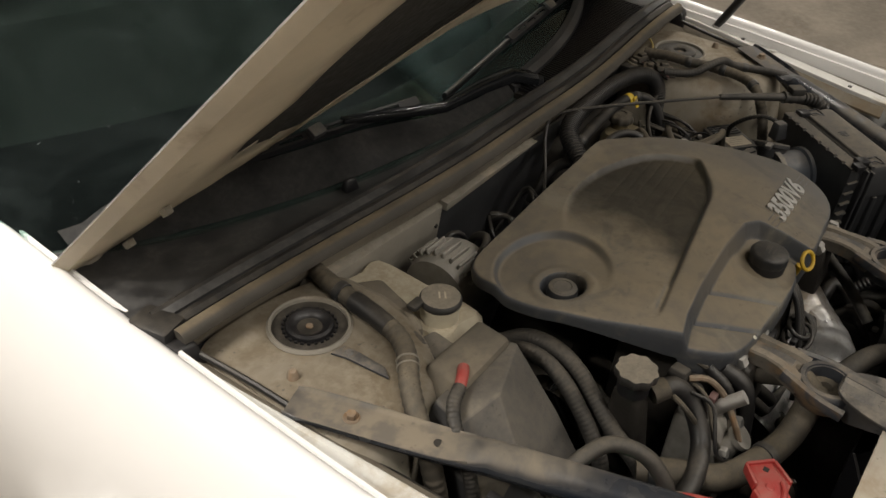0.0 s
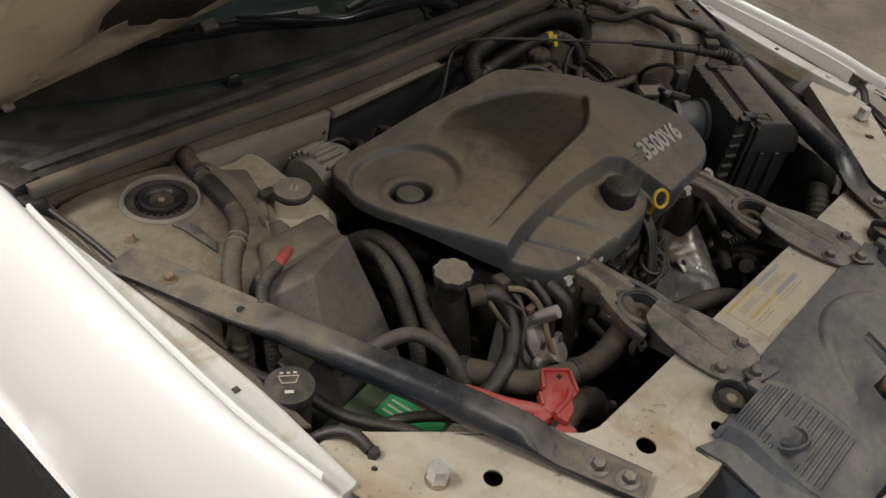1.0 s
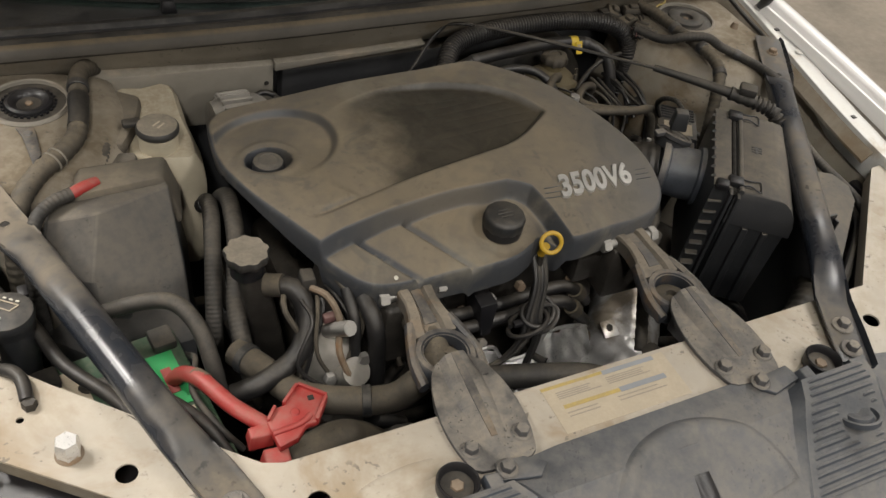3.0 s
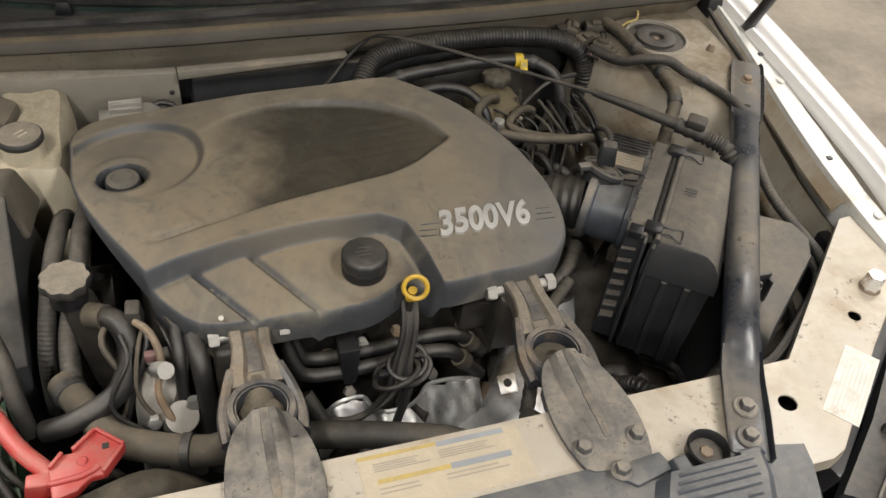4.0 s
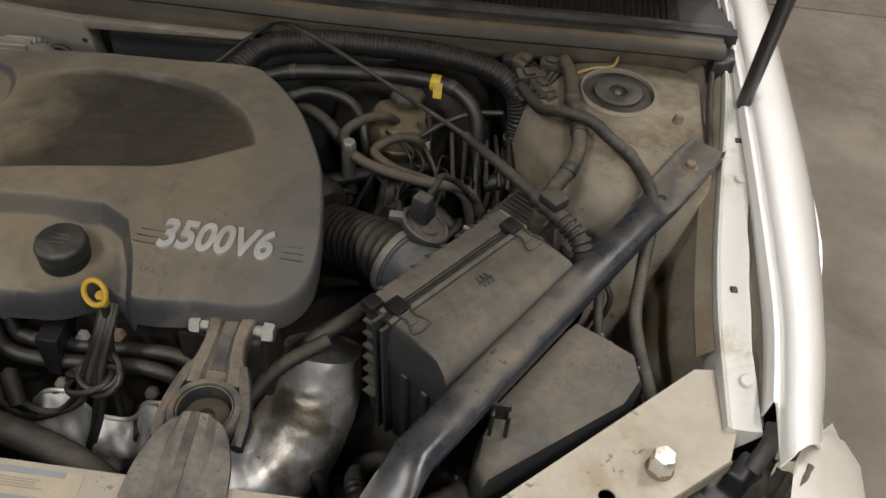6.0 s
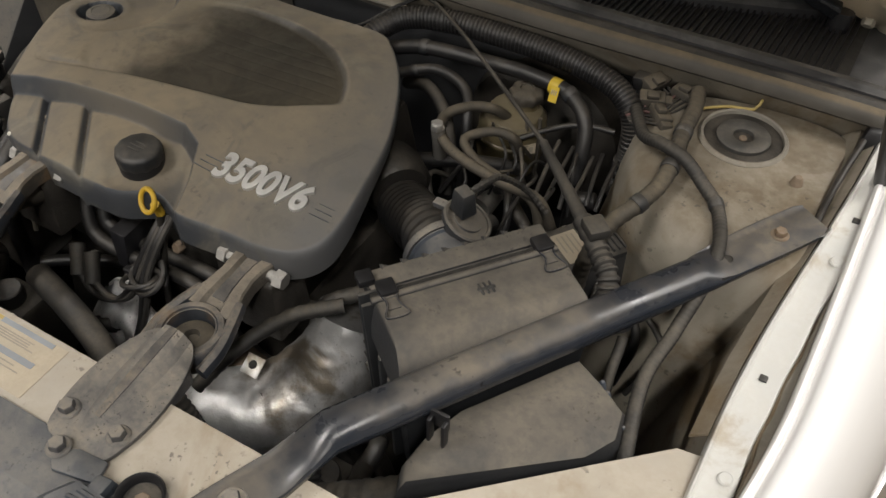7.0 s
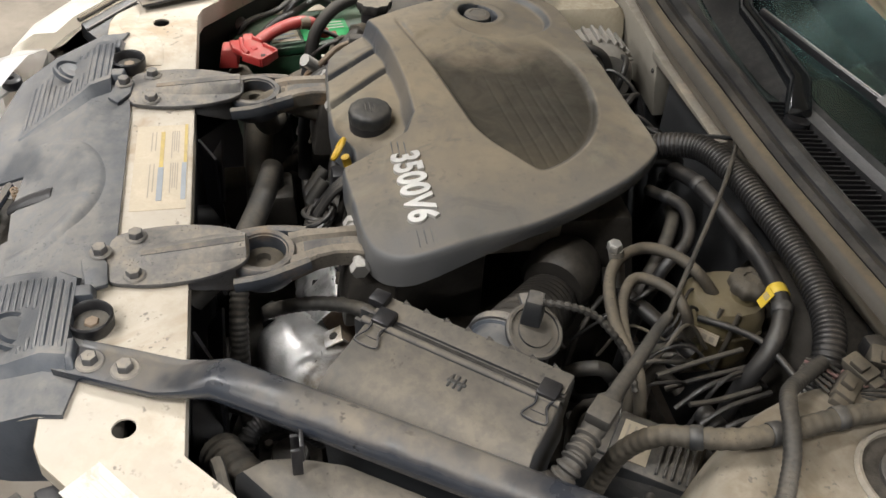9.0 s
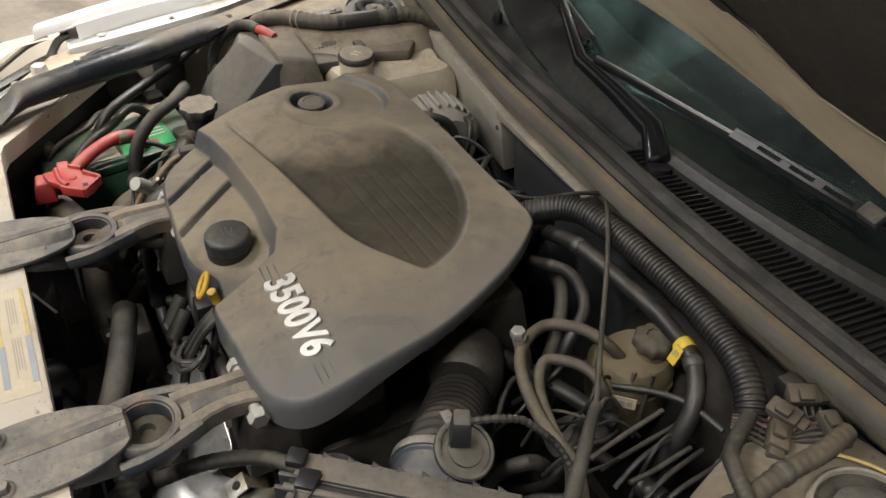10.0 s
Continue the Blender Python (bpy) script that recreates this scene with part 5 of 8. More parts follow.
    part("latch_jaw", tapered([(-0.01, -0.265, 0.745), (0.03, -0.265, 0.745), (0.03, -0.235, 0.745), (-0.01, -0.235, 0.745)], [(-0.005, -0.258, 0.778), (0.02, -0.258, 0.778), (0.02, -0.242, 0.778), (-0.005, -0.242, 0.778)], 0.003), BLACK_STEEL, lt)
    part("spring", tube([(-0.02 + 0.004 * math.sin(k * 1.3), -0.215 + 0.004 * math.cos(k * 1.3), 0.750 + k * 0.0009) for k in range(30)], 0.0013, 6, 0.003), RUSTY, lt)
    part("release_tab", tube([(0.010, -0.215, 0.768), (0.014, -0.195, 0.781), (0.016, -0.160, 0.7935)], 0.012, 10, 0.006, flat=0.35), CLEAN_BLACK, lt)
    for x, y in ((0.257, -0.088), (-0.255, -0.086)):
        st = thing("bump_stop_cup", (x, y, 0.8), "black rubber cup on the support panel", "bump stop", "hood bump stops")
        part("cup", lathe([(0.020, 0.0), (0.0225, 0.004), (0.0235, 0.018), (0.022, 0.020), (0.020, 0.018), (0.0185, 0.008)], (x, y, 0.800), 30), CLEAN_BLACK, st)
        part("cup_floor", disc((x, y, 0.8005), 0.019, 0.008, 24), RUBBER_TAN, st)
        part("cup_bolt", hex_head((x, y, 0.805), 0.008, 0.006), RUSTY, st)


radiator_cover()


# ---- engine mount struts on the support panel ----
def mount_strut(x, lean, group="engine mount struts"):
    t = thing("engine_mount_strut", (x, 0.0, 0.80), "dust-caked steel engine mount strut bolted to the panel", "mount", group)

    def at(dx, y, z):
        return (x + dx + lean * (y + 0.05), y, z)
    half = [(-0.030, -0.080), (-0.044, -0.058), (-0.049, -0.02), (-0.046, 0.018), (-0.038, 0.046), (-0.028, 0.064), (-0.014, 0.073)]
    out = half + [(-a, b) for a, b in half[::-1]]
    outline = [at(a, b, 0)[:2] for a, b in smooth_outline(out, 3)]
    br = part("bracket_plate", prism(outline, 0.8015, 0.808, 0.002), DUSTY_STEEL, t)
    spread = ((-0.070, 0.010, 0.808), (-0.045, 0.017, 0.811), (0.0, 0.023, 0.815), (0.04, 0.024, 0.8185), (0.070, 0.020, 0.820))
    ridge = [[at(dx, y, 0.8065), at(dx * 0.62, y, z - 0.0015), at(dx * 0.34, y, z), at(-dx * 0.34, y, z), at(-dx * 0.62, y, z - 0.0015), at(-dx, y, 0.8065)] for y, dx, z in spread]
    rd_ = part("ridge", loft(ridge), DUSTY_STEEL, br, "pressed ridge")
    part("groove", loft([[at(dx * 0.26, y, z - 0.002), at(dx * 0.22, y, z + 0.0008), at(-dx * 0.22, y, z + 0.0008), at(-dx * 0.26, y, z - 0.002)] for y, dx, z in spread[1:]]), STRUT_BLACK, rd_, "bare dark strip along the ridge")
    skirt = [[at(dx, y, 0.806), at(dx * 1.02, y, 0.806), at(dx * 1.02, y, z), at(dx, y, z)] for y, dx, z in ((-0.02, 0.046, 0.80), (0.02, 0.041, 0.785), (0.05, 0.03, 0.770), (0.064, 0.013, 0.765))]
    part("side_skirt", loft(skirt), DUSTY_STEEL, br)
    part("side_skirt", loft([[(2 * at(0, q[1], 0)[0] - q[0], q[1], q[2]) for q in r] for r in skirt]), DUSTY_STEEL, br)
    for dx, y in ((-0.032, -0.052), (0.032, -0.050), (-0.006, -0.088)):
        b = part("bracket_bolt", disc(at(dx, y, 0.8075 if y > -0.08 else 0.812), 0.0125, 0.003, 20), DUSTY_STEEL, br)
        part("bolt_head", hex_head(at(dx, y, 0.810 if y > -0.08 else 0.8145), 0.0085, 0.008, None, None, 0.4 + dx * 9), DUSTY_STEEL, b)
    # the dogbone: a ring about the bush, a channelled arm to the engine
    part("eye", lathe([(0.028, -0.020), (0.036, -0.020), (0.039, -0.014), (0.039, 0.010), (0.036, 0.014), (0.030, 0.014), (0.028, 0.010), (0.028, -0.020)], at(0, 0.088, 0.786), 36), STRUT_BLACK, t, "dusty steel eye")
    part("rubber_bush", lathe([(0.0285, -0.022), (0.0285, 0.012), (0.0270, 0.012), (0.0262, -0.016), (0.0265, -0.0225), (0.0285, -0.0225)], at(0, 0.088, 0.786), 30), STRUT_BLACK, t, "dust-filmed rubber bush")
    part("bush_core", lathe([(0.0255, -0.024), (0.025, -0.004), (0.020, 0.000), (0.009, 0.001), (0.007, -0.006), (0.001, -0.006)], at(0, 0.088, 0.786), 24), HOSE_TAN, t, "tan dust-caked bush core")
    for s in (-1, 1):
        part("fork_arm", tube([at(0.040 * s, 0.055, 0.786), at(0.041 * s, 0.085, 0.790), at(0.034 * s, 0.116, 0.794), at(0.026 * s, 0.14, 0.796)], 0.007, 8, 0.01, flat=1.4), STRUT_BLACK, t)
    rows = []
    for y, dx, z in ((0.118, 0.033, 0.799), (0.132, 0.031, 0.803), (0.15, 0.025, 0.806), (0.17, 0.022, 0.807), (0.19, 0.0235, 0.807), (0.206, 0.026, 0.804)):
        rows.append([at(-dx, y, z - 0.022), at(-dx, y, z - 0.003), at(-dx * 0.92, y, z), at(-dx * 0.45, y, z + 0.0005), at(-dx * 0.32, y, z - 0.005), at(dx * 0.32, y, z - 0.005), at(dx * 0.45, y, z + 0.0005), at(dx * 0.92, y, z), at(dx, y, z - 0.003), at(dx, y, z - 0.022)])
    arm_ = part("arm", loft(rows), TAN_STEEL, t, "channelled tan-dusted steel arm", 30)
    part("arm_channel", loft([[at(-dx * 0.30, y, z - 0.0046), at(-dx * 0.28, y, z - 0.0036), at(dx * 0.28, y, z - 0.0036), at(dx * 0.30, y, z - 0.0046)] for y, dx, z in ((0.135, 0.030, 0.803), (0.15, 0.025, 0.806), (0.17, 0.022, 0.807), (0.19, 0.0235, 0.807), (0.203, 0.0255, 0.8045))]), STRUT_BLACK, arm_, "dark channel floor")
    part("engine_bolt", tube([at(-0.042, 0.196, 0.793), at(0.044, 0.196, 0.793)], 0.007, 10), STEEL, t)
    for s in (-1, 1):
        part("bolt_end", hex_head(at(0.034 * s, 0.196, 0.793), 0.0115, 0.012, aim((s, 0, 0))), STEEL, t)


mount_strut(0.160, -0.02)
mount_strut(-0.190, 0.03)


# ---- diagonal braces ----
def brace(side):
    pts = [(0.690, 0.550, 0.843), (0.623, 0.440, 0.838), (0.600, 0.404, 0.833), (0.372, 0.045, 0.834), (0.348, -0.008, 0.812), (0.303, -0.105, 0.807)]
    if side < 0:
        pts = [(-0.690, 0.575, 0.845), (-0.630, 0.405, 0.838), (-0.603, 0.346, 0.834), (-0.508, 0.052, 0.832), (-0.486, 0.010, 0.812), (-0.452, -0.085, 0.808)]
    P = [Vector(p) for p in pts]
    b = thing("brace_bar", ((pts[2][0] + pts[3][0]) / 2, (pts[2][1] + pts[3][1]) / 2, 0.82), "black steel diagonal brace bar bolted across the engine bay", "brace", "brace bars")
    d = (P[3] - P[2]).normalized()
    u = Vector((-d.y, d.x, 0)) * side

    def ring(c, w, h, lip_in, lip_out):
        """Section of the bar: half width, height, raised rims where it is pressed flat."""
        out = []
        for k in range(20):
            a = 2 * math.pi * k / 20
            x, z = math.cos(a), math.sin(a)
            q = c + u * (w * math.copysign(abs(x) ** 0.8, x))
            zz = h * z
            if z > -0.05 and abs(x) > 0.86:
                zz += lip_in if x > 0 else lip_out
            out.append(q + Vector((0, 0, zz)))
        return out
    A, B = P[0], P[-1]
    sections = [(A, 0.023, 0.002, 0.005, 0.002), (P[0].lerp(P[1], 0.08), 0.026, 0.002, 0.006, 0.003), (P[0].lerp(P[1], 0.5), 0.027, 0.002, 0.008, 0.004), (P[1], 0.026, 0.003, 0.008, 0.004), (P[1].lerp(P[2], 0.6), 0.0235, 0.013, 0.002, 0.002),
                (P[2], 0.0215, 0.0195, 0, 0), (P[2].lerp(P[3], 0.35), 0.0215, 0.021, 0, 0), (P[2].lerp(P[3], 0.7), 0.0215, 0.021, 0, 0), (P[3], 0.022, 0.0185, 0, 0), (P[3].lerp(P[4], 0.5), 0.0235, 0.009, 0.004, 0.002), (P[4], 0.025, 0.003, 0.008, 0.004), (P[4].lerp(P[5], 0.5), 0.025, 0.002, 0.010, 0.004), (B, 0.024, 0.002, 0.010, 0.004)]
    part("bar", loft([ring(*q) for q in sections]), BLACK_STEEL if side > 0 else DUSTY_BRACE, b, smooth=60)
    q = P[0].lerp(P[1], 0.42)
    o = part("end_bolt", disc(q + Vector((0, 0, 0.001)), 0.0105, 0.003, 20), RUSTY, b, "rusty bolt")
    part("bolt_head", hex_head(q + Vector((0, 0, 0.003)), 0.0072, 0.007), RUSTY, o)
    part("drain_hole", disc(P[0].lerp(P[1], 1.0) + Vector((0, 0, 0.0026)), 0.0055, 0.001, 14), HOLLOW_BLACK, b)
    for q in ((P[4].lerp(P[5], 0.42)), (P[4].lerp(P[5], 0.78))):
        o = part("end_bolt", disc(q + Vector((0, 0, 0.0015)), 0.0145, 0.003, 24), DUSTY_STEEL, b, "pale flanged bolt")
        part("bolt_head", hex_head(q + Vector((0, 0, 0.0045)), 0.0085, 0.008, None, None, 0.3), DUSTY_STEEL, o)
    if side > 0:
        cl = part("clip", box(0.438, 0.460, 0.112, 0.116, 0.812, 0.836, 0.001), CLEAN_BLACK, b, "black plastic clip")
        for dx in (0, 0.016):
            part("clip_leg", box(0.440 + dx, 0.444 + dx, 0.104, 0.114, 0.792, 0.829, 0.001), CLEAN_BLACK, cl)


brace(1)
brace(-1)


# ---- prop rod ----
pr = thing("hood_prop", (0.742, 0.64, 0.847), "black gas strut propping the raised hood", "prop rod")
part("rod", tube([(0.742, 0.640, 0.850), (0.664, 0.375, 1.335)], 0.0095, 14, 0.1), CLEAN_BLACK, pr)
part("upper_rod", tube([(0.664, 0.375, 1.335), (0.632, 0.265, 1.555)], 0.005, 10, 0.1), BLACK_STEEL, pr)
part("foot", disc((0.742, 0.64, 0.838), 0.011, 0.016, 16), STEEL, pr)


# ---- air filter box and intake, driver's side ----
def air_box():
    U, V, O = Vector((0.62, 0.784, 0)), Vector((0.784, -0.62, 0)), Vector((0.322, 0.190, 0))
    m = Matrix(((U.x, V.x, 0, O.x), (U.y, V.y, 0, O.y), (0, 0, 1, 0), (0, 0, 0, 1)))

    def put(name, b, mat_, parent, label="", smooth=40):
        return part(name, moved(b, m), mat_, parent, label, smooth)
    t = thing("air_filter_box", (0.42, 0.26, 0.64), "dusty black plastic air filter box with a clipped lid", "air filter box")

    def ring(a0, a1, b0, b1, z):
        return [(a0, b0, z), (a1, b0, z), (a1, b1, z), (a0, b1, z)]
    body = put("body", tapered(ring(0.010, 0.205, 0.002, 0.088, 0.63), ring(0.0, 0.213, 0.0, 0.094, 0.792), 0.006), BLACK_PLASTIC, t)
    lid = put("lid", loft([ring(-0.004, 0.217, 0.0, 0.098, 0.792), ring(-0.004, 0.217, 0.0, 0.098, 0.800), ring(-0.004, 0.217, 0.0005, 0.0975, 0.812), ring(-0.002, 0.215, 0.001, 0.0935, 0.826), ring(0.0, 0.213, 0.002, 0.086, 0.838), ring(0.002, 0.211, 0.003, 0.075, 0.8465), ring(0.004, 0.209, 0.004, 0.062, 0.8500), ring(0.006, 0.207, 0.005, 0.05, 0.8505)]), GREY_PLASTIC, t, "dusty lid", 60)
    for b0 in (0.030, 0.060):
        put("front_rib", tapered([(-0.002, b0, 0.64), (0.012, b0, 0.64), (0.012, b0 + 0.010, 0.64), (-0.002, b0 + 0.010, 0.64)], [(-0.006, b0, 0.79), (0.008, b0, 0.79), (0.008, b0 + 0.010, 0.79), (-0.006, b0 + 0.010, 0.79)], 0.003), BLACK_PLASTIC, body)
    back = put("rear_half", tapered(ring(0.012, 0.202, -0.036, -0.004, 0.64), ring(0.0, 0.212, -0.033, -0.004, 0.848), 0.004), BLACK_PLASTIC, t)
    put("rear_top", box(0.002, 0.210, -0.033, -0.006, 0.846, 0.851, 0.002), GREY_PLASTIC, back)
    for k in range(7):
        z = 0.692 + 0.0215 * k
        put("fin", tapered([(-0.003, -0.032, z), (0.010, -0.032, z), (0.010, -0.014, z + 0.004), (-0.003, -0.014, z + 0.004)], [(-0.002, -0.032, z + 0.0018), (0.010, -0.032, z + 0.0018), (0.010, -0.014, z + 0.0058), (-0.002, -0.014, z + 0.0058)], 0), GREY_PLASTIC, back)
    for k in range(8):
        a = 0.022 + 0.0235 * k
        put("edge_tooth", from_lists([(a, -0.038, 0.850), (a + 0.009, -0.033, 0.850), (a, -0.028, 0.850), (a + 0.002, -0.033, 0.8545)], [(0, 1, 2), (0, 1, 3), (1, 2, 3), (2, 0, 3)]), GREY_PLASTIC, back, smooth=0)
    for b0, hi in ((-0.0085, 0.850), (0.0035, 0.846)):
        put("front_flange", tapered(ring(-0.002, 0.014, b0, b0 + 0.005, 0.645), ring(-0.012, 0.010, b0, b0 + 0.005, hi), 0.0015), BLACK_PLASTIC, body)
    # near-black strip drawn in place of the shaded gap beside the lid
    put("seam_gap_strip", tube([(0.0, -0.001, 0.846), (0.212, -0.001, 0.846)], 0.0036, 8, 0.05), HOLLOW_BLACK, lid)
    put("lid_rail", tube([(-0.002, 0.008, 0.8505), (0.210, 0.008, 0.8505)], 0.0042, 10, 0.05), GREY_PLASTIC, lid)
    for a in (0.018, 0.196):
        c = put("latch", box(a - 0.010, a + 0.010, -0.012, 0.010, 0.848, 0.858, 0.002), CLEAN_BLACK, t, "black snap latch")
        put("latch_tongue", box(a - 0.007, a + 0.007, 0.008, 0.026, 0.848, 0.852, 0.001), GREY_PLASTIC, c)
        put("latch_wire", tube([(a - 0.010, 0.004, 0.853), (a - 0.006, 0.020, 0.855), (a - 0.012, 0.036, 0.8525), (a + 0.012, 0.036, 0.8525), (a + 0.006, 0.020, 0.855), (a + 0.010, 0.004, 0.853)], 0.0012, 6, 0.004), BLACK_STEEL, c)
    cr = put("arrow_mark", box(0.106, 0.126, 0.030, 0.035, 0.8495, 0.8515, 0.001, seg=1), BLACK_PLASTIC, lid)
    for dx in (-0.006, 0.0, 0.006):
        put("mark_bar", box(0.1145 + dx, 0.1175 + dx, 0.024, 0.041, 0.8495, 0.8517, 0.001, seg=1), BLACK_PLASTIC, cr)
    put("corner_lug", box(-0.008, 0.010, -0.030, -0.012, 0.850, 0.860, 0.002), CLEAN_BLACK, back)
    # lower intake housing beside it
    h = thing("intake_duct", (0.52, 0.17, 0.55), "dusty grey plastic intake duct housing", "duct")
    top = [(0.440, 0.052), (0.430, 0.075), (0.432, 0.105), (0.448, 0.153), (0.519, 0.263), (0.530, 0.278), (0.562, 0.262), (0.598, 0.240), (0.604, 0.205), (0.585, 0.170)]
    c = Vector((0.515, 0.165))
    rows = [[(c.x + (x - c.x) * k, c.y + (y - c.y) * k, z) for x, y in top] for k, z in ((1.06, 0.52), (1.05, 0.66), (1.03, 0.752), (1.0, 0.775), (0.94, 0.786), (0.7, 0.790), (0.1, 0.792))]
    part("housing", loft(rows), GREY_PLASTIC, h, smooth=50)
    for k in range(5):
        q = Vector((0.560, 0.265)).lerp(Vector((0.600, 0.225)), k / 4)
        part("rim_tooth", disc((q.x, q.y, 0.768), 0.0055, 0.012, 10, None, None, 0.003), SHROUD_PLASTIC, h)
    part("lower_rim", tube([(0.40, 0.03, 0.745), (0.47, 0.055, 0.745), (0.60, 0.155, 0.745), (0.615, 0.215, 0.745)], 0.007, 8), GREY_PLASTIC, h)
    # intake tube with airflow sensor and bellows
    it = thing("intake_tube", (0.31, 0.35, 0.75), "grey intake tube with airflow sensor and ribbed rubber bellows", "intake tube")
    D = Vector((-0.784, 0.62, 0.0))
    P = Vector((0.372, 0.300, 0.776))
    tn = aim(D)
    part("sensor_body", lathe([(0.045, 0.0), (0.047, 0.004), (0.047, 0.012), (0.042, 0.014), (0.041, 0.058), (0.044, 0.060), (0.044, 0.070), (0.038, 0.072)], P, 36, tn), SHROUD_PLASTIC, it)
    part("bellows", tube([P + D * s + Vector((0, 0, -0.42 * max(0, s - 0.085))) for s in (0.070, 0.10, 0.13, 0.16, 0.20)], 0.0385, 28, 0.0056, 0.0018), RUBBER, it, "ribbed black rubber bellows")
    part("hose_clamp", lathe([(0.047, 0), (0.0475, 0.001), (0.0475, 0.009), (0.047, 0.010)], P + D * 0.062, 36, tn), DUSTY_STEEL, it, "steel hose clamp")
    part("clamp_screw", box(0.300, 0.318, 0.352, 0.364, 0.831, 0.839, 0.002), DUSTY_STEEL, it)
    part("sensor_flange", lathe([(0.022, -0.022), (0.026, -0.006), (0.031, -0.003), (0.0315, 0.003), (0.0295, 0.005), (0.0265, 0.005), (0.0258, 0.0025), (0.0185, 0.0025), (0.0178, 0.005), (0.004, 0.005)], (0.342, 0.360, 0.822), 36, aim((0.40, 0.15, 0.90))), GREY_PLASTIC, it)
    sp = part("sensor_plug", tapered([(0.322, 0.352, 0.84), (0.346, 0.340, 0.84), (0.356, 0.360, 0.84), (0.332, 0.372, 0.84)], [(0.326, 0.354, 0.872), (0.344, 0.345, 0.872), (0.352, 0.360, 0.872), (0.334, 0.369, 0.872)], 0.003), BLACK_PLASTIC, it, "black sensor plug")
    part("plug_lead", tube([(0.344, 0.362, 0.868), (0.352, 0.39, 0.866), (0.356, 0.42, 0.85), (0.375, 0.45, 0.815), (0.40, 0.46, 0.78)], 0.0045, 8, 0.004, 0.001), RUBBER_TAN, sp)


air_box()


# ---- brake fluid reservoir ----
def brake_reservoir():
    t = thing("brake_fluid_reservoir", (0.275, 0.62, 0.68), "amber plastic brake fluid reservoir with a dusty ribbed cap", "reservoir")
    part("tank", loft([[(x, y, z) for x, y in smooth_outline([(0.275 - w, 0.618 - d), (0.275 + w, 0.618 - d), (0.275 + w, 0.618 + d), (0.275 - w, 0.618 + d)], 4)] for w, d, z in ((0.032, 0.030, 0.690), (0.035, 0.034, 0.705), (0.036, 0.036, 0.742), (0.0375, 0.0375, 0.744), (0.0375, 0.0375, 0.748), (0.036, 0.036, 0.750), (0.0355, 0.0355, 0.770), (0.030, 0.030, 0.780), (0.018, 0.018, 0.783))]), TAN_FLUID, t)
    part("neck", disc((0.284, 0.637, 0.780), 0.018, 0.015, 24), TAN_FLUID, t)
    cap = part("cap", lathe([(0.022, 0.0), (0.024, 0.003), (0.0235, 0.012), (0.020, 0.016), (0.010, 0.018), (0.009, 0.016)], (0.284, 0.637, 0.794), 42, None, None, lambda a: 1 + 0.06 * math.cos(9 * a)), HOSE_TAN, t, "dusty ribbed cap")
    for q in ((0.306, 0.596), (0.318, 0.612)):
        part("fluid_line", tube([(q[0], q[1], 0.790), (q[0] + 0.004, q[1] - 0.006, 0.75), (q[0] + 0.004, q[1] - 0.010, 0.69)], 0.0028, 8, 0.01), HOSE_TAN, t)
    lb = part("side_label", moved(box(-0.016, 0.016, -0.001, 0.001, -0.008, 0.008, 0), Matrix.Translation((0.312, 0.582, 0.752)) @ Matrix.Rotation(radians(48), 4, "Z")), LABEL_GREY, t)
    for k in range(3):
        part("label_bar", moved(box(-0.012 + 0.009 * k, -0.006 + 0.009 * k, -0.0018, -0.0008, -0.004, 0.004, 0), Matrix.Translation((0.312, 0.582, 0.752)) @ Matrix.Rotation(radians(48), 4, "Z")), LABEL_TEXT, lb)
    part("master_cylinder", tube([(0.275, 0.52, 0.672), (0.275, 0.64, 0.672), (0.275, 0.75, 0.672)], 0.021, 16, 0.05), CAST, t)
    part("brake_booster", lathe([(0.02, 0.10), (0.06, 0.095), (0.125, 0.06), (0.132, 0.03), (0.13, -0.01)], (0.285, 0.765, 0.67), 36, aim((0, -1, 0))), DARK_IRON, t, "black brake booster")
    ring = part("level_plug", disc((0.318, 0.560, 0.716), 0.010, 0.02, 14, aim((0.5, -0.8, 0))), RUBBER, t)


brake_reservoir()


# ---- hoses and cables, one thing each ----
def hose(name, label, pts, r, mat_, seg=12, step_=0.008, rib=0.0, category="hose", group="engine bay hoses", clamps=()):
    ob = single(name, tube(pts, r, seg, step_, rib), mat_, label, category, group, smooth=50 if not rib else 32)
    for f in clamps:
        path = spline(pts, 0.01)
        i = min(len(path) - 2, int(f * len(path)))
        d = (path[i + 1] - path[i]).normalized()
        part("clamp", lathe([(r * 1.04, -0.006), (r * 1.12, -0.005), (r * 1.12, 0.005), (r * 1.04, 0.006)], path[i], 18, aim(d)), BLACK_PLASTIC, ob)
    return ob


hose("corrugated_hose", "thick black corrugated hose arching behind the engine cover", [(0.035, 0.560, 0.80), (0.046, 0.600, 0.828), (0.080, 0.645, 0.848), (0.14, 0.664, 0.854), (0.22, 0.672, 0.854), (0.30, 0.674, 0.852), (0.37, 0.667, 0.848), (0.412, 0.654, 0.840), (0.436, 0.640, 0.820), (0.444, 0.630, 0.780), (0.440, 0.625, 0.70)], 0.0168, RUBBER, 18, 0.0028, 0.0016, clamps=(0.06, 0.9))
hose("rubber_hose", "black rubber hose beside the brake reservoir", [(0.06, 0.630, 0.80), (0.12, 0.638, 0.818), (0.20, 0.646, 0.822), (0.28, 0.650, 0.824), (0.345, 0.640, 0.822), (0.382, 0.615, 0.80), (0.39, 0.59, 0.74), (0.39, 0.58, 0.62)], 0.0105, RUBBER, 14, clamps=(0.12, 0.55))
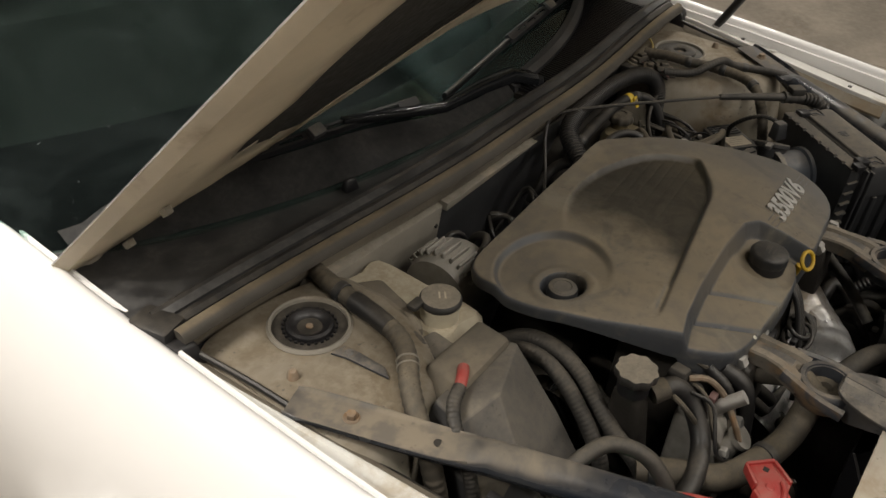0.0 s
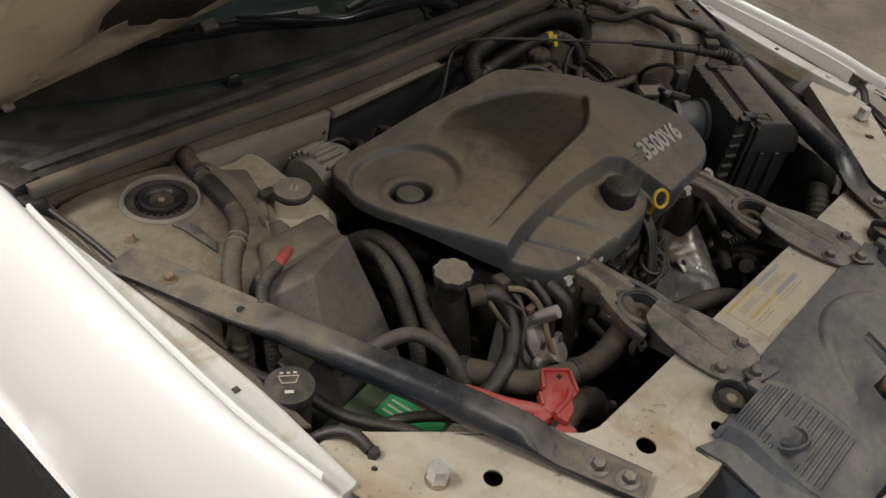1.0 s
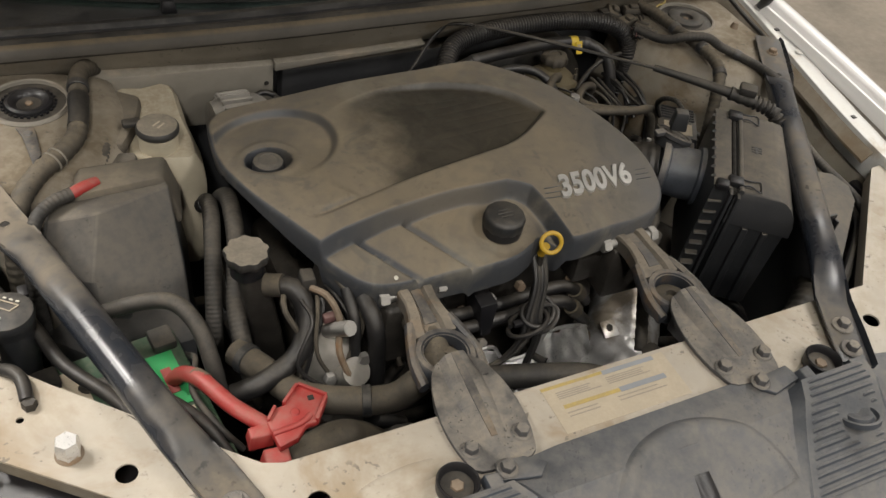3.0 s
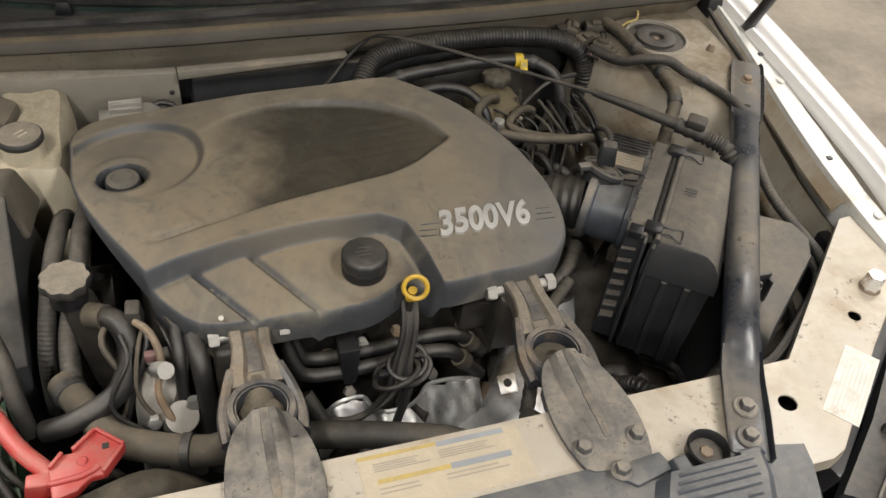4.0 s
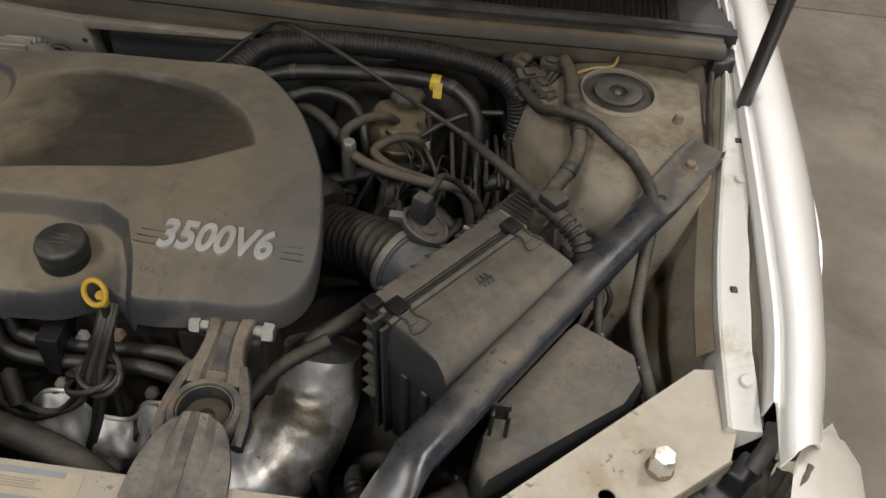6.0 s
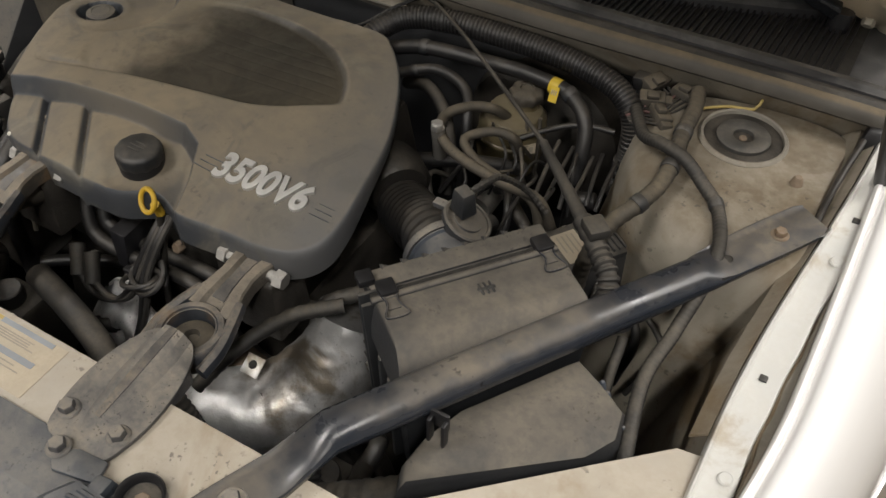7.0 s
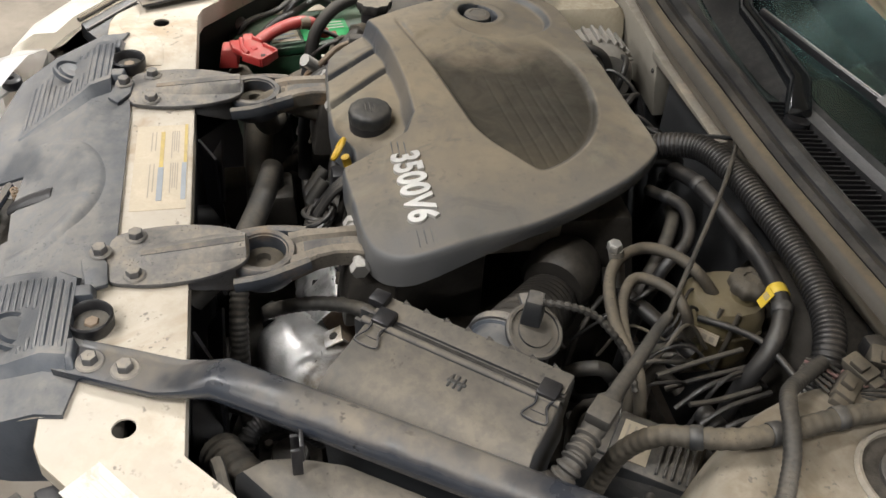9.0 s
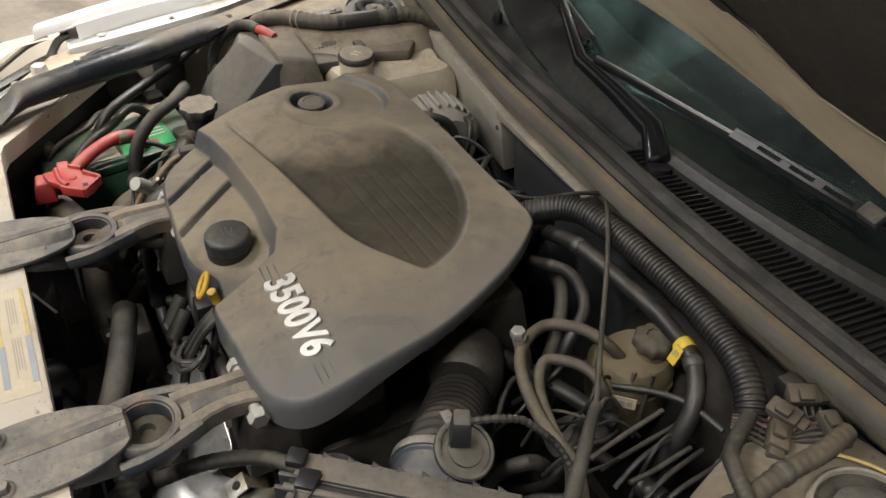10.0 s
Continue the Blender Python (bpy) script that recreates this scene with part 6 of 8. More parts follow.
hose("rubber_hose", "black rubber hose behind the engine cover", [(0.10, 0.58, 0.80), (0.16, 0.60, 0.818), (0.215, 0.585, 0.815), (0.238, 0.55, 0.79), (0.245, 0.53, 0.72), (0.25, 0.52, 0.62)], 0.0075, RUBBER, 14, clamps=(0.12, 0.55))
hose("rubber_hose", "dusty hose leaving the rear of the engine cover", [(0.02, 0.575, 0.81), (0.05, 0.60, 0.812), (0.045, 0.64, 0.80), (0.0, 0.66, 0.74), (-0.04, 0.665, 0.6)], 0.010, RUBBER, 12, clamps=(0.12, 0.55))
tg = thing("yellow_tag", (0.312, 0.66, 0.83), "yellow paper tag wrapped on a hose", "tag")
part("band", lathe([(0.0112, -0.007), (0.0118, -0.006), (0.0118, 0.006), (0.0112, 0.007)], (0.322, 0.6455, 0.8235), 20, aim((0.95, -0.12, 0))), YELLOW_TAG, tg)
part("flag", moved(box(-0.006, 0.006, -0.0006, 0.0006, -0.022, 0.0, 0), Matrix.Translation((0.326, 0.634, 0.832)) @ Matrix.Rotation(radians(-24), 4, "X")), YELLOW_TAG, tg)
for k in range(3):
    part("print_bar", moved(box(-0.004 + 0.003 * k, -0.0025 + 0.003 * k, -0.0014, -0.0007, -0.012, -0.005, 0), Matrix.Translation((0.326, 0.634, 0.832)) @ Matrix.Rotation(radians(-24), 4, "X")), LABEL_TEXT, tg)
# slim rod with thick sleeve, lying across to the air box
rd = thing("sleeved_cable", (0.45, 0.41, 0.84), "thin grey cable in a thick sleeve across the bay", "cable")
part("thin_cable", tube([(0.085, 0.690, 0.862), (0.115, 0.675, 0.868), (0.19, 0.625, 0.868), (0.29, 0.55, 0.866), (0.385, 0.478, 0.864)], 0.0030, 8, 0.02), RUBBER_TAN, rd)
part("sleeve", tube([(0.375, 0.486, 0.864), (0.392, 0.468, 0.864), (0.42, 0.441, 0.863), (0.47, 0.392, 0.860)], 0.0056, 12, 0.01, r_end=0.0085), RUBBER_TAN, rd, "dusty thick sleeve")
cn = part("connector", tube([(0.468, 0.394, 0.860), (0.500, 0.364, 0.856)], 0.0118, 12, 0.008, 0.0015), RUBBER_TAN, rd, "ribbed plastic connector")
part("connector_tab", moved(box(-0.014, 0.014, -0.012, 0.012, 0.008, 0.022, 0.003), Matrix.Translation((0.488, 0.378, 0.858)) @ Matrix.Rotation(radians(-43), 4, "Z")), RUBBER_TAN, cn)
part("ribbed_boot", tube([(0.500, 0.364, 0.856), (0.520, 0.344, 0.850), (0.528, 0.332, 0.838)], 0.0128, 14, 0.004, 0.003), RUBBER_TAN, rd)
part("boot_end", lathe([(0.020, -0.03), (0.024, -0.012), (0.021, 0.004), (0.011, 0.013)], (0.534, 0.324, 0.834), 22, aim((-0.4, 0.4, 0.8))), RUBBER, rd)
hose("looped_hose", "tan looped vacuum hose over the brake lines", [(0.275, 0.605, 0.775), (0.262, 0.585, 0.800), (0.236, 0.565, 0.808), (0.214, 0.532, 0.806), (0.232, 0.492, 0.806), (0.275, 0.468, 0.806), (0.335, 0.458, 0.803), (0.385, 0.466, 0.79), (0.41, 0.47, 0.74)], 0.0072, HOSE_TAN)
hose("looped_hose", "tan looped vacuum hose under the cable", [(0.315, 0.560, 0.76), (0.312, 0.548, 0.795), (0.285, 0.538, 0.805), (0.258, 0.508, 0.802), (0.288, 0.481, 0.80), (0.338, 0.466, 0.798), (0.380, 0.464, 0.785), (0.40, 0.46, 0.72)], 0.0066, HOSE_TAN)
hose("harness", "tape-wrapped wiring harness lying on the strut tower", [(0.470, 0.40, 0.70), (0.474, 0.415, 0.78), (0.488, 0.438, 0.826), (0.508, 0.466, 0.846), (0.519, 0.505, 0.852), (0.517, 0.556, 0.853), (0.510, 0.605, 0.852), (0.507, 0.655, 0.852), (0.498, 0.70, 0.848)], 0.0105, HOSE_TAN, 14, 0.005, 0.0007, "wiring", clamps=(0.42, 0.6, 0.75))

hose("harness", "ribbed wiring sleeve from the connectors down to the apron", [(0.440, 0.628, 0.846), (0.468, 0.580, 0.850), (0.496, 0.556, 0.866), (0.530, 0.542, 0.868), (0.560, 0.530, 0.852), (0.592, 0.502, 0.842), (0.612, 0.43, 0.838), (0.604, 0.35, 0.80), (0.597, 0.28, 0.785), (0.618, 0.18, 0.76), (0.63, 0.12, 0.70)], 0.0082, RUBBER_TAN, 12, 0.003, 0.0004, "wiring", clamps=(0.3,))
hose("apron_hose", "tan hose between duct and apron", [(0.556, 0.33, 0.78), (0.565, 0.27, 0.74), (0.60, 0.19, 0.68), (0.62, 0.12, 0.60)], 0.006, RUBBER_TAN, 12)
hose("small_wire", "yellow wire over the strut tower", [(0.50, 0.652, 0.850), (0.515, 0.675, 0.846), (0.54, 0.70, 0.842), (0.57, 0.715, 0.84), (0.575, 0.728, 0.848)], 0.0020, FADED_YELLOW, 8, 0.006, 0.0, "wiring")
hose("small_wire", "thin black cable at the booster", [(0.30, 0.575, 0.77), (0.335, 0.60, 0.785), (0.375, 0.615, 0.80), (0.42, 0.625, 0.80)], 0.004, RUBBER, 8, 0.01, 0.0, "wiring")


def tower_connectors():
    for x, y, turn in ((0.448, 0.668, 20), (0.482, 0.700, -15), (0.436, 0.704, 64), (0.468, 0.640, -48)):
        t = thing("wire_connector", (x, y, 0.83), "dusty grey multi-pin wiring connector on the tower", "connector", "tower connectors")
        m = Matrix.Translation((x, y, 0.832)) @ Matrix.Rotation(radians(turn), 4, "Z") @ Matrix.Rotation(radians(turn * 0.3), 4, "X")
        b = part("block", moved(box(-0.017, 0.017, -0.011, 0.011, -0.006, 0.014, 0.003), m), HOSE_TAN, t)
        part("latch_tab", moved(box(-0.008, 0.008, -0.010, 0.003, 0.013, 0.020, 0.002), m), HOSE_TAN, b)
        for k in range(5):
            part("wire", tube([m @ Vector((-0.016 + 0.008 * k, -0.012, 0.004)), m @ Vector((-0.014 + 0.007 * k, -0.028, 0.004)), m @ Vector((-0.008 + 0.004 * k, -0.045, -0.002))], 0.0018, 6, 0.006), PINK if k == 1 else RUBBER_TAN, t)
        part("side_block", moved(box(0.014, 0.026, -0.008, 0.008, -0.004, 0.010, 0.002), m), HOSE_TAN, b)
    t = thing("clip_block", (0.405, 0.655, 0.82), "small dusty wiring clip by the cowl", "clip")
    part("block", box(0.41, 0.434, 0.69, 0.712, 0.825, 0.846, 0.004), RUBBER, t)


tower_connectors()
TAB = [(-0.598, 0.596), (-0.592, 0.576), (-0.586, 0.512), (-0.574, 0.528), (-0.574, 0.567), (-0.576, 0.592)]
tb = thing("tower_tab", (-0.583, 0.56, 0.835), "dark riveted steel tab on the strut tower", "bracket")
tab_plate = part("plate", prism(TAB, 0.8375, 0.8415, 0.0012), STRUT_BLACK, tb)
part("rivet", disc((-0.584, 0.578, 0.841), 0.006, 0.003, 16), DUSTY_STEEL, tab_plate)


def abs_module():
    t = thing("control_module", (0.44, 0.46, 0.62), "dark metal control module with a paper label", "control module")
    m = Matrix.Translation((0.445, 0.470, 0.735)) @ Matrix.Rotation(radians(52), 4, "Z") @ Matrix.Rotation(radians(-14), 4, "X")
    part("case", moved(box(-0.060, 0.060, -0.045, 0.045, -0.07, 0.0, 0.004), m), BLACK_PLASTIC, t)
    part("lid", moved(box(-0.052, 0.052, -0.038, 0.038, 0.0, 0.005, 0.002), m), GREY_PLASTIC, t)
    lb = part("label", moved(box(-0.040, 0.010, -0.030, -0.008, 0.0052, 0.0062, 0), m), LABEL_GREY, t)
    for k in range(3):
        part("label_bar", moved(box(-0.036, 0.004 - 0.008 * k, -0.027 + 0.006 * k, -0.024 + 0.006 * k, 0.0064, 0.0070, 0), m), LABEL_TEXT, lb)
    for k in range(3):
        part("bolt", hex_head(m @ Vector((-0.045 + 0.045 * k, 0.034, 0.004)), 0.005, 0.006), STEEL, t)
    for k in range(6):
        x = 0.352 + 0.0155 * k
        single("brake_line", tube([(x + 0.014 - 0.004 * (k % 2), 0.502 + 0.007 * k, 0.757 - 0.010 * (k % 3)), (x + 0.008, 0.545 + 0.004 * k, 0.764 - 0.008 * (k % 2)), (x + 0.004 * (k % 2), 0.606 + 0.005 * (k % 3), 0.769 - 0.006 * (k % 2))], 0.0031, 8, 0.008), RUBBER_TAN if k % 3 == 0 else RUBBER, "thin steel brake line near the module", "brake line", "brake lines")
    b = single("valve_fitting", disc((0.405, 0.545, 0.735), 0.012, 0.03, 16, aim((1, 0.2, 0.2))), RUBBER, "small black brake valve fitting", "fitting")


abs_module()


def control_module():
    t = thing("control_module", (0.455, 0.47, 0.70), "black control module with a paper label between the hoses", "control module")
    m = Matrix.Translation((0.455, 0.468, 0)) @ Matrix.Rotation(radians(-35), 4, "Z")
    body = part("case", moved(box(-0.036, 0.036, -0.045, 0.045, 0.68, 0.752, 0.004), m), BLACK_PLASTIC, t)
    for k in range(5):
        part("cooling_rib", moved(box(-0.030, 0.030, 0.006 + 0.008 * k, 0.009 + 0.008 * k, 0.751, 0.756, 0.001, seg=1), m), BLACK_PLASTIC, body)
    lb = part("paper_label", moved(box(-0.024, 0.026, -0.038, -0.004, 0.7522, 0.7530, 0), m), LABEL_GREY, body, "scuffed white paper label")
    for k in range(4):
        part("print_line", moved(box(-0.019, 0.008 + 0.004 * (k % 3), -0.033 + 0.007 * k, -0.031 + 0.007 * k, 0.7529, 0.7533, 0), m), LABEL_TEXT, lb)


control_module()


# ---- passenger side: coolant tank, fuse box, reservoirs ----
def coolant_tank():
    t = thing("coolant_tank", (-0.40, 0.56, 0.60), "aged cream coolant tank with a dusty flat cap", "coolant tank")
    def sec(x0, x1, y0, y1, z):
        return [(x, y, z) for x, y in smooth_outline([(x0, y0), ((x0 + x1) / 2, y0), (x1, y0), (x1, (y0 + y1) / 2), (x1, y1), ((x0 + x1) / 2, y1), (x0, y1), (x0, (y0 + y1) / 2)], 3)]
    part("tank", loft([sec(-0.46, -0.375, 0.525, 0.70, 0.60), sec(-0.468, -0.368, 0.518, 0.71, 0.64), sec(-0.468, -0.366, 0.515, 0.715, 0.76), sec(-0.464, -0.370, 0.518, 0.712, 0.792), sec(-0.455, -0.378, 0.526, 0.70, 0.806)]), MILKY, t)
    part("neck", disc((-0.421, 0.556, 0.800), 0.027, 0.028, 28), MILKY, t)
    part("collar", disc((-0.421, 0.556, 0.822), 0.028, 0.009, 32), MILKY, t)
    cap = part("cap", lathe([(0.027, 0.0), (0.0295, 0.003), (0.0295, 0.009), (0.027, 0.012), (0.004, 0.0125)], (-0.421, 0.556, 0.830), 36), CAP_DUST, t, "round dusty cap")
    part("cap_lug", box(-0.465, -0.440, 0.566, 0.582, 0.834, 0.842, 0.003), RUBBER_TAN, cap)
    for k in (-1, 1):
        part("cap_mark", moved(box(-0.007, 0.007, 0.004 * k - 0.0012, 0.004 * k + 0.0012, 0, 0.0008, 0), Matrix.Translation((-0.419, 0.555, 0.8423)) @ Matrix.Rotation(radians(40), 4, "Z")), LABEL_GREY, cap)
    b = thing("relay_bracket", (-0.47, 0.60, 0.78), "dusty flat relay bracket beside the coolant tank", "bracket")
    part("plate", prism([(-0.535, 0.56), (-0.47, 0.545), (-0.445, 0.59), (-0.425, 0.655), (-0.47, 0.69), (-0.52, 0.66)], 0.800, 0.826, 0.008), TAN_FILM, b)
    part("plate_slot", box(-0.50, -0.465, 0.612, 0.618, 0.8262, 0.828, 0), HOLLOW_BLACK, b)
    part("relay", tapered([(-0.505, 0.50, 0.75), (-0.455, 0.49, 0.75), (-0.45, 0.545, 0.75), (-0.50, 0.555, 0.75)], [(-0.50, 0.505, 0.815), (-0.46, 0.497, 0.815), (-0.455, 0.54, 0.815), (-0.496, 0.548, 0.815)], 0.006), GREY_PLASTIC, b)


coolant_tank()


def fuse_box():
    t = thing("fuse_box", (-0.48, 0.36, 0.60), "large dusty grey plastic fuse box with sloping faces", "fuse box")
    # the broad sloping face leans back to its upper edge
    foot = [(-0.620, 0.345, 0.56), (-0.552, 0.276, 0.56), (-0.440, 0.282, 0.56), (-0.405, 0.480, 0.56), (-0.605, 0.480, 0.56)]
    low = [(-0.618, 0.352, 0.69), (-0.552, 0.286, 0.69), (-0.440, 0.290, 0.69), (-0.408, 0.475, 0.69), (-0.605, 0.475, 0.69)]
    mid = [(-0.608, 0.378, 0.77), (-0.548, 0.338, 0.782), (-0.436, 0.352, 0.766), (-0.420, 0.465, 0.77), (-0.595, 0.465, 0.77)]
    top = [(-0.585, 0.408, 0.832), (-0.525, 0.392, 0.846), (-0.434, 0.425, 0.843), (-0.438, 0.452, 0.838), (-0.572, 0.452, 0.832)]
    part("body", bevel(loft([foot, low, mid, top]), 0.003), GREY_PLASTIC, t, "", 12)
    part("side_step", tapered([(-0.610, 0.340, 0.66), (-0.545, 0.300, 0.66), (-0.52, 0.34, 0.66), (-0.60, 0.37, 0.66)], [(-0.604, 0.362, 0.775), (-0.552, 0.338, 0.775), (-0.53, 0.36, 0.775), (-0.595, 0.385, 0.775)], 0.006), TAN_FILM, t)
    part("front_lug", box(-0.535, -0.51, 0.315, 0.335, 0.68, 0.75, 0.005), GREY_PLASTIC, t)
    part("rear_hump", tapered([(-0.575, 0.43, 0.77), (-0.418, 0.425, 0.77), (-0.405, 0.505, 0.77), (-0.56, 0.51, 0.77)], [(-0.548, 0.430, 0.848), (-0.440, 0.432, 0.852), (-0.425, 0.490, 0.842), (-0.535, 0.492, 0.842)], 0.008), TAN_FILM, t)
    part("cable_opening", disc((-0.525, 0.446, 0.828), 0.016, 0.012, 20, aim((-0.2, -0.5, 1))), HOLLOW_BLACK, t)
    part("red_lead", tube([(-0.518, 0.450, 0.846), (-0.535, 0.440, 0.850), (-0.552, 0.432, 0.848)], 0.0075, 12), RED, t, "red sleeve")
    part("grey_lead", tube([(-0.550, 0.433, 0.848), (-0.575, 0.424, 0.846), (-0.597, 0.405, 0.838), (-0.610, 0.378, 0.81), (-0.615, 0.36, 0.76), (-0.61, 0.35, 0.66)], 0.009, 12, 0.003, 0.0006), RUBBER_TAN, t, "ribbed grey sleeve")


fuse_box()


def reservoirs():
    t = thing("power_steering_reservoir", (-0.375, 0.282, 0.72), "dusty scalloped power steering cap on a dark reservoir", "reservoir")
    part("cap", lathe([(0.023, 0.0), (0.026, 0.003), (0.0275, 0.013), (0.0262, 0.016), (0.004, 0.0165)], (-0.372, 0.284, 0.822), 56, None, None, lambda a: 1 + 0.055 * math.cos(9 * a)), CAP_DUST, t, "scalloped dusty cap")
    part("collar", disc((-0.372, 0.284, 0.800), 0.021, 0.024, 28), CLEAN_BLACK, t)
    part("tank", tapered([(-0.360, 0.26, 0.62), (-0.32, 0.25, 0.62), (-0.315, 0.32, 0.62), (-0.360, 0.325, 0.62)], [(-0.386, 0.272, 0.80), (-0.350, 0.266, 0.80), (-0.346, 0.304, 0.80), (-0.384, 0.308, 0.80)], 0.01), DARK_IRON, t)
    part("outlet_hose", tube([(-0.352, 0.262, 0.79), (-0.325, 0.245, 0.795), (-0.315, 0.22, 0.77), (-0.335, 0.19, 0.735), (-0.385, 0.175, 0.715), (-0.42, 0.18, 0.70)], 0.0135, 14), RUBBER, t, "curved black hose")
    part("hose_joint", tube([(-0.354, 0.264, 0.792), (-0.336, 0.252, 0.797)], 0.0150, 14), HOSE_TAN, t)
    w = thing("washer_bottle_neck", (-0.647, 0.293, 0.65), "black washer filler cap with white symbol on its neck", "washer bottle")
    cap = part("cap", lathe([(0.025, -0.022), (0.027, -0.012), (0.0305, 0.002), (0.0315, 0.008), (0.0295, 0.0135), (0.022, 0.0160), (0.003, 0.0165)], (-0.647, 0.293, 0.798), 44), BLACK_PLASTIC, w)
    m = Matrix.Translation((-0.647, 0.295, 0.8155)) @ Matrix.Rotation(radians(-38), 4, "Z")
    fan = [(-0.012, 0.009), (0.012, 0.009), (0.008, -0.002), (-0.008, -0.002)]
    for a, b in zip(fan, fan[1:] + fan[:1]):
        part("symbol_line", moved(tube([(a[0], a[1], 0), (b[0], b[1], 0)], 0.0008, 6, 0.02), m), LABEL_GREY, cap)
    for k in range(3):
        part("symbol_drop", moved(box(-0.010 + 0.008 * k, -0.006 + 0.008 * k, 0.0125, 0.0145, -0.0005, 0.0008, 0), m), WHITE_PLASTIC, cap)
    part("symbol_bar", moved(box(-0.005, 0.005, -0.018, -0.014, -0.0005, 0.0008, 0), m), WHITE_PLASTIC, cap)
    part("cap_tab", box(-0.632, -0.620, 0.318, 0.336, 0.800, 0.806, 0.002), CLEAN_BLACK, cap)
    part("neck", tube([(-0.647, 0.293, 0.798), (-0.648, 0.292, 0.74), (-0.655, 0.285, 0.66), (-0.66, 0.27, 0.5)], 0.027, 18), BLACK_PLASTIC, w)


reservoirs()


def battery():
    t = thing("battery", (-0.49, 0.15, 0.45), "green car battery with a printed label below the brace", "battery")
    m = Matrix.Translation((-0.540, 0.165, 0)) @ Matrix.Rotation(radians(-82), 4, "Z")
    part("case", moved(box(-0.120, 0.120, -0.088, 0.088, 0.50, 0.700, 0.006), m), DARK_GREEN, t)
    part("lid", moved(box(-0.122, 0.122, -0.090, 0.090, 0.700, 0.716, 0.005), m), DARK_GREEN, t)
    lb = part("label", moved(box(-0.085, 0.000, 0.010, 0.075, 0.7155, 0.7170, 0), m), GREEN, t, "bright green label")
    part("white_patch", moved(box(0.006, 0.055, 0.010, 0.070, 0.7155, 0.7172, 0), m), LABEL_GREY, lb)
    part("red_patch", moved(box(-0.060, -0.020, 0.052, 0.064, 0.7168, 0.7178, 0), m), RED, lb)
    part("white_patch", moved(box(-0.105, 0.060, -0.060, -0.030, 0.7155, 0.7172, 0), m), LABEL_GREY, lb)
    for k in range(4):
        part("print_bar", moved(box(0.012, 0.048, 0.016 + 0.014 * k, 0.020 + 0.014 * k, 0.7170, 0.7178, 0), m), LABEL_BLUE, lb)
    for k in range(3):
        part("print_bar", moved(box(-0.078, -0.055 + 0.01 * k, 0.018 + 0.010 * k, 0.021 + 0.010 * k, 0.7168, 0.7176, 0), m), WHITE_PLASTIC, lb)
    part("vent_cap", moved(box(-0.115, -0.085, -0.085, -0.055, 0.715, 0.728, 0.004), m), RUBBER_TAN, t)
    part("vent_cap", moved(box(-0.118, -0.085, 0.055, 0.085, 0.715, 0.730, 0.004), m), RUBBER_TAN, t)
    part("terminal_post", moved(lathe([(0.012, 0.0), (0.012, 0.012), (0.008, 0.018), (0.002, 0.02)], (0.10, 0.0, 0.715), 18), m), STEEL, t)
    r = thing("terminal_cover", (-0.37, 0.09, 0.73), "bright red plastic battery terminal cover with cable", "terminal cover")
    cv = part("cover", prism([(-0.402, 0.050), (-0.378, 0.056), (-0.364, 0.070), (-0.352, 0.070), (-0.330, 0.100), (-0.337, 0.112), (-0.357, 0.126), (-0.369, 0.119), (-0.380, 0.104), (-0.392, 0.104), (-0.406, 0.088)], 0.748, 0.760, 0.003), RED, r)
    # upstanding walls round the open box, a hinge bar, a clip hole
    for pa, pb in (((-0.330, 0.100), (-0.357, 0.126)), ((-0.352, 0.071), (-0.331, 0.099)), ((-0.381, 0.105), (-0.358, 0.126)), ((-0.404, 0.088), (-0.391, 0.104))):
        d = (Vector(pb) - Vector(pa)).normalized()
        n = Vector((-d.y, d.x)) * 0.002
        part("side_wall", prism([(pa[0] - n.x, pa[1] - n.y), (pb[0] - n.x, pb[1] - n.y), (pb[0] + n.x, pb[1] + n.y), (pa[0] + n.x, pa[1] + n.y)], 0.750, 0.7645, 0.001), RED, cv)
    part("hinge_bar", tube([(-0.404, 0.070, 0.760), (-0.372, 0.072, 0.761), (-0.356, 0.080, 0.761)], 0.0035, 10), RED, cv)
    part("clip_hole", box(-0.352, -0.345, 0.100, 0.107, 0.7598, 0.7606, 0), HOLLOW_BLACK, cv)
    part("rivet", disc((-0.372, 0.090, 0.758), 0.006, 0.004, 16), RED, cv)
    part("foot", tapered([(-0.425, 0.032, 0.715), (-0.388, 0.030, 0.715), (-0.386, 0.062, 0.715), (-0.423, 0.066, 0.715)], [(-0.420, 0.040, 0.748), (-0.392, 0.038, 0.748), (-0.390, 0.060, 0.748), (-0.418, 0.062, 0.748)], 0.003), RED, r)
    part("side_ear", tapered([(-0.432, 0.070, 0.738), (-0.402, 0.068, 0.738), (-0.402, 0.092, 0.738), (-0.430, 0.092, 0.738)], [(-0.428, 0.074, 0.757), (-0.404, 0.072, 0.757), (-0.404, 0.089, 0.757), (-0.427, 0.089, 0.757)], 0.002), RED, r)
    part("red_cable", tube([(-0.405, 0.09, 0.748), (-0.435, 0.125, 0.755), (-0.458, 0.168, 0.758), (-0.475, 0.20, 0.74), (-0.49, 0.22, 0.70)], 0.010, 12), RED, r, "red battery cable")
    part("cable_end", tube([(-0.456, 0.166, 0.757), (-0.464, 0.182, 0.753)], 0.0112, 12), RUSTY, r)


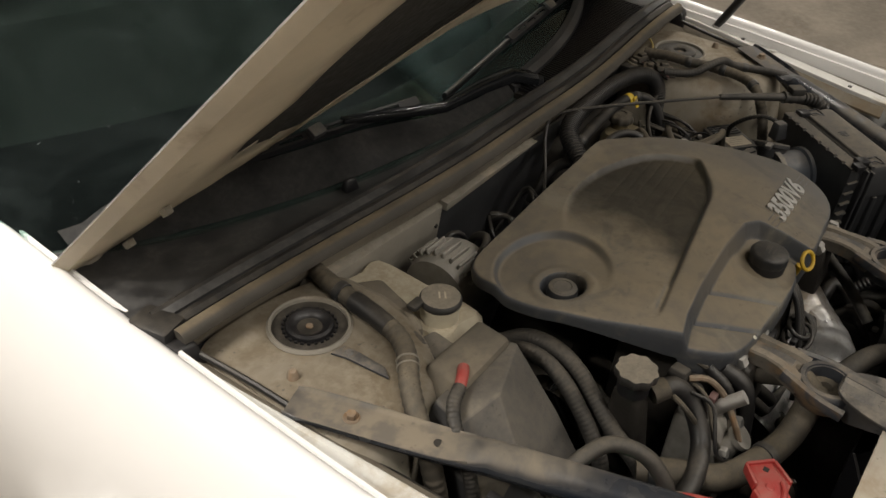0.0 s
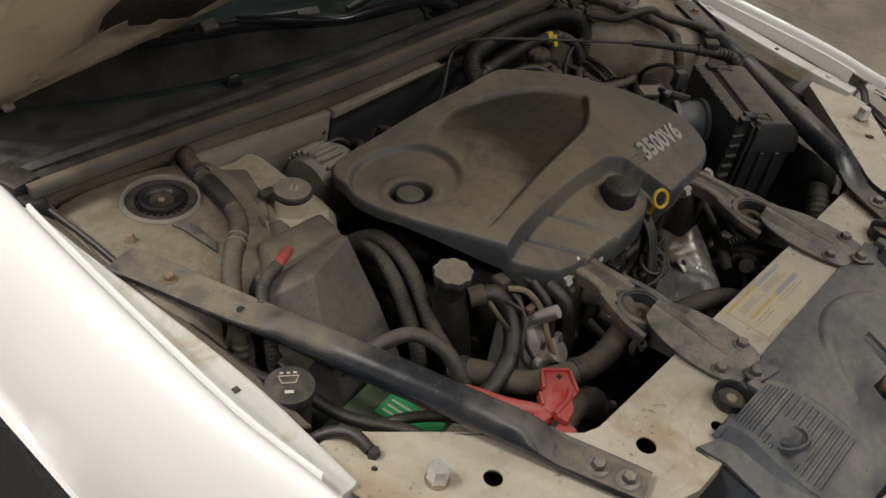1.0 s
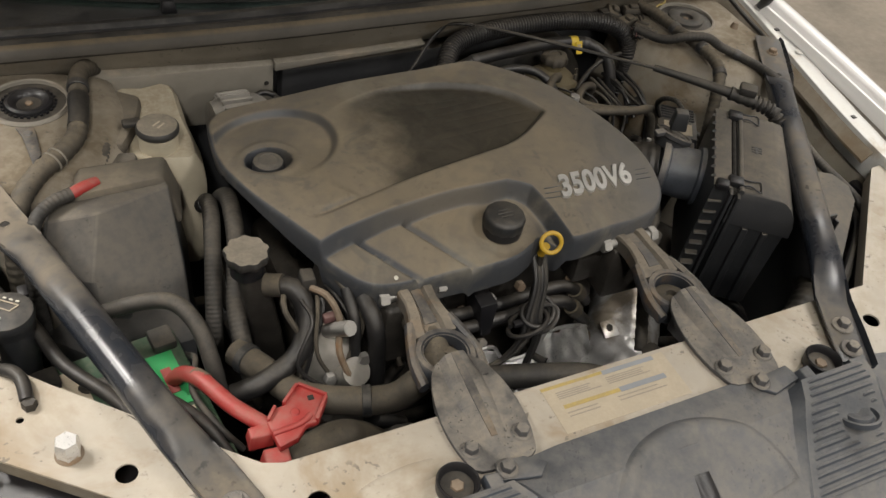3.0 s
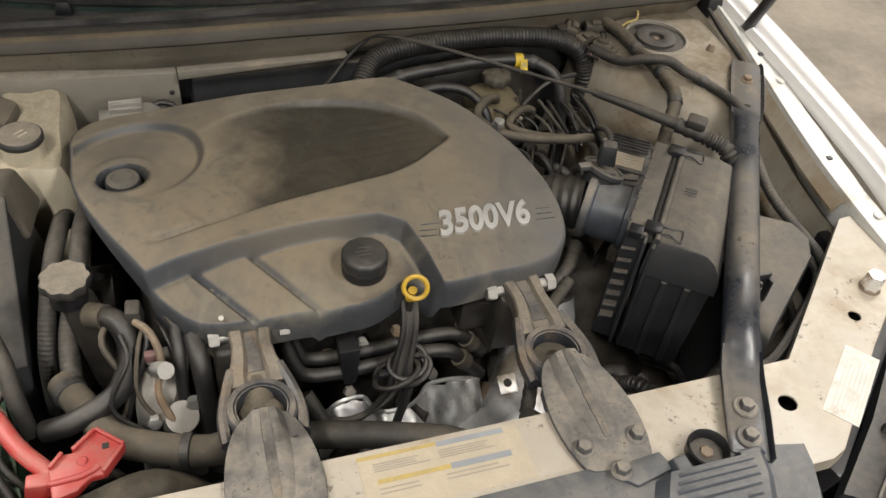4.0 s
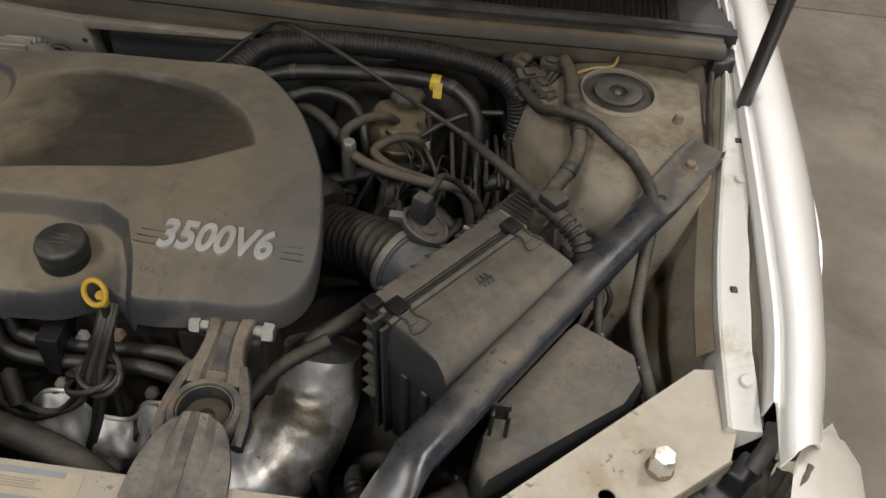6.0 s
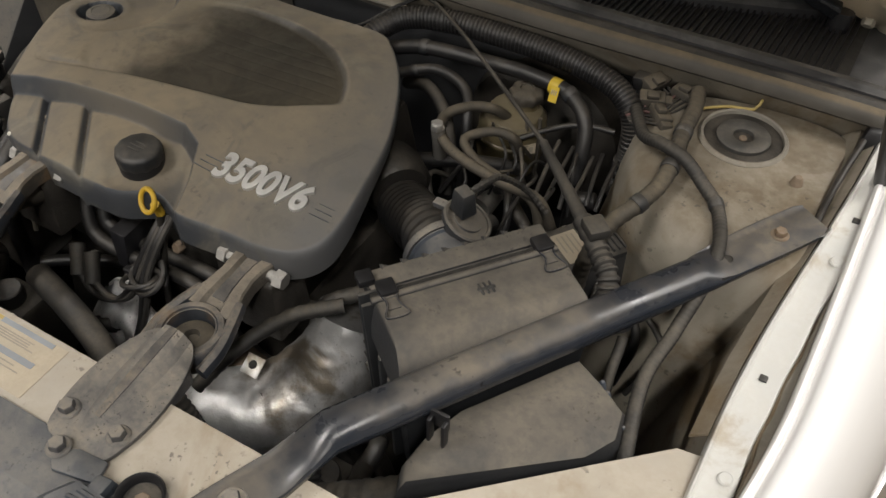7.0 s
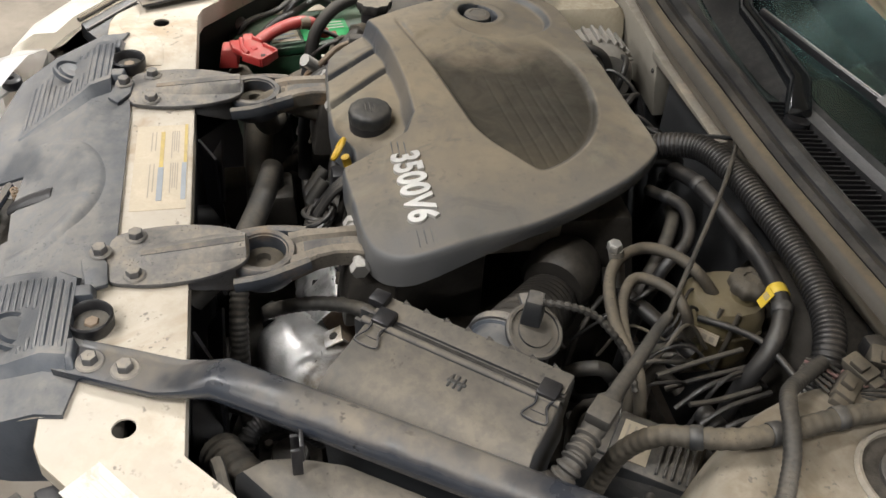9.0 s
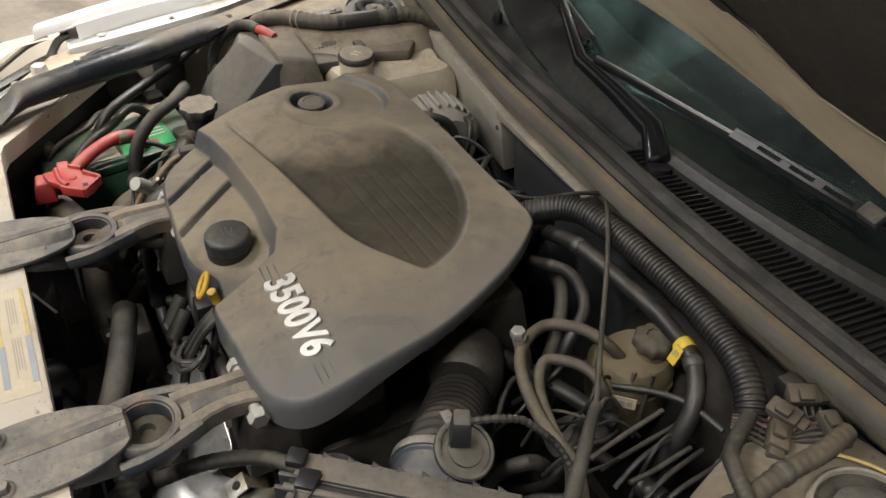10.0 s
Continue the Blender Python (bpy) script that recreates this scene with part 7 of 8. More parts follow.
battery()
tower_run = [(-0.475, 0.740, 0.80), (-0.484, 0.728, 0.835), (-0.502, 0.690, 0.850), (-0.510, 0.645, 0.850), (-0.517, 0.590, 0.850), (-0.528, 0.545, 0.850), (-0.550, 0.513, 0.850), (-0.584, 0.482, 0.846), (-0.612, 0.446, 0.83), (-0.628, 0.41, 0.78), (-0.632, 0.38, 0.66)]
loom = hose("harness", "thick dusty harness with torn tape down the strut tower", tower_run, 0.0135, HOSE_TAN, 16, 0.006, 0.0009, "wiring", clamps=(0.20,))
part("torn_tape", tube([(-0.5115, 0.632, 0.8505), (-0.517, 0.590, 0.8505), (-0.523, 0.562, 0.8505)], 0.0146, 14, 0.006, r_end=0.0135), RUBBER, loom, "torn black tape")
for f in (0.62, 0.65):
    q0, q1 = Vector(tower_run[6]).lerp(Vector(tower_run[7]), (f - 0.6) * 8), Vector(tower_run[7])
    part("strap", lathe([(0.0138, -0.0012), (0.0149, -0.001), (0.0149, 0.001), (0.0138, 0.0012)], q0, 18, aim(q1 - q0)), BODY_PALE, loom, "pale strap")
hose("harness", "ribbed dusty wire sleeve at the coolant tank", [(-0.515, 0.70, 0.80), (-0.505, 0.64, 0.82), (-0.49, 0.58, 0.82), (-0.50, 0.53, 0.82), (-0.53, 0.49, 0.79), (-0.55, 0.47, 0.7)], 0.010, RUBBER_TAN, 12, 0.003, 0.0005, "wiring")
hose("harness", "dark cable along the fender apron", [(-0.70, 0.60, 0.80), (-0.675, 0.45, 0.80), (-0.66, 0.36, 0.79), (-0.625, 0.30, 0.775), (-0.60, 0.24, 0.76), (-0.55, 0.17, 0.75), (-0.53, 0.13, 0.70)], 0.0085, RUBBER, 10, 0.008, 0.0, "wiring")
hose("harness", "black cable with clamp on the support panel", [(-0.70, 0.26, 0.76), (-0.682, 0.235, 0.785), (-0.655, 0.212, 0.806), (-0.642, 0.19, 0.812), (-0.640, 0.165, 0.806)], 0.0075, RUBBER, 10, 0.006, 0.0, "wiring")
single("panel_bolt", hex_head((-0.6385, 0.160, 0.800), 0.008, 0.010), DARK_IRON, "dark bolt holding the cable clamp", "bolt")
hose("upper_hose", "grey hose bending down beside the fuse box", [(-0.56, 0.30, 0.765), (-0.50, 0.282, 0.79), (-0.465, 0.262, 0.796), (-0.447, 0.225, 0.785), (-0.44, 0.195, 0.75), (-0.435, 0.18, 0.70)], 0.0105, RUBBER_TAN, 12)
hose("upper_hose", "black ribbed hose from fuse box to engine", [(-0.378, 0.50, 0.73), (-0.380, 0.45, 0.778), (-0.386, 0.407, 0.789), (-0.394, 0.372, 0.780), (-0.402, 0.34, 0.758), (-0.410, 0.31, 0.728), (-0.416, 0.286, 0.69), (-0.42, 0.27, 0.62)], 0.0115, RUBBER_TAN, 16, 0.003, 0.0004, clamps=(0.15,))
hose("upper_hose", "black ribbed hose beside the engine cover", [(-0.350, 0.51, 0.73), (-0.352, 0.455, 0.778), (-0.358, 0.405, 0.790), (-0.365, 0.363, 0.778), (-0.376, 0.326, 0.752), (-0.386, 0.290, 0.728), (-0.388, 0.25, 0.70), (-0.385, 0.225, 0.66)], 0.0125, RUBBER_TAN, 16, 0.003, 0.0004)
hose("radiator_hose", "thick dusty radiator hose crossing before the engine", [(-0.40, 0.245, 0.70), (-0.375, 0.20, 0.705), (-0.345, 0.150, 0.705), (-0.29, 0.125, 0.70), (-0.24, 0.108, 0.705), (-0.215, 0.10, 0.73), (-0.19, 0.10, 0.765), (-0.185, 0.13, 0.78), (-0.185, 0.18, 0.76)], 0.0185, HOSE_TAN, 18, 0.01, clamps=(0.08, 0.5))
hose("radiator_hose", "lower dusty radiator hose", [(-0.42, 0.06, 0.68), (-0.37, 0.075, 0.685), (-0.31, 0.09, 0.68), (-0.26, 0.085, 0.64), (-0.22, 0.08, 0.56)], 0.022, HOSE_TAN, 18, 0.012)
hose("radiator_hose", "dark radiator hose behind the label panel", [(-0.13, 0.105, 0.70), (-0.05, 0.085, 0.70), (0.03, 0.058, 0.70), (0.07, 0.03, 0.69), (0.09, -0.01, 0.66)], 0.0165, RUBBER_TAN, 16)
hose("corrugated_hose", "corrugated hose by the radiator shroud", [(0.30, 0.14, 0.62), (0.305, 0.10, 0.67), (0.318, 0.065, 0.68), (0.34, 0.048, 0.65), (0.36, 0.05, 0.60), (0.37, 0.06, 0.52)], 0.0115, RUBBER, 14, 0.0036, 0.0018)
hose("wrapped_cable", "tape-wrapped cable under the engine cover", [(0.29, 0.30, 0.74), (0.262, 0.262, 0.745), (0.232, 0.240, 0.735), (0.215, 0.232, 0.715), (0.19, 0.235, 0.70), (0.16, 0.23, 0.69)], 0.0105, RUBBER_TAN, 12, 0.006, 0.0008)
hose("intake_snorkel", "ribbed hose below the brace", [(0.36, 0.03, 0.70), (0.40, 0.05, 0.715), (0.435, 0.075, 0.72), (0.46, 0.11, 0.71)], 0.024, RUBBER_TAN, 18, 0.006, 0.0012)

for label, pts, r in (("black battery cable over the green case", [(-0.60, 0.25, 0.69), (-0.56, 0.21, 0.745), (-0.51, 0.17, 0.752), (-0.47, 0.12, 0.745), (-0.44, 0.07, 0.70)], 0.0075),
                      ("grey wire loop above the battery", [(-0.62, 0.20, 0.70), (-0.58, 0.16, 0.735), (-0.53, 0.13, 0.742), (-0.50, 0.08, 0.738), (-0.51, 0.05, 0.69)], 0.0048),
                      ("thin black wire along the battery edge", [(-0.46, 0.26, 0.70), (-0.455, 0.22, 0.735), (-0.47, 0.17, 0.742), (-0.455, 0.12, 0.735), (-0.43, 0.10, 0.70)], 0.0042)):
    hose("battery_cable", label, pts, r, RUBBER_TAN if r < 0.005 else RUBBER, 10, 0.008, 0.0, "wiring", "battery cables")


# ---- the engine under its cover ----
def engine():
    t = thing("engine", (-0.05, 0.38, 0.30), "dark dusty V6 engine block under a plastic cover", "engine")
    part("block", tapered([(-0.33, 0.22, 0.30), (0.17, 0.22, 0.30), (0.17, 0.52, 0.30), (-0.33, 0.52, 0.30)], [(-0.30, 0.26, 0.66), (0.17, 0.26, 0.66), (0.17, 0.54, 0.66), (-0.30, 0.54, 0.66)], 0.02), DARK_IRON, t)
    part("front_head", tapered([(-0.27, 0.225, 0.62), (0.16, 0.225, 0.62), (0.16, 0.36, 0.62), (-0.27, 0.36, 0.62)], [(-0.25, 0.255, 0.785), (0.15, 0.255, 0.785), (0.15, 0.36, 0.80), (-0.25, 0.36, 0.80)], 0.012), DARK_IRON, t)
    part("rear_head", tapered([(-0.27, 0.42, 0.62), (0.16, 0.42, 0.62), (0.16, 0.58, 0.62), (-0.27, 0.58, 0.62)], [(-0.25, 0.42, 0.80), (0.15, 0.42, 0.80), (0.15, 0.545, 0.80), (-0.25, 0.545, 0.80)], 0.012), DARK_IRON, t)
    part("intake_manifold", box(-0.26, 0.16, 0.34, 0.45, 0.76, 0.815, 0.01), CAST, t)
    part("transmission", lathe([(0.13, -0.12), (0.16, -0.08), (0.165, 0.0), (0.14, 0.10), (0.10, 0.16)], (0.30, 0.36, 0.46), 28, aim((1, 0, 0.1))), DARK_IRON, t)
    # front exhaust manifold under a crinkled heat shield
    rnd = random.Random(11)
    rows = []
    for i in range(45):
        x = -0.112 + 0.224 * i / 44
        # upper edge steps down between the two bolted flanges
        top = 0.650 - 0.036 * step(x, -0.046, -0.028) * (1 - step(x, 0.020, 0.040)) - 0.03 * (1 - step(x, -0.112, -0.08))
        row = []
        for j in range(15):
            v = j / 14
            z = top - (top - 0.560) * v
            dent = 0.0028 * math.sin(i * 0.9 + j * 0.6) * math.sin(i * 0.33) + 0.0018 * math.sin(i * 1.7 - j * 1.2) + 0.005 * math.exp(-((v - 0.42 - 0.05 * math.sin(i * 0.25)) / 0.06) ** 2) - 0.005 * math.exp(-((v - 0.60) / 0.07) ** 2)
            row.append((x + 0.3 * dent, 0.176 - 0.050 * math.sin(min(1.0, v * 1.15) * math.pi / 2) - dent, z))
        rows.append(row)
    b = loft(rows, False, closed=False)
    bmesh.ops.solidify(b, geom=b.faces[:], thickness=0.0015)
    hs = part("heat_shield", b, FOIL, t, "shiny crinkled heat shield", 60)
    part("shield_rim", tube([(-0.100, 0.176, 0.629), (-0.078, 0.177, 0.651), (-0.048, 0.177, 0.653), (-0.036, 0.174, 0.634), (-0.020, 0.173, 0.617), (0.012, 0.173, 0.616), (0.030, 0.174, 0.632), (0.041, 0.177, 0.652), (0.072, 0.177, 0.654), (0.110, 0.176, 0.646)], 0.0030, 8, 0.006), FOIL, hs)
    for x, y, z in ((-0.127, 0.188, 0.659), (-0.063, 0.188, 0.655), (0.047, 0.188, 0.660)):
        part("shield_bolt", hex_head((x, y, z), 0.0085, 0.009, aim((0, -0.8, 0.6))), DUSTY_STEEL, hs)
    lug = part("shield_lug", moved(box(-0.011, 0.011, -0.014, 0.014, 0, 0.003, 0.001), Matrix.Translation((-0.028, 0.128, 0.585)) @ Matrix.Rotation(radians(50), 4, "X")), FOIL, hs)
    part("lug_hole", disc((-0.028, 0.126, 0.588), 0.006, 0.0018, 14, aim((0, -0.77, 0.64))), HOLLOW_BLACK, lug)
    part("manifold_pipe", tube([(0.085, 0.18, 0.585), (0.13, 0.175, 0.575), (0.17, 0.18, 0.55), (0.20, 0.20, 0.50)], 0.035, 18, 0.02), RUSTY, t)
    # broad dented catalyst shield curving past the strut and up behind the air box
    spine = spline([(0.082, 0.112, 0.565), (0.105, 0.118, 0.570), (0.140, 0.130, 0.572), (0.180, 0.158, 0.572), (0.213, 0.198, 0.588), (0.231, 0.243, 0.625), (0.235, 0.275, 0.675)], 0.006)
    rows = []
    for i, c in enumerate(spine):
        f = i / (len(spine) - 1)
        d = (spine[min(i + 1, len(spine) - 1)] - spine[max(i - 1, 0)]).normalized()
        u = d.cross(Vector((0, 0, 1))).normalized()
        v = u.cross(d)
        rad = (0.050 + 0.009 * math.sin(math.pi * min(1.0, 0.1 + f * 0.9))) * (0.80 + 0.20 * step(f, 0.0, 0.10))
        row = []
        for j in range(48):
            a = 2 * math.pi * j / 48
            rr = rad * (1 + 0.04 * math.sin(2 * a + 5 * f) + 0.030 * math.sin(4 * a - 14 * f) * math.sin(8 * f + a) + 0.05 * math.exp(-((a - 1.2 - 0.6 * f) / 0.09) ** 2) - 0.05 * math.exp(-((f - 0.30) / 0.025) ** 2) * math.exp(-((a - 1.4) / 0.6) ** 2) + 0.014 * math.sin(i * 1.1 + 5 * a) * math.sin(3 * a - i * 0.4) + rnd.uniform(-0.006, 0.006))
            row.append(c + u * (rr * math.cos(a)) + v * (rr * math.sin(a)))
        rows.append(row)
    part("catalyst_shield", loft(rows), FOIL, t, "dented shiny catalyst shield", 50)
    for x, y, z, w in ((0.182, 0.138, 0.621, 0.013), (0.152, 0.166, 0.633, 0.013)):
        e = part("shield_tab", moved(box(-w, w, -0.013, 0.013, 0, 0.003, 0.001), Matrix.Translation((x, y, z)) @ Matrix.Rotation(radians(28), 4, "X")), FOIL, t)
        part("tab_hole", disc((x, y, z + 0.002), 0.0062, 0.0022, 14, aim((0, -0.47, 0.88))), HOLLOW_BLACK, e)
    part("loom_conduit", tube([(0.122, 0.055, 0.72), (0.158, 0.050, 0.68), (0.182, 0.048, 0.62), (0.188, 0.052, 0.50)], 0.0125, 14, 0.004, 0.0012), RUBBER_TAN, t, "ribbed black conduit")
    part("shield_pipe", tube([(0.140, 0.085, 0.680), (0.158, 0.120, 0.705), (0.178, 0.155, 0.724), (0.205, 0.195, 0.737), (0.25, 0.235, 0.742)], 0.0095, 12, 0.006, 0.0006), RUBBER_TAN, t, "tape-wrapped pipe")
    # plug wires gathered in a loom beside the dipstick
    for k, path in enumerate((
            [(-0.014, 0.163, 0.72), (-0.024, 0.152, 0.690), (-0.056, 0.148, 0.652), (-0.105, 0.152, 0.630), (-0.138, 0.160, 0.655)],
            [(-0.006, 0.163, 0.72), (-0.016, 0.150, 0.688), (-0.042, 0.148, 0.662), (-0.075, 0.150, 0.648), (-0.110, 0.158, 0.655)],
            [(0.000, 0.163, 0.72), (0.000, 0.150, 0.690), (-0.010, 0.143, 0.645), (-0.024, 0.134, 0.600)],
            [(0.006, 0.163, 0.72), (0.006, 0.152, 0.690), (-0.004, 0.145, 0.650), (-0.016, 0.138, 0.615)])):
        part("plug_wire", tube([(0.008 + 0.005 * k, 0.222, 0.80), (0.002 + 0.005 * k, 0.185, 0.765)] + path, 0.0044, 8, 0.008), RUBBER_TAN if k % 2 else RUBBER, t)
        if k < 2:
            q = Vector(path[-1])
            part("plug_boot", tube([q + Vector((0.006, -0.004, -0.006)), q + Vector((-0.012, 0.022, 0.022))], 0.0105, 12, 0.02), RUBBER_TAN, t)
    part("wire_clip", box(-0.034, 0.012, 0.158, 0.168, 0.708, 0.716, 0.002), CLEAN_BLACK, t)
    for path, hold in (([(-0.128, 0.235, 0.745), (-0.122, 0.218, 0.718), (-0.104, 0.213, 0.702), (-0.023, 0.213, 0.701), (0.030, 0.213, 0.706), (0.075, 0.212, 0.706), (0.100, 0.208, 0.693), (0.124, 0.206, 0.664)], (0.104, 0.207, 0.688)),
                       ([(-0.140, 0.220, 0.755), (-0.132, 0.200, 0.718), (-0.109, 0.193, 0.695), (-0.028, 0.193, 0.695), (0.032, 0.193, 0.702), (0.072, 0.191, 0.695), (0.092, 0.187, 0.672), (0.116, 0.182, 0.645)], (0.089, 0.188, 0.677))):
        cp_ = part("coolant_pipe", tube(path, 0.0092, 14), RUBBER, t, "black coolant pipe")
        part("pipe_clamp", lathe([(0.0098, -0.008), (0.0125, -0.008), (0.0130, -0.003), (0.0120, 0.0), (0.0130, 0.003), (0.0125, 0.008), (0.0098, 0.008)], hold, 18, aim((0.6, -0.1, -0.75))), HOSE_TAN, cp_, "tan dusty clamp")
    part("pipe_bracket", tapered([(-0.072, 0.180, 0.680), (-0.055, 0.180, 0.680), (-0.055, 0.225, 0.680), (-0.072, 0.225, 0.680)], [(-0.078, 0.186, 0.738), (-0.050, 0.186, 0.738), (-0.052, 0.24, 0.738), (-0.076, 0.24, 0.738)], 0.003), CLEAN_BLACK, t)
    part("coil_pack", box(0.085, 0.140, 0.205, 0.25, 0.715, 0.762, 0.004), DARK_IRON, t)
    part("coil_pack", box(0.03, 0.08, 0.235, 0.26, 0.74, 0.785, 0.004), DARK_IRON, t)
    for k in range(9):
        x = -0.22 + 0.045 * k
        part("head_bolt", hex_head((x, 0.224, 0.695 + 0.012 * (k % 3)), 0.008, 0.010, aim((0, -1, 0.3))), RUSTY if k % 2 else STEEL, t)
    part("mount_bracket", tapered([(-0.235, 0.165, 0.70), (-0.150, 0.165, 0.70), (-0.150, 0.24, 0.70), (-0.235, 0.24, 0.70)], [(-0.222, 0.178, 0.785), (-0.160, 0.178, 0.785), (-0.160, 0.24, 0.79), (-0.222, 0.24, 0.79)], 0.006), DARK_IRON, t)
    part("mount_bracket", tapered([(0.12, 0.175, 0.70), (0.20, 0.175, 0.70), (0.20, 0.24, 0.70), (0.12, 0.24, 0.70)], [(0.128, 0.185, 0.785), (0.188, 0.185, 0.785), (0.188, 0.24, 0.79), (0.128, 0.24, 0.79)], 0.006), DARK_IRON, t)
    # timing side: pulleys, belt, water pump, housing with bolts
    for x, y, z, r in ((-0.345, 0.40, 0.66, 0.055), (-0.345, 0.31, 0.57, 0.065), (-0.345, 0.48, 0.56, 0.06)):
        part("pulley", lathe([(0.012, 0.02), (r * 0.5, 0.016), (r * 0.8, 0.006), (r, 0.018), (r, -0.012), (r * 0.8, -0.014)], (x, y, z), 28, aim((-1, 0, 0))), DARK_IRON, t)
    part("drive_belt", tube([(-0.352, 0.40, 0.718), (-0.352, 0.34, 0.64), (-0.352, 0.25, 0.59), (-0.352, 0.30, 0.50), (-0.352, 0.46, 0.50), (-0.352, 0.545, 0.56), (-0.352, 0.48, 0.64), (-0.352, 0.40, 0.718)], 0.010, 8, 0.02, flat=0.3), CLEAN_BLACK, t)
    part("water_outlet", lathe([(0.02, 0.0), (0.022, 0.01), (0.018, 0.02), (0.016, 0.03), (0.019, 0.032), (0.019, 0.04)], (-0.275, 0.178, 0.685), 22, aim((0.15, -0.6, 0.75))), CAST, t)
    part("timing_housing", tapered([(-0.325, 0.16, 0.58), (-0.245, 0.15, 0.58), (-0.245, 0.24, 0.58), (-0.325, 0.24, 0.58)], [(-0.318, 0.18, 0.735), (-0.26, 0.175, 0.735), (-0.26, 0.24, 0.75), (-0.318, 0.24, 0.75)], 0.012), CAST, t)
    for x, y, z in ((-0.30, 0.168, 0.70), (-0.272, 0.165, 0.66), (-0.306, 0.158, 0.64), (-0.255, 0.17, 0.72)):
        part("housing_bolt", hex_head((x, y, z), 0.009, 0.010, aim((0, -0.9, 0.3))), STEEL, t)
    part("sensor", tube([(-0.29, 0.205, 0.745), (-0.285, 0.18, 0.775), (-0.278, 0.165, 0.79)], 0.010, 10), STEEL, t)
    part("sensor_lead", tube([(-0.305, 0.235, 0.80), (-0.29, 0.215, 0.80), (-0.282, 0.19, 0.78), (-0.29, 0.165, 0.75), (-0.275, 0.15, 0.70)], 0.0045, 8, 0.008), RUSTY, t)
    part("sensor_plug", tapered([(-0.318, 0.235, 0.785), (-0.295, 0.232, 0.785), (-0.293, 0.262, 0.785), (-0.316, 0.265, 0.785)], [(-0.314, 0.238, 0.812), (-0.298, 0.236, 0.812), (-0.296, 0.258, 0.812), (-0.312, 0.261, 0.812)], 0.003), RUBBER_TAN, t)
    part("plug_red", box(-0.300, -0.284, 0.196, 0.206, 0.77, 0.782, 0.002), PINK, t)
    part("vertical_hose", tube([(-0.245, 0.21, 0.79), (-0.24, 0.175, 0.77), (-0.238, 0.16, 0.70), (-0.238, 0.155, 0.6)], 0.0115, 12), RUBBER, t)
    part("vertical_hose", tube([(-0.262, 0.225, 0.795), (-0.262, 0.19, 0.77), (-0.265, 0.17, 0.70)], 0.008, 10), RUBBER, t)
    # air clip, hoses and sensors on the rear driver's side
    part("throttle_body", lathe([(0.04, -0.02), (0.046, 0.0), (0.046, 0.03), (0.038, 0.04)], (0.175, 0.455, 0.745), 26, aim((0.78, -0.62, 0))), DARK_IRON, t)
    part("vent_valve", tube([(0.222, 0.505, 0.76), (0.226, 0.495, 0.80), (0.228, 0.488, 0.822)], 0.009, 12), CAST, t)
    part("valve_tip", hex_head((0.2285, 0.486, 0.822), 0.009, 0.010), STEEL, t)
    part("rear_hose", tube([(0.185, 0.50, 0.74), (0.235, 0.515, 0.75), (0.28, 0.54, 0.745), (0.32, 0.57, 0.73)], 0.010, 14), RUBBER, t)
    part("rear_hose", tube([(0.10, 0.62, 0.76), (0.145, 0.60, 0.785), (0.185, 0.575, 0.78), (0.215, 0.545, 0.75), (0.225, 0.52, 0.68)], 0.009, 14), RUBBER_TAN, t)
    return t


engine()


def alternator():
    t = thing("alternator", (-0.285, 0.635, 0.70), "dusty cast alternator with cooling fins", "alternator")
    part("body", lathe([(0.03, -0.045), (0.058, -0.04), (0.064, -0.02), (0.064, 0.03), (0.055, 0.045), (0.02, 0.05)], (-0.285, 0.632, 0.742), 30, aim((1, 0, 0))), CAST, t)
    for k in range(10):
        a = radians(25 + 13 * k)
        part("fin", moved(box(-0.026, 0.020, -0.0025, 0.0025, 0.058, 0.071, 0.001, seg=1), Matrix.Translation((-0.285, 0.632, 0.742)) @ Matrix.Rotation(a - math.pi / 2, 4, "X")), CAST, t)
    part("lead", tube([(-0.265, 0.60, 0.79), (-0.252, 0.595, 0.812), (-0.235, 0.605, 0.815), (-0.228, 0.63, 0.80), (-0.225, 0.65, 0.75)], 0.0065, 10), RUBBER_TAN, t)
    part("lead", tube([(-0.26, 0.66, 0.78), (-0.24, 0.67, 0.79), (-0.215, 0.66, 0.78), (-0.20, 0.64, 0.72)], 0.005, 10), RUBBER, t)
    for k in range(5):
        x = -0.20 + 0.035 * k
        single("rear_cable", tube([(x, 0.60, 0.77), (x + 0.01 + 0.02 * (k % 2), 0.625, 0.80 - 0.012 * (k % 3)), (x + 0.05 - 0.03 * (k % 3), 0.655, 0.785 - 0.01 * (k % 2)), (x + 0.07 - 0.025 * k, 0.67, 0.72)], 0.003 + 0.0012 * (k % 3), 8, 0.01), RUBBER, "thin black cable behind the engine cover", "wiring", "cables behind the engine")
    single("rear_cable", tube([(-0.06, 0.605, 0.80), (0.0, 0.64, 0.81), (0.05, 0.675, 0.842), (0.085, 0.69, 0.862)], 0.003, 8, 0.01), RUBBER, "thin black cable behind the engine cover", "wiring", "cables behind the engine")


alternator()

# ---- dipstick ----
dp = thing("dipstick", (0.017, 0.19, 0.80), "oil dipstick with a yellow ring handle", "dipstick")
part("ring_handle", torus((0.013, 0.190, 0.831), 0.0140, 0.0031, aim((-0.25, -0.85, 0.46))), YELLOW, dp, "yellow ring")
part("handle_neck", tube([(0.013, 0.198, 0.818), (0.012, 0.203, 0.799)], 0.0058, 12, 0.005), YELLOW, dp)
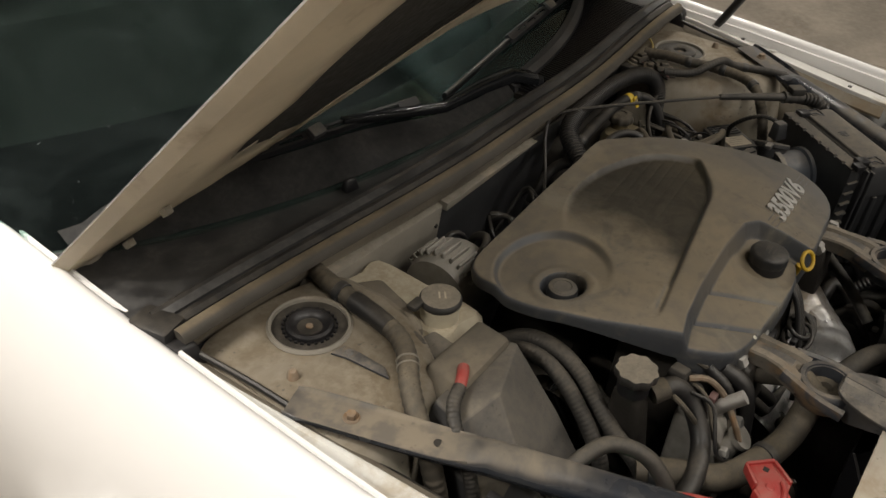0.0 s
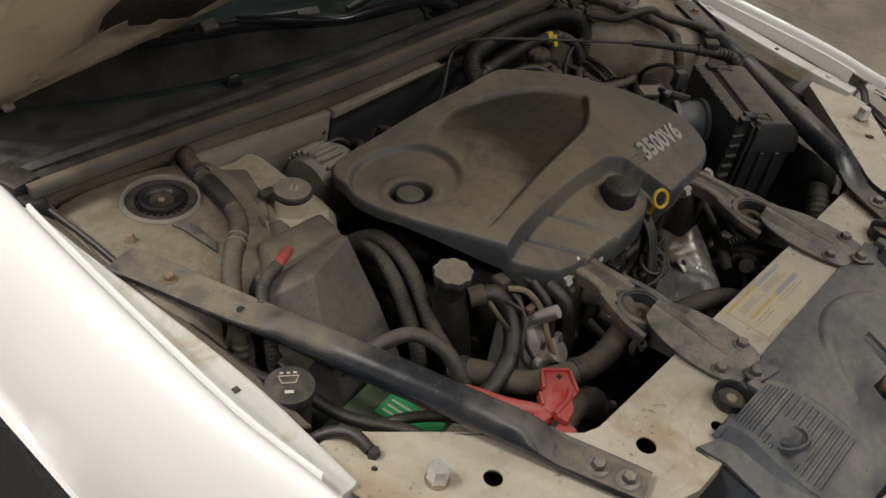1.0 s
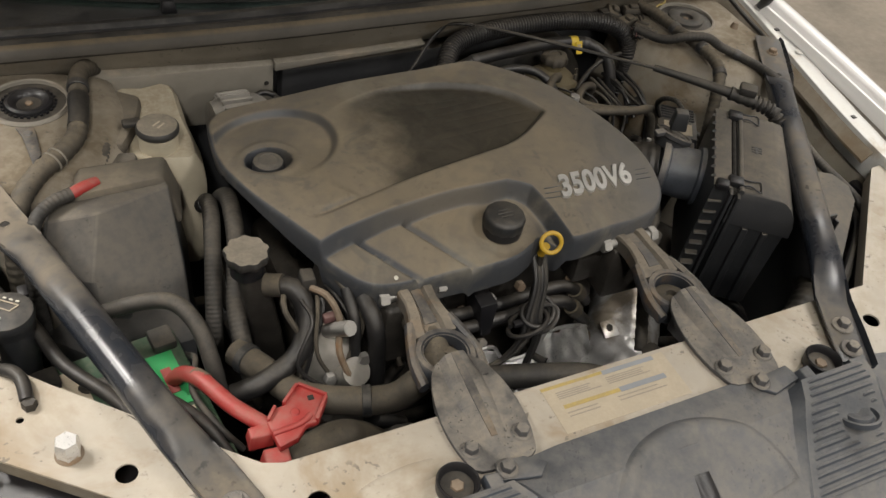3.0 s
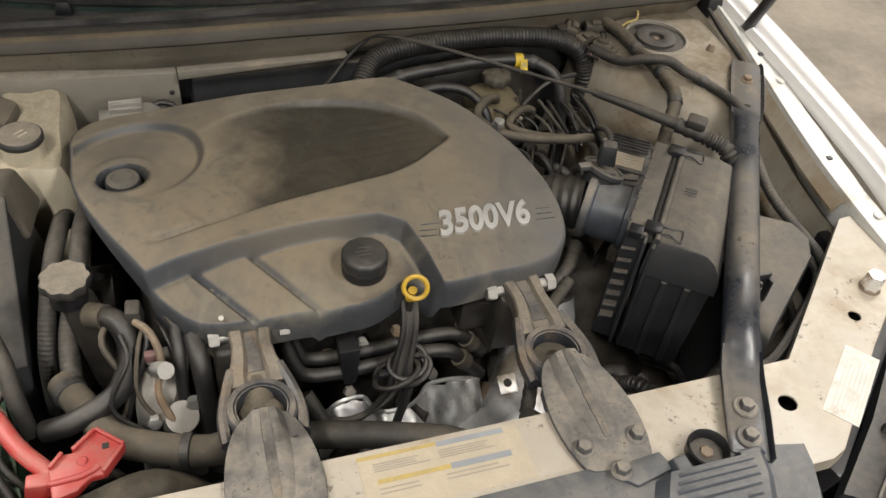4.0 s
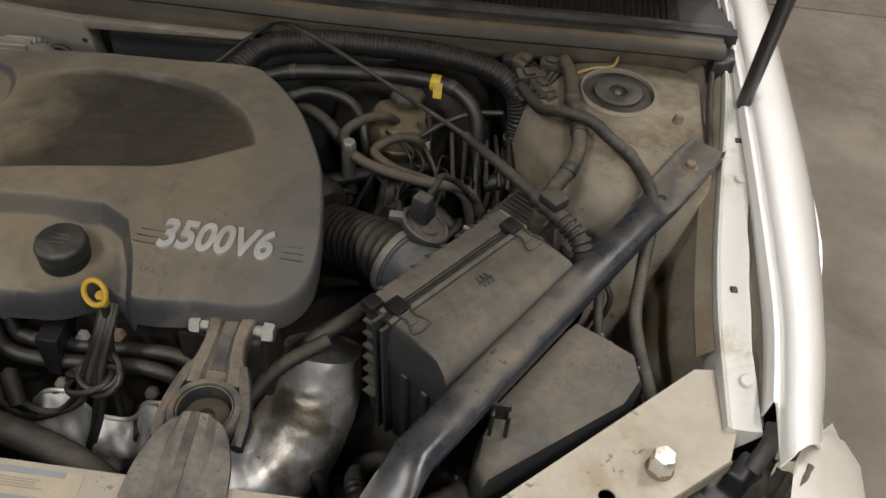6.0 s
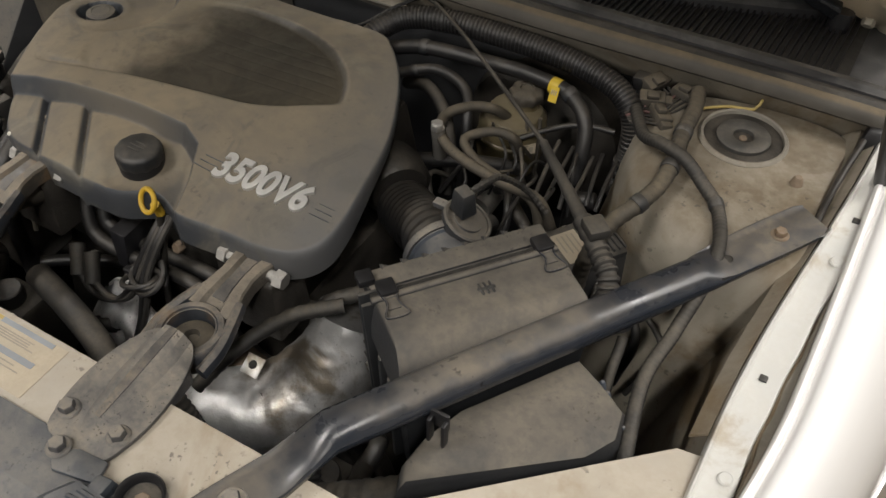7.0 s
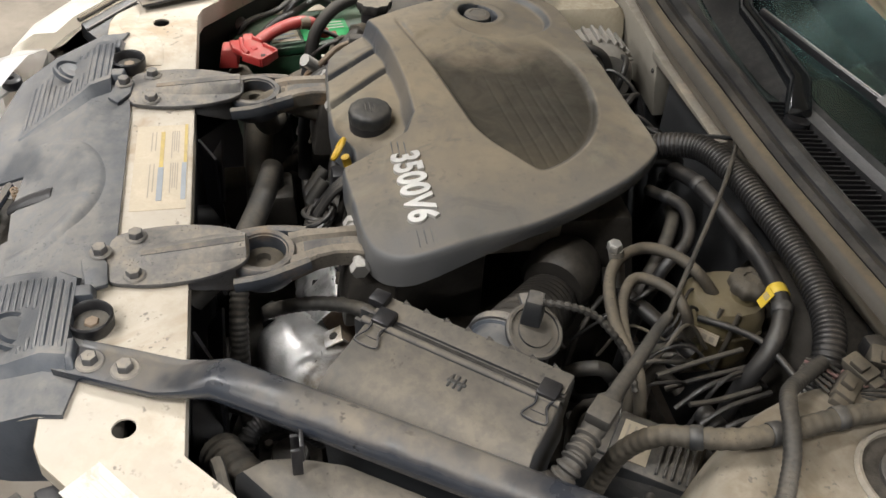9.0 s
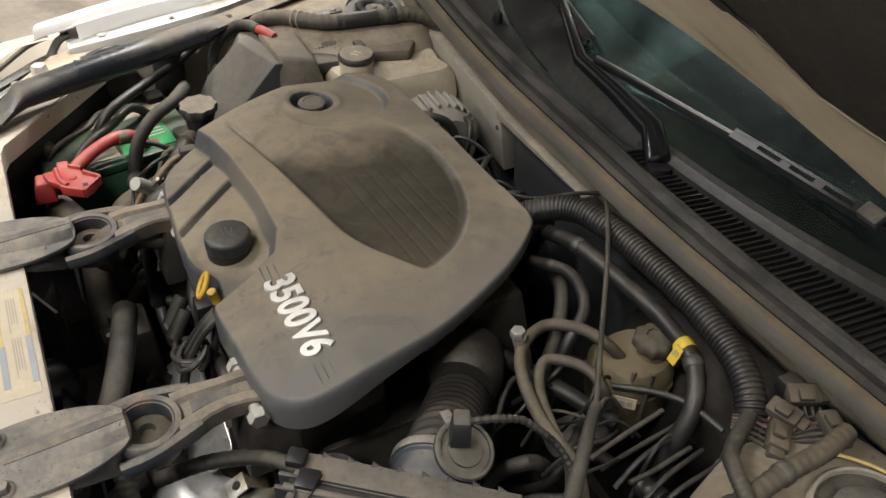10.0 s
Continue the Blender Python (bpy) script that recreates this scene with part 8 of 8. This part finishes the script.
part("tube", tube([(0.012, 0.203, 0.801), (0.010, 0.195, 0.75), (0.005, 0.185, 0.68), (0.0, 0.18, 0.58)], 0.0048, 10), DARK_IRON, dp)


# ---- depth clutter: pipes and looms in the dark of the bay ----
def clutter():
    rnd = random.Random(21)
    for k in range(16):
        x = -0.60 + 0.07 * k + rnd.uniform(-0.02, 0.02)
        y = rnd.uniform(0.06, 0.16)
        pts = [(x, y, 0.52 + rnd.random() * 0.1), (x + rnd.uniform(-0.06, 0.06), y + rnd.uniform(0.0, 0.06), 0.60), (x + rnd.uniform(-0.09, 0.09), y + rnd.uniform(0.02, 0.1), 0.56), (x + rnd.uniform(-0.12, 0.12), y + 0.1, 0.45)]
        single("lower_pipe", tube(pts, rnd.choice((0.006, 0.009, 0.012)), 10, 0.015), rnd.choice((RUBBER, DARK_IRON, RUBBER_TAN)), "dark pipe low in the engine bay", "pipe", "low pipes")
    for k in range(12):
        x = 0.24 + 0.03 * k * 0.9
        y = rnd.uniform(0.40, 0.6)
        pts = [(x, y, 0.70), (x + rnd.uniform(-0.04, 0.04), y - 0.03, 0.715 + rnd.random() * 0.02), (x + rnd.uniform(-0.03, 0.06), y - 0.07, 0.69), (x + rnd.uniform(-0.03, 0.06), y - 0.09, 0.60)]
        single("lower_pipe", tube(pts, rnd.choice((0.004, 0.006, 0.009)), 10, 0.012), rnd.choice((RUBBER, RUBBER_TAN, DARK_IRON)), "dark pipe low in the engine bay", "pipe", "low pipes")
    for x, y, z, w in ((-0.46, 0.10, 0.60, 0.05), (-0.22, 0.10, 0.60, 0.045), (0.30, 0.10, 0.58, 0.05), (0.33, 0.48, 0.60, 0.06), (-0.64, 0.20, 0.62, 0.05), (-0.60, 0.42, 0.62, 0.05)):
        b = thing("lower_housing", (x, y, z - 0.12), "dark greasy housing low in the engine bay", "housing", "low housings")
        part("case", tapered([(x - w, y - w, z - 0.12), (x + w, y - w, z - 0.12), (x + w, y + w, z - 0.12), (x - w, y + w, z - 0.12)], [(x - w * 0.8, y - w * 0.8, z), (x + w * 0.8, y - w * 0.8, z), (x + w * 0.8, y + w * 0.8, z), (x - w * 0.8, y + w * 0.8, z)], 0.01), DARK_IRON, b)
        part("neck", disc((x, y, z - 0.002), w * 0.45, 0.025, 20), RUBBER, b)
        for s in (-1, 1):
            part("case_bolt", hex_head((x + s * w * 0.6, y - w * 0.5, z - 0.001), 0.006, 0.007), STEEL, b)


clutter()


# ---- looped plug wires and sensor leads before the engine ----
def fine_wires():
    loops = thing("wire_loops", (0.01, 0.16, 0.68), "coiled black spark plug wires before the engine", "wiring")
    for k, (x, y, z, r) in enumerate(((0.004, 0.165, 0.712, 0.024), (0.012, 0.158, 0.704, 0.019), (-0.010, 0.162, 0.700, 0.027))):
        pts = []
        for j in range(15):
            a = 2 * math.pi * j / 12 + k
            pts.append((x + r * math.cos(a), y + 0.75 * r * math.sin(a), z + 0.010 * math.sin(a + k) + 0.0012 * j))
        part("wire_loop", tube(pts, 0.0036, 8, 0.006), RUBBER, loops)
    rnd = random.Random(77)
    for k in range(9):
        x = -0.335 + 0.013 * k
        y = rnd.uniform(0.19, 0.24)
        pts = [(x, y + 0.02, 0.795 + rnd.uniform(-0.01, 0.01)), (x + rnd.uniform(-0.015, 0.015), y - 0.01, 0.785), (x + rnd.uniform(-0.02, 0.02), y - 0.035, 0.745 + rnd.uniform(-0.015, 0.015)), (x + rnd.uniform(-0.03, 0.03), y - 0.05, 0.69)]
        single("sensor_wire", tube(pts, rnd.choice((0.0022, 0.0028, 0.0038)), 8, 0.008), rnd.choice((RUBBER, RUBBER, HOSE_TAN)), "thin sensor wire at the engine front", "wiring", "sensor wires")
    for k in range(10):
        x = 0.245 + 0.016 * k
        y = rnd.uniform(0.50, 0.60)
        pts = [(x, y + 0.03, 0.745), (x + rnd.uniform(-0.02, 0.02), y, 0.772 + rnd.uniform(-0.012, 0.012)), (x + rnd.uniform(-0.02, 0.03), y - 0.035, 0.765), (x + rnd.uniform(-0.02, 0.03), y - 0.06, 0.71)]
        single("sensor_wire", tube(pts, rnd.choice((0.0020, 0.0026, 0.0034)), 8, 0.008), rnd.choice((RUBBER, RUBBER_TAN, HOSE_TAN)), "thin dusty wire near the brake reservoir", "wiring", "sensor wires")


fine_wires()


# ---- wipers ----
def wiper(pivot, arm, b0, b1, tail=None):
    t = thing("wiper", pivot, "black windshield wiper resting on the glass", "wiper", "windshield wipers")
    part("arm_base", tube([pivot, (pivot[0], pivot[1] + 0.005, pivot[2] + 0.03)], 0.016, 14, 0.01), CLEAN_BLACK, t)
    line = [Vector((pivot[0] - 0.004, pivot[1] + 0.006, pivot[2] + 0.030))] + [Vector(q) for q in arm]
    side = Vector((-(line[-1] - line[0]).y, (line[-1] - line[0]).x, 0)).normalized()
    rings = []
    for k, q in enumerate(line):
        f = k / (len(line) - 1)
        w, h = 0.0165 - 0.009 * f, 0.012 - 0.006 * f
        rings.append([q + side * w + Vector((0, 0, -h)), q + side * w + Vector((0, 0, h * 0.4)), q + side * w * 0.7 + Vector((0, 0, h)), q - side * w * 0.7 + Vector((0, 0, h)), q - side * w + Vector((0, 0, h * 0.4)), q - side * w + Vector((0, 0, -h))])
    part("arm", bevel(loft(rings), 0.0015, 1), GLOSS_BLACK, t, "gloss black folded steel arm")
    if tail:
        sp = part("blade_spring", tube([b1, tail], 0.0055, 8, 0.05, flat=1.3), CLEAN_BLACK, t, "black blade end")
        part("spring_edge", tube([Vector(b1) + Vector((0, -0.001, 0.006)), Vector(tail) + Vector((0, -0.001, 0.006))], 0.0011, 6, 0.05), DUSTY_STEEL, sp, "thin bare steel edge")
    m = Vector(b0).lerp(Vector(b1), 0.5)
    B0, B1 = Vector(b0), Vector(b1)
    d = (B1 - B0).normalized()
    n = Vector((0, -0.50, 0.86))
    w = n.cross(d).normalized()
    # slotted pressed frame: two rails joined by bridges, over the rubber
    bl = part("blade_frame", loft([[p + w * 0.011 + n * 0.004, p + w * 0.007 + n * 0.012, p + w * 0.003 + n * 0.012, p + w * 0.005 + n * 0.004] for p in (B0, B0.lerp(B1, 0.5) + n * 0.004, B1)]), CLEAN_BLACK, t, "slotted black blade frame")
    part("frame_rail", loft([[p - w * 0.011 + n * 0.004, p - w * 0.007 + n * 0.012, p - w * 0.003 + n * 0.012, p - w * 0.005 + n * 0.004] for p in (B0, B0.lerp(B1, 0.5) + n * 0.004, B1)]), CLEAN_BLACK, bl)
    for f0, f1 in ((0.0, 0.10), (0.2, 0.235), (0.33, 0.365), (0.46, 0.56), (0.66, 0.695), (0.78, 0.815), (0.90, 1.0)):
        part("frame_bridge", loft([[p + w * 0.007 + n * 0.0118, p - w * 0.007 + n * 0.0118, p - w * 0.007 + n * 0.009, p + w * 0.007 + n * 0.009] for p in (B0.lerp(B1, f0) + n * 0.004 * (1 - abs(2 * f0 - 1)), B0.lerp(B1, f1) + n * 0.004 * (1 - abs(2 * f1 - 1)))]), CLEAN_BLACK, bl)
    part("blade_rubber", tube([B0 - n * 0.003, B1 - n * 0.003], 0.004, 6, 0.05), RUBBER, t)
    part("joint", moved(box(-0.014, 0.014, -0.010, 0.010, 0.0, 0.012, 0.003), Matrix.Translation(m + n * 0.012) @ aim(n).to_4x4()), DUSTY_STEEL, bl, "small steel joint")


wiper((0.116, 0.741, 0.880), [(0.066, 0.768, 0.928), (-0.02, 0.775, 0.932), (-0.12, 0.780, 0.932), (-0.29, 0.848, 0.950)], (-0.15, 0.815, 0.936), (-0.53, 0.912, 0.934))
wiper((0.62, 0.895, 0.872), [(0.55, 0.905, 0.918), (0.32, 0.862, 0.952)], (0.53, 0.897, 0.932), (0.145, 0.829, 0.945), (-0.10, 0.792, 0.938))


# ---- headlamps, bumper, front edge ----
def headlamp(side):
    flip = (lambda b: mirrored(b)) if side < 0 else (lambda b: b)
    t = thing("headlamp", (0.62 * side, -0.02, 0.70), "clear headlamp with amber side lens", "headlamp", "headlamps")
    top = [(0.806, 0.210), (0.788, 0.185), (0.766, 0.150), (0.745, 0.112), (0.733, 0.066), (0.672, -0.012), (0.562, -0.112), (0.462, -0.190), (0.41, -0.213)]
    out = [(0.850, 0.250), (0.862, 0.200), (0.868, 0.145), (0.862, 0.085), (0.836, 0.0), (0.765, -0.115), (0.64, -0.225), (0.50, -0.30), (0.41, -0.32)]
    rows = []
    for (x0, y0), (x1, y1), lift in zip(top, out, (-0.080, -0.025, 0.010, 0.020, 0.022, 0.010, 0.0, 0.0, 0.0)):
        rows.append([(x0, y0, 0.780 + lift), (x0 * 0.7 + x1 * 0.3, y0 * 0.7 + y1 * 0.3, 0.779 + lift), (x0 * 0.35 + x1 * 0.65, y0 * 0.35 + y1 * 0.65, 0.755 + lift * 0.8), (x1, y1, 0.69), (x1, y1, 0.62), (x1 * 0.96, y1 + 0.01, 0.58)])
    b = loft(rows, False, closed=False)
    bmesh.ops.solidify(b, geom=b.faces[:], thickness=0.003)
    part("lens", flip(b), CLEAR, t, "clear plastic lens", 60)
    rows = []
    for (x0, y0), (x1, y1) in zip(top, out):
        x1, y1 = x0 * 0.55 + x1 * 0.45, y0 * 0.55 + y1 * 0.45
        rows.append([(x0 - 0.01, y0 + 0.01, 0.764), (x0 * 0.6 + x1 * 0.4, y0 * 0.6 + y1 * 0.4, 0.745), (x1, y1, 0.69), (x1, y1, 0.60)])
    part("reflector", flip(loft(rows, False, closed=False)), CHROME, t, "chrome reflector", 60)
    part("amber_lamp", flip(tapered([(0.765, 0.12, 0.64), (0.80, 0.11, 0.64), (0.815, 0.19, 0.64), (0.785, 0.20, 0.64)], [(0.765, 0.12, 0.74), (0.79, 0.115, 0.74), (0.80, 0.185, 0.74), (0.785, 0.195, 0.74)], 0.006)), ORANGE, t, "amber turn lamp")
    seal = [(0.760, 0.118), (0.736, 0.080), (0.664, -0.004), (0.554, -0.104), (0.454, -0.182)]
    part("black_surround", flip(loft([[(x - 0.040, y + 0.036, 0.735), (x - 0.037, y + 0.033, 0.757), (x - 0.012, y + 0.010, 0.764), (x - 0.008, y + 0.006, 0.770), (x - 0.001, y + 0.001, 0.771), (x + 0.002, y - 0.002, 0.745)] for x, y in seal])), BLACK_PLASTIC, t, "black plastic surround")
    # pale strip modelled in place of a thin reflection along the surround
    part("reflection_strip", flip(tube([(x - 0.012, y + 0.011, 0.767) for x, y in seal[1:]], 0.0022, 8, 0.02)), DUSTY_STEEL, t, "pale strip for a thin chrome reflection")
    part("lens_seal", flip(tube([(x + 0.003, y - 0.002, 0.776 + 0.020 * step(y, -0.03, 0.08)) for x, y in seal], 0.0042, 8, 0.02)), SEAL, t, "dark brown lens seal")
    for x, y in ((0.668, 0.046), (0.52, -0.092)):
        part("adjuster", flip(hex_head((x, y, 0.760), 0.008, 0.012)), DUSTY_STEEL, t, "dusty adjuster screw")
    br = part("lamp_bracket", flip(tapered([(0.676, 0.100, 0.750), (0.700, 0.085, 0.750), (0.724, 0.118, 0.750), (0.702, 0.138, 0.750)], [(0.682, 0.106, 0.784), (0.698, 0.096, 0.784), (0.716, 0.118, 0.792), (0.702, 0.130, 0.792)], 0.004)), CLEAN_BLACK, t, "black lamp bracket")
    part("bracket_ear", flip(tube([(0.706, 0.110, 0.786), (0.722, 0.130, 0.806), (0.728, 0.150, 0.812)], 0.009, 10, 0.01, flat=0.5)), BLACK_PLASTIC, br)
    part("back_shell", flip(tapered([(0.42, -0.10, 0.55), (0.72, 0.17, 0.55), (0.66, 0.20, 0.55), (0.40, -0.04, 0.55)], [(0.42, -0.14, 0.765), (0.735, 0.12, 0.765), (0.66, 0.19, 0.765), (0.40, -0.05, 0.765)], 0.01)), CLEAN_BLACK, t)


headlamp(1)
headlamp(-1)


def bumper():
    prof = [(0.0, 0.77), (-0.035, 0.765), (-0.075, 0.74), (-0.10, 0.68), (-0.11, 0.58), (-0.10, 0.45), (-0.06, 0.30)]
    rings = []
    for k in range(41):
        x = -0.90 + 1.8 * k / 40
        y = -0.30 + 0.46 * abs(x / 0.9) ** 2.4
        drop = 0.14 * step(abs(x), 0.38, 0.50)
        rings.append([(x, y + dy, min(z, 0.77 - drop)) for dy, z in prof])
    b = loft(rings, False, closed=False)
    bmesh.ops.solidify(b, geom=b.faces[:], thickness=0.004)
    part("bumper_cover", b, WHITE_PAINT, car, "white bumper cover", 60)
    for k in range(7):
        part("grille_bar", box(-0.36, 0.36, -0.375, -0.34, 0.60 + 0.02 * k, 0.606 + 0.02 * k, 0.002), CLEAN_BLACK, car)


bumper()
